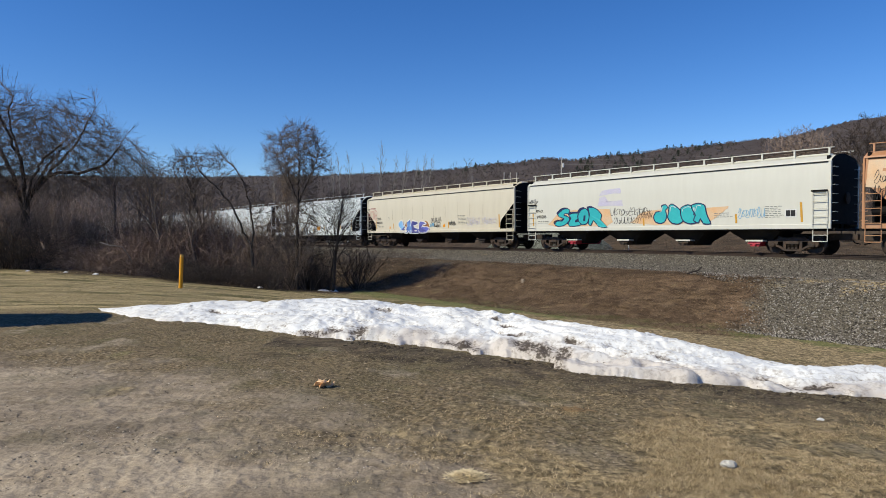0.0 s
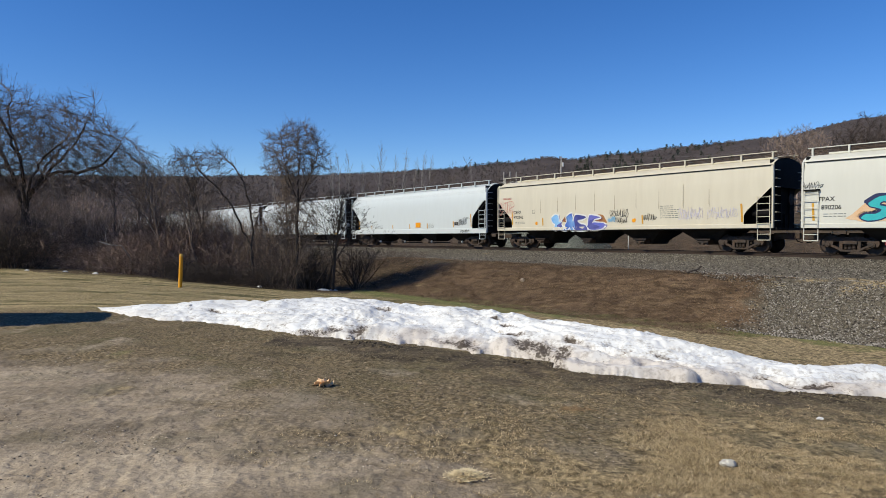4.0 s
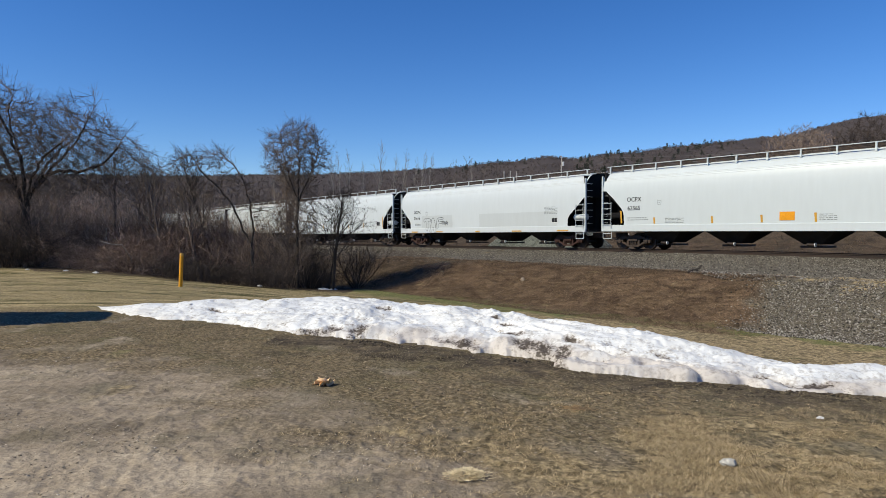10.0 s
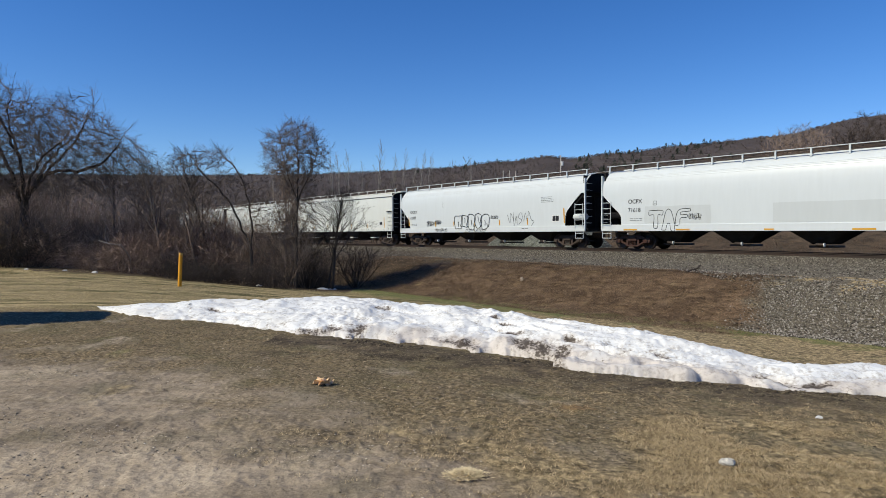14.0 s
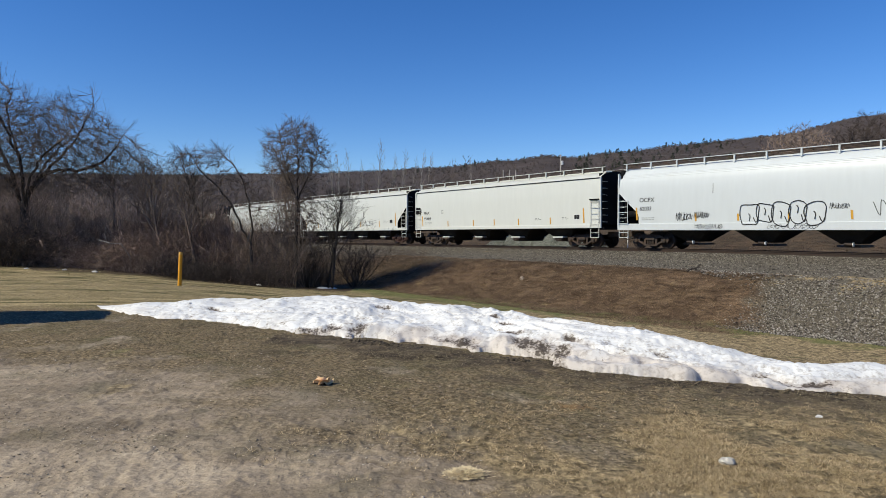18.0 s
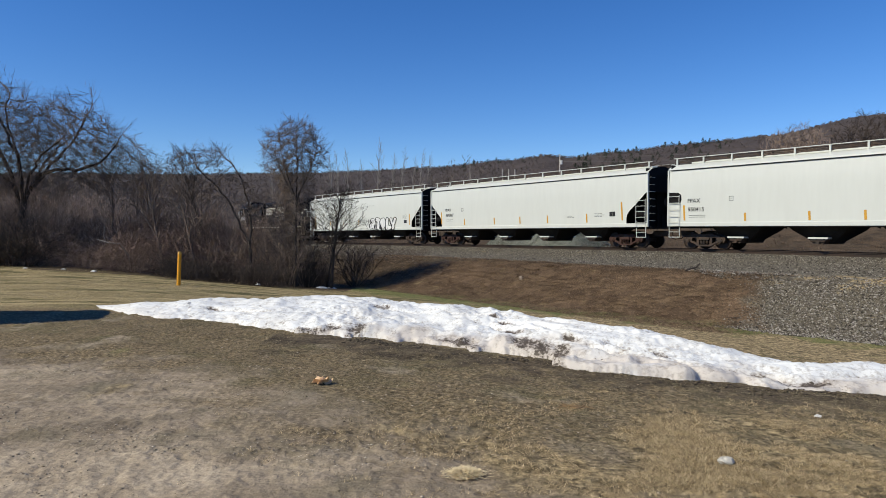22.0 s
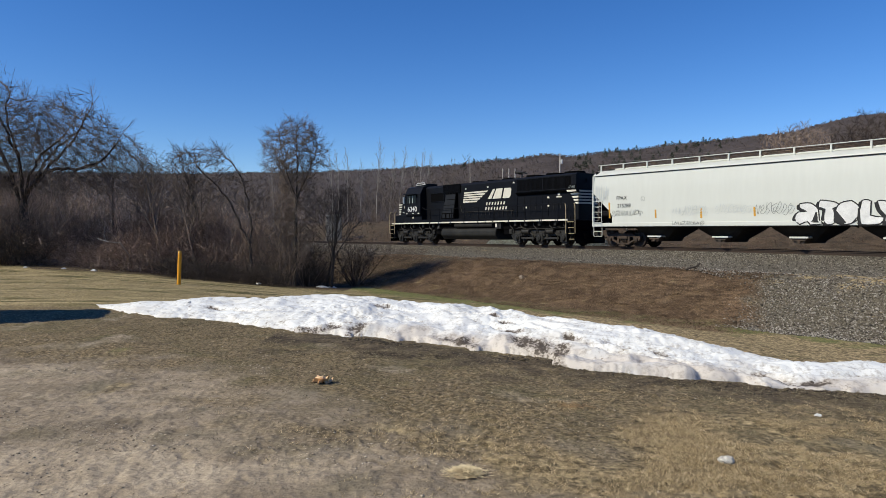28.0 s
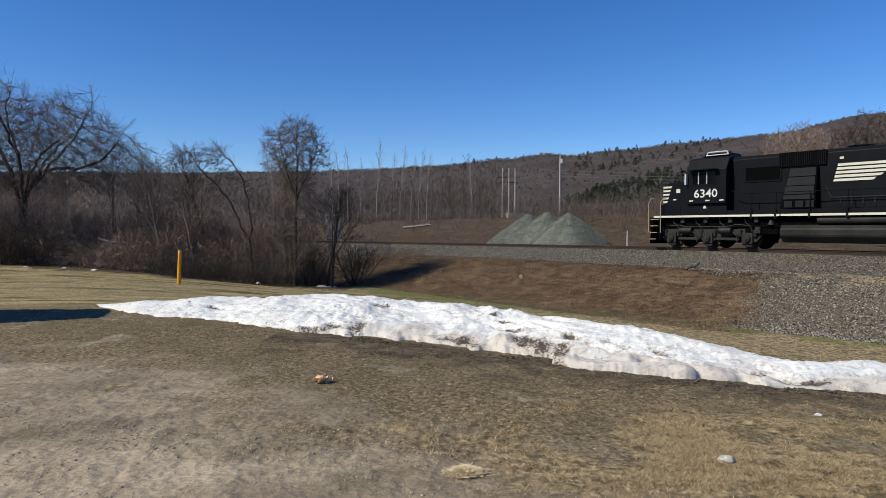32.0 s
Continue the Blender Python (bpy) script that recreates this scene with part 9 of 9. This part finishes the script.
def build_things():
    make_snow()
    make_loose_stone()
    make_grass()
    for px, top, d, w in ((1007, 3.15, 57.0, 8.0), (969, 3.3, 59.5, 8.2), (937, 3.1, 62.5, 8.4)):
        gravel_heap(px, top, d, w, "conical heap of grey-green crushed stone beside the track")
    # utility poles and their wires
    def pole(px, d, top_px, r=0.16):
        x, y = (px - 784) / FOCAL * d, d
        z0 = ground_z(x, y, False)
        top = 1.6 + (412 - top_px) / FOCAL * d
        return x, y, z0, top, r
    x0, y0, z0, top, r = pole(901, 150, 303)
    h = thing("triple_utility_pole", "three silvered wooden poles with a crossbeam", "utility pole", at=pose(x0, y0, z0))
    for dx in (-1.45, 0.0, 1.45):
        part("pole", Geo().tube((dx, 0, -0.4), (dx, 0, top - z0), 0.19, 0.13, 9), M["pole_wood"], h)
    part("crossbeam", Geo().box(-2.6, 2.6, -0.1, 0.1, top - z0 - 2.2, top - z0 - 1.95), M["bark_dark"], h)
    part("crossbeam", Geo().box(-2.2, 2.2, -0.1, 0.1, top - z0 - 3.4, top - z0 - 3.2), M["bark_dark"], h)
    for dx in (-2.4, -0.7, 0.7, 2.4):
        part("insulator", Geo().tube((dx, 0, top - z0 - 1.95), (dx, 0, top - z0 - 1.55), 0.09, 0.06, 8), M["bark_dark"], h)
    x1, y1, z1, top1, r = pole(991, 128, 276)
    p = thing("utility_pole", "single dark wooden pole with a pale transformer", "utility pole", at=pose(x1, y1, z1))
    part("pole", Geo().tube((0, 0, -0.4), (0, 0, top1 - z1), 0.18, 0.12, 9), M["pole_wood"], p)
    part("transformer", Geo().tube((0.3, -0.2, top1 - z1 - 2.0), (0.3, -0.2, top1 - z1 - 1.2), 0.22, 0.22, 10), M["litter"], p)
    part("crossarm", Geo().box(-0.9, 0.9, -0.07, 0.07, top1 - z1 - 0.6, top1 - z1 - 0.45), M["bark_dark"], p)
    for k, (za, zb) in enumerate(((top1 - 0.5, 15.4), (top1 - 1.4, 14.0), (top1 - 3.4, 10.6), (top1 - 4.0, 9.9), (top1 - 4.5, 9.3))):
        g = Geo()
        pts = []
        for i in range(25):
            t = i / 24
            pts.append((lerp(x1, 78, t), lerp(y1, 86, t), lerp(za, zb, t) - 4 * 0.9 * t * (1 - t)))
        g.pipe(pts, 0.022, 4)
        if k > 1:
            g.pipe([(lerp(x0, x1, t / 8), lerp(y0, y1, t / 8), lerp(top - 2.2, za, t / 8) - 4 * 0.3 * t / 8 * (1 - t / 8)) for t in range(9)], 0.022, 4)
        tagged(new("overhead_wire", mesh_of("overhead_wire", g, M["wire"])), "thin overhead wire hung between poles", "wire", "overhead wires")
    # low concrete blocks and a pale box beyond the track, a fallen log
    def block(px, py, d, w, dp, hh, label, name, material):
        x, y = (px - 784) / FOCAL * d, d
        z = 1.6 + (412 - py) / FOCAL * d
        zg = min(z, ground_z(x, y, False))
        ob = new(name, mesh_of(name, Geo().box(-w / 2, w / 2, -dp / 2, dp / 2, zg - z - 0.1, hh), material, 0.03))
        ob.matrix_basis = pose(x, y, z, 0, 0, 12)
        return tagged(ob, label, name.replace("_", " "))
    block(592, 400, 92, 2.2, 1.4, 1.2, "pale weathered concrete box behind the track", "concrete_box", M["concrete"])
    for px, w in ((914, 2.5),):
        block(px, 388, 88, w, 1.0, 0.50, "pale concrete block behind the gravel heaps", "concrete_block", M["concrete"])
    block(1111, 436, 46, 0.07, 0.07, 0.95, "short white marker post by the track", "marker_post", M["litter"])
    g = Geo().tube((-1.6, 0, 0.1), (1.5, 0.2, 0.45), 0.14, 0.09, 8).tube((0.6, 0.1, 0.3), (1.4, -0.2, 0.75), 0.06, 0.03, 6).tube((-0.2, 0, 0.2), (0.5, 0.3, 0.6), 0.05, 0.02, 6)
    lx, ly = (740 - 784) / FOCAL * 90, 90.0
    log = new("fallen_log", mesh_of("fallen_log", g, M["birch"]))
    log.matrix_basis = pose(lx, ly, ground_z(lx, ly, False) + 0.05) @ Matrix.Scale(1.25, 4)
    tagged(log, "pale fallen log on the brown bank", "log")
    # marker post on the lawn
    p = thing("marker_post", "slim orange-yellow plastic marker post on the lawn", "marker post", at=pose(-8.42, 20.59, ground_z(-8.42, 20.59), 0, 2.5, 0))
    part("shaft", Geo().tube((0, 0, -0.1), (0, 0, 1.0), 0.062, 0.058, 14), M["post_yellow"], p)
    part("cap", Geo().tube((0, 0, 1.0), (0, 0, 1.075), 0.062, 0.05, 14), M["post_cap"], p)
    # dry leaf, water jug, litter, straw, sticks, rock
    def leaf(x, y, s, turn, label, material, seed):
        r = random.Random(seed)
        g = Geo()
        n = 14
        rim = []
        for i in range(n):
            a = 2 * math.pi * i / n
            rr = s * (1.0 if i % 2 else 0.84) * r.uniform(0.85, 1.1)
            rim.append((rr * math.cos(a) * 1.25, rr * math.sin(a) * 0.7, s * (0.55 + 0.40 * math.sin(2 * a + seed) + r.uniform(-0.12, 0.12))))
        g.v = [(0, 0, s * 0.25)] + rim
        g.f = [(0, 1 + i, 1 + (i + 1) % n) for i in range(n)]
        k = len(g.v)
        g.v += [(vx, vy, vz - 0.006) for vx, vy, vz in g.v]
        g.f += [(k, k + 1 + (i + 1) % n, k + 1 + i) for i in range(n)]
        ob = new("dry_leaf", mesh_of("dry_leaf", g, material))
        ob.matrix_basis = pose(x, y, ground_z(x, y), 0, 0, turn)
        tagged(ob, label, "leaf")
    leaf(-1.29, 6.71, 0.068, 10, "curled dry tan leaf on thin grass", M["leaf"], 5)
    leaf(-1.24, 6.70, 0.072, 70, "curled dry tan leaf on thin grass", M["leaf"], 6)
    leaf(-1.25, 6.74, 0.080, 130, "curled dry tan leaf on thin grass", M["leaf"], 7)
    leaf(-1.20, 6.72, 0.066, 200, "curled dry tan leaf on thin grass", M["leaf"], 8)
    g = Geo()
    n, m = 18, 9
    for i in range(m + 1):
        for k in range(n):
            a, e = 2 * math.pi * k / n, math.pi * i / m
            d = Vector((math.sin(e) * math.cos(a), math.sin(e) * math.sin(a), math.cos(e)))
            r = 1 + 0.22 * noise.noise(d * 1.7) + 0.16 * (0.4 - abs(noise.noise(d * 3.4)))
            g.v.append((d.x * r * 0.056, d.y * r * 0.038, max(-0.004, 0.026 + d.z * r * 0.030)))
    for i in range(m):
        g.f += [(i * n + k, (i + 1) * n + k, (i + 1) * n + (k + 1) % n, i * n + (k + 1) % n) for k in range(n)]
    ob = new("plastic_bag", mesh_of("plastic_bag", g, M["clear"]))
    ob.matrix_basis = pose(2.01, 4.50, ground_z(2.01, 4.5), 0, 0, -10)
    tagged(ob, "crumpled cloudy plastic bag lying on dry grass", "bag")
    for x, y, w, d2, turn in ((3.57, 6.07, 0.034, 0.012, -28), (-15.5, 26.4, 0.09, 0.05, 10), (-14.0, 25.9, 0.12, 0.05, -15), (-17.2, 26.6, 0.08, 0.05, 0)):
        ob = new("paper_litter", mesh_of("paper_litter", Geo().plate([(-w, 0), (w * 0.8, 0), (w, 0.25 * w + 0.01), (-w * 0.2, 0.5 * w + 0.01), (-w * 0.9, 0.25 * w)], -d2, d2), M["litter"], 0.004))
        ob.matrix_basis = pose(x, y, ground_z(x, y), 0, 0, turn)
        tagged(ob, "scrap of white litter on the grass", "litter", "litter")
    # a clump of bleached straw
    rnd = random.Random(77)
    g = Geo()
    for k in range(1000):
        a = rnd.uniform(0, 6.3)
        x, y = rnd.gauss(0, 0.045), rnd.gauss(0, 0.03)
        ln = rnd.uniform(0.03, 0.075)
        z = 0.045 * math.exp(-(x / 0.08) ** 2 - (y / 0.05) ** 2)
        g.tube((x, y, z * rnd.random()), (x + ln * math.cos(a), y + ln * 0.8 * math.sin(a), z * rnd.uniform(0.3, 1.0) + 0.022 * rnd.random()), 0.0022, 0.0014, 3, False)
    ob = new("straw_clump", mesh_of("straw_clump", g, M["straw"]))
    ob.matrix_basis = pose(0.16, 4.17, ground_z(0.16, 4.17))
    tagged(ob, "flattened clump of bleached straw on bare earth", "straw")
    g = Geo()
    for k in range(120):
        a = rnd.uniform(0, 6.3)
        x, y = rnd.gauss(0, 0.08), rnd.gauss(0, 0.05)
        g.tube((x, y, 0.004), (x + 0.06 * math.cos(a), y + 0.06 * math.sin(a), 0.015 * rnd.random()), 0.0025, 0.0012, 3, False)
    ob = new("leaf_scraps", mesh_of("leaf_scraps", g, M["scraps"]))
    ob.matrix_basis = pose(1.21, 6.03, ground_z(1.21, 6.03))
    tagged(ob, "rusty dry leaf scraps in thin grass", "leaves")
    g = Geo().pipe([(-0.28, 0, 0.0), (-0.1, 0.03, 0.07), (0.08, 0, 0.12), (0.2, 0.02, 0.24)], 0.03, 6).pipe([(-0.05, 0.04, 0.08), (0.12, 0.1, 0.05)], 0.018, 5)
    ob = new("stick", mesh_of("stick", g, M["bark_dark"]))
    ob.matrix_basis = pose(8.45, 21.6, ground_z(8.45, 21.6))
    tagged(ob, "dark broken branch on the railway bank", "stick")
    g = Geo()
    v, t = stone_form(909)
    ob = new("rock", mesh_of("rock", Geo().add([tuple(float(c) * 0.27 for c in p) for p in v], [tuple(int(i) for i in f) for f in t]), M["rock"], 0.05))
    ob.matrix_basis = pose(3.17, 25.6, ground_z(3.17, 25.6) - 0.03)
    tagged(ob, "pale half-buried rock on the brown bank", "rock")
    # patches of old snow under the thicket
    for x, y, a, b in ((-5.3, 28.2, 0.3, 0.25), (-4.9, 28.5, 0.22, 0.2), (-7.8, 27.3, 0.16, 0.12)):
        g = Geo()
        for jn in range(5):
            for i in range(16):
                w = 2 * math.pi * i / 16
                f = (jn + 0.4) / 4.4 * (1 + 0.15 * math.sin(3 * w + x))
                g.v.append((a * f * math.cos(w), b * f * math.sin(w), 0.09 * (1 - (jn / 4.0) ** 2) - 0.02))
        for jn in range(4):
            g.f += [(jn * 16 + i, jn * 16 + (i + 1) % 16, (jn + 1) * 16 + (i + 1) % 16, (jn + 1) * 16 + i) for i in range(16)]
        g.f.append(tuple(range(16)))
        ob = new("snow_patch", mesh_of("snow_patch", g, M["litter"], 0, True))
        ob.matrix_basis = pose(x, y, ground_z(x, y))
        tagged(ob, "small leftover patch of snow under bare shrubs", "snow")
    # unseen block beside the drive, its plan shaped to cast the shadow on grass
    s = thing("unseen_shadow_block", "plain wooden block out of view, added to cast the shadow on the grass", "shed", at=pose(-8.64, 10.18, 0))

    def slab(grow_by, z0, z1):
        plan = [(0.0, 0.12), (0.0, 0.32), (-0.32, 1.18), (-0.46, 1.36), (-0.62, 1.40), (-4.5, 1.24), (-3.7, -1.5), (-0.22, 0.0)]
        v = [(x * grow_by, y * grow_by, z) for z in (z0, z1) for x, y in plan]
        k = len(plan)
        return Geo().add(v, [tuple(range(k - 1, -1, -1)), tuple(range(k, 2 * k))] + [(i, (i + 1) % k, k + (i + 1) % k, k + i) for i in range(k)])
    part("wall", slab(0.985, -0.1, 2.42), M["pole_wood"], s)
    part("roof", slab(1.0, 2.42, 2.5), M["bark_dark"], s)


M["rock"] = mat("tan_rock", (0.2363, 0.1837, 0.1356), 0.9, 0, (0.21, 0.1663, 0.1225), 3, 0.7, 20, 0.2, 0.3, 30)
M["scraps"] = mat("rusty_leaf_scraps", (0.315, 0.2013, 0.0963), 0.8, 0, (0.1925, 0.1225, 0.0613), 20, 0.7)
M["clear"] = mat("cloudy_clear_plastic", (0.49, 0.4637, 0.4025), 0.4, 0.0, (0.2975, 0.28, 0.2406), 28, 0.8, spec=0.35)
build_things()


# ---- what moves ----
def travelled(t):
    """Metres that the train has gone at t seconds."""
    def f(x):
        q = (x - 16.0) / 16.0
        return 160.0 * (0.54944868 * q + 0.05612688 * q ** 2 - 0.00399189 * q ** 3 - 0.00188341 * q ** 4 - 0.00149563 * q ** 5 + 0.00355009 * q ** 6)
    return f(t) - f(0.0)


def rail_height(s):
    return RAIL_TOP + grade(s)


def car_pose(centre, half):
    a = on_track(centre - half, 0, rail_height(centre - half))
    b = on_track(centre + half, 0, rail_height(centre + half))
    way = (b - a).normalized()
    turn = Matrix((way, Vector((CA, SA, 0)), way.cross(Vector((CA, SA, 0))))).transposed().to_4x4()
    return Matrix.Translation((a + b) / 2) @ turn


def motions():
    for car, centre, half in TRAIN:
        walk(car, [(t * 0.5, car_pose(centre + travelled(t * 0.5), half)) for t in range(65)])
    for wheels, radius, place in SPINNERS:
        walk(wheels, [(t * 0.1, pose(*place, 0, math.degrees(travelled(t * 0.1) / radius), 0)) for t in range(321)])


motions()
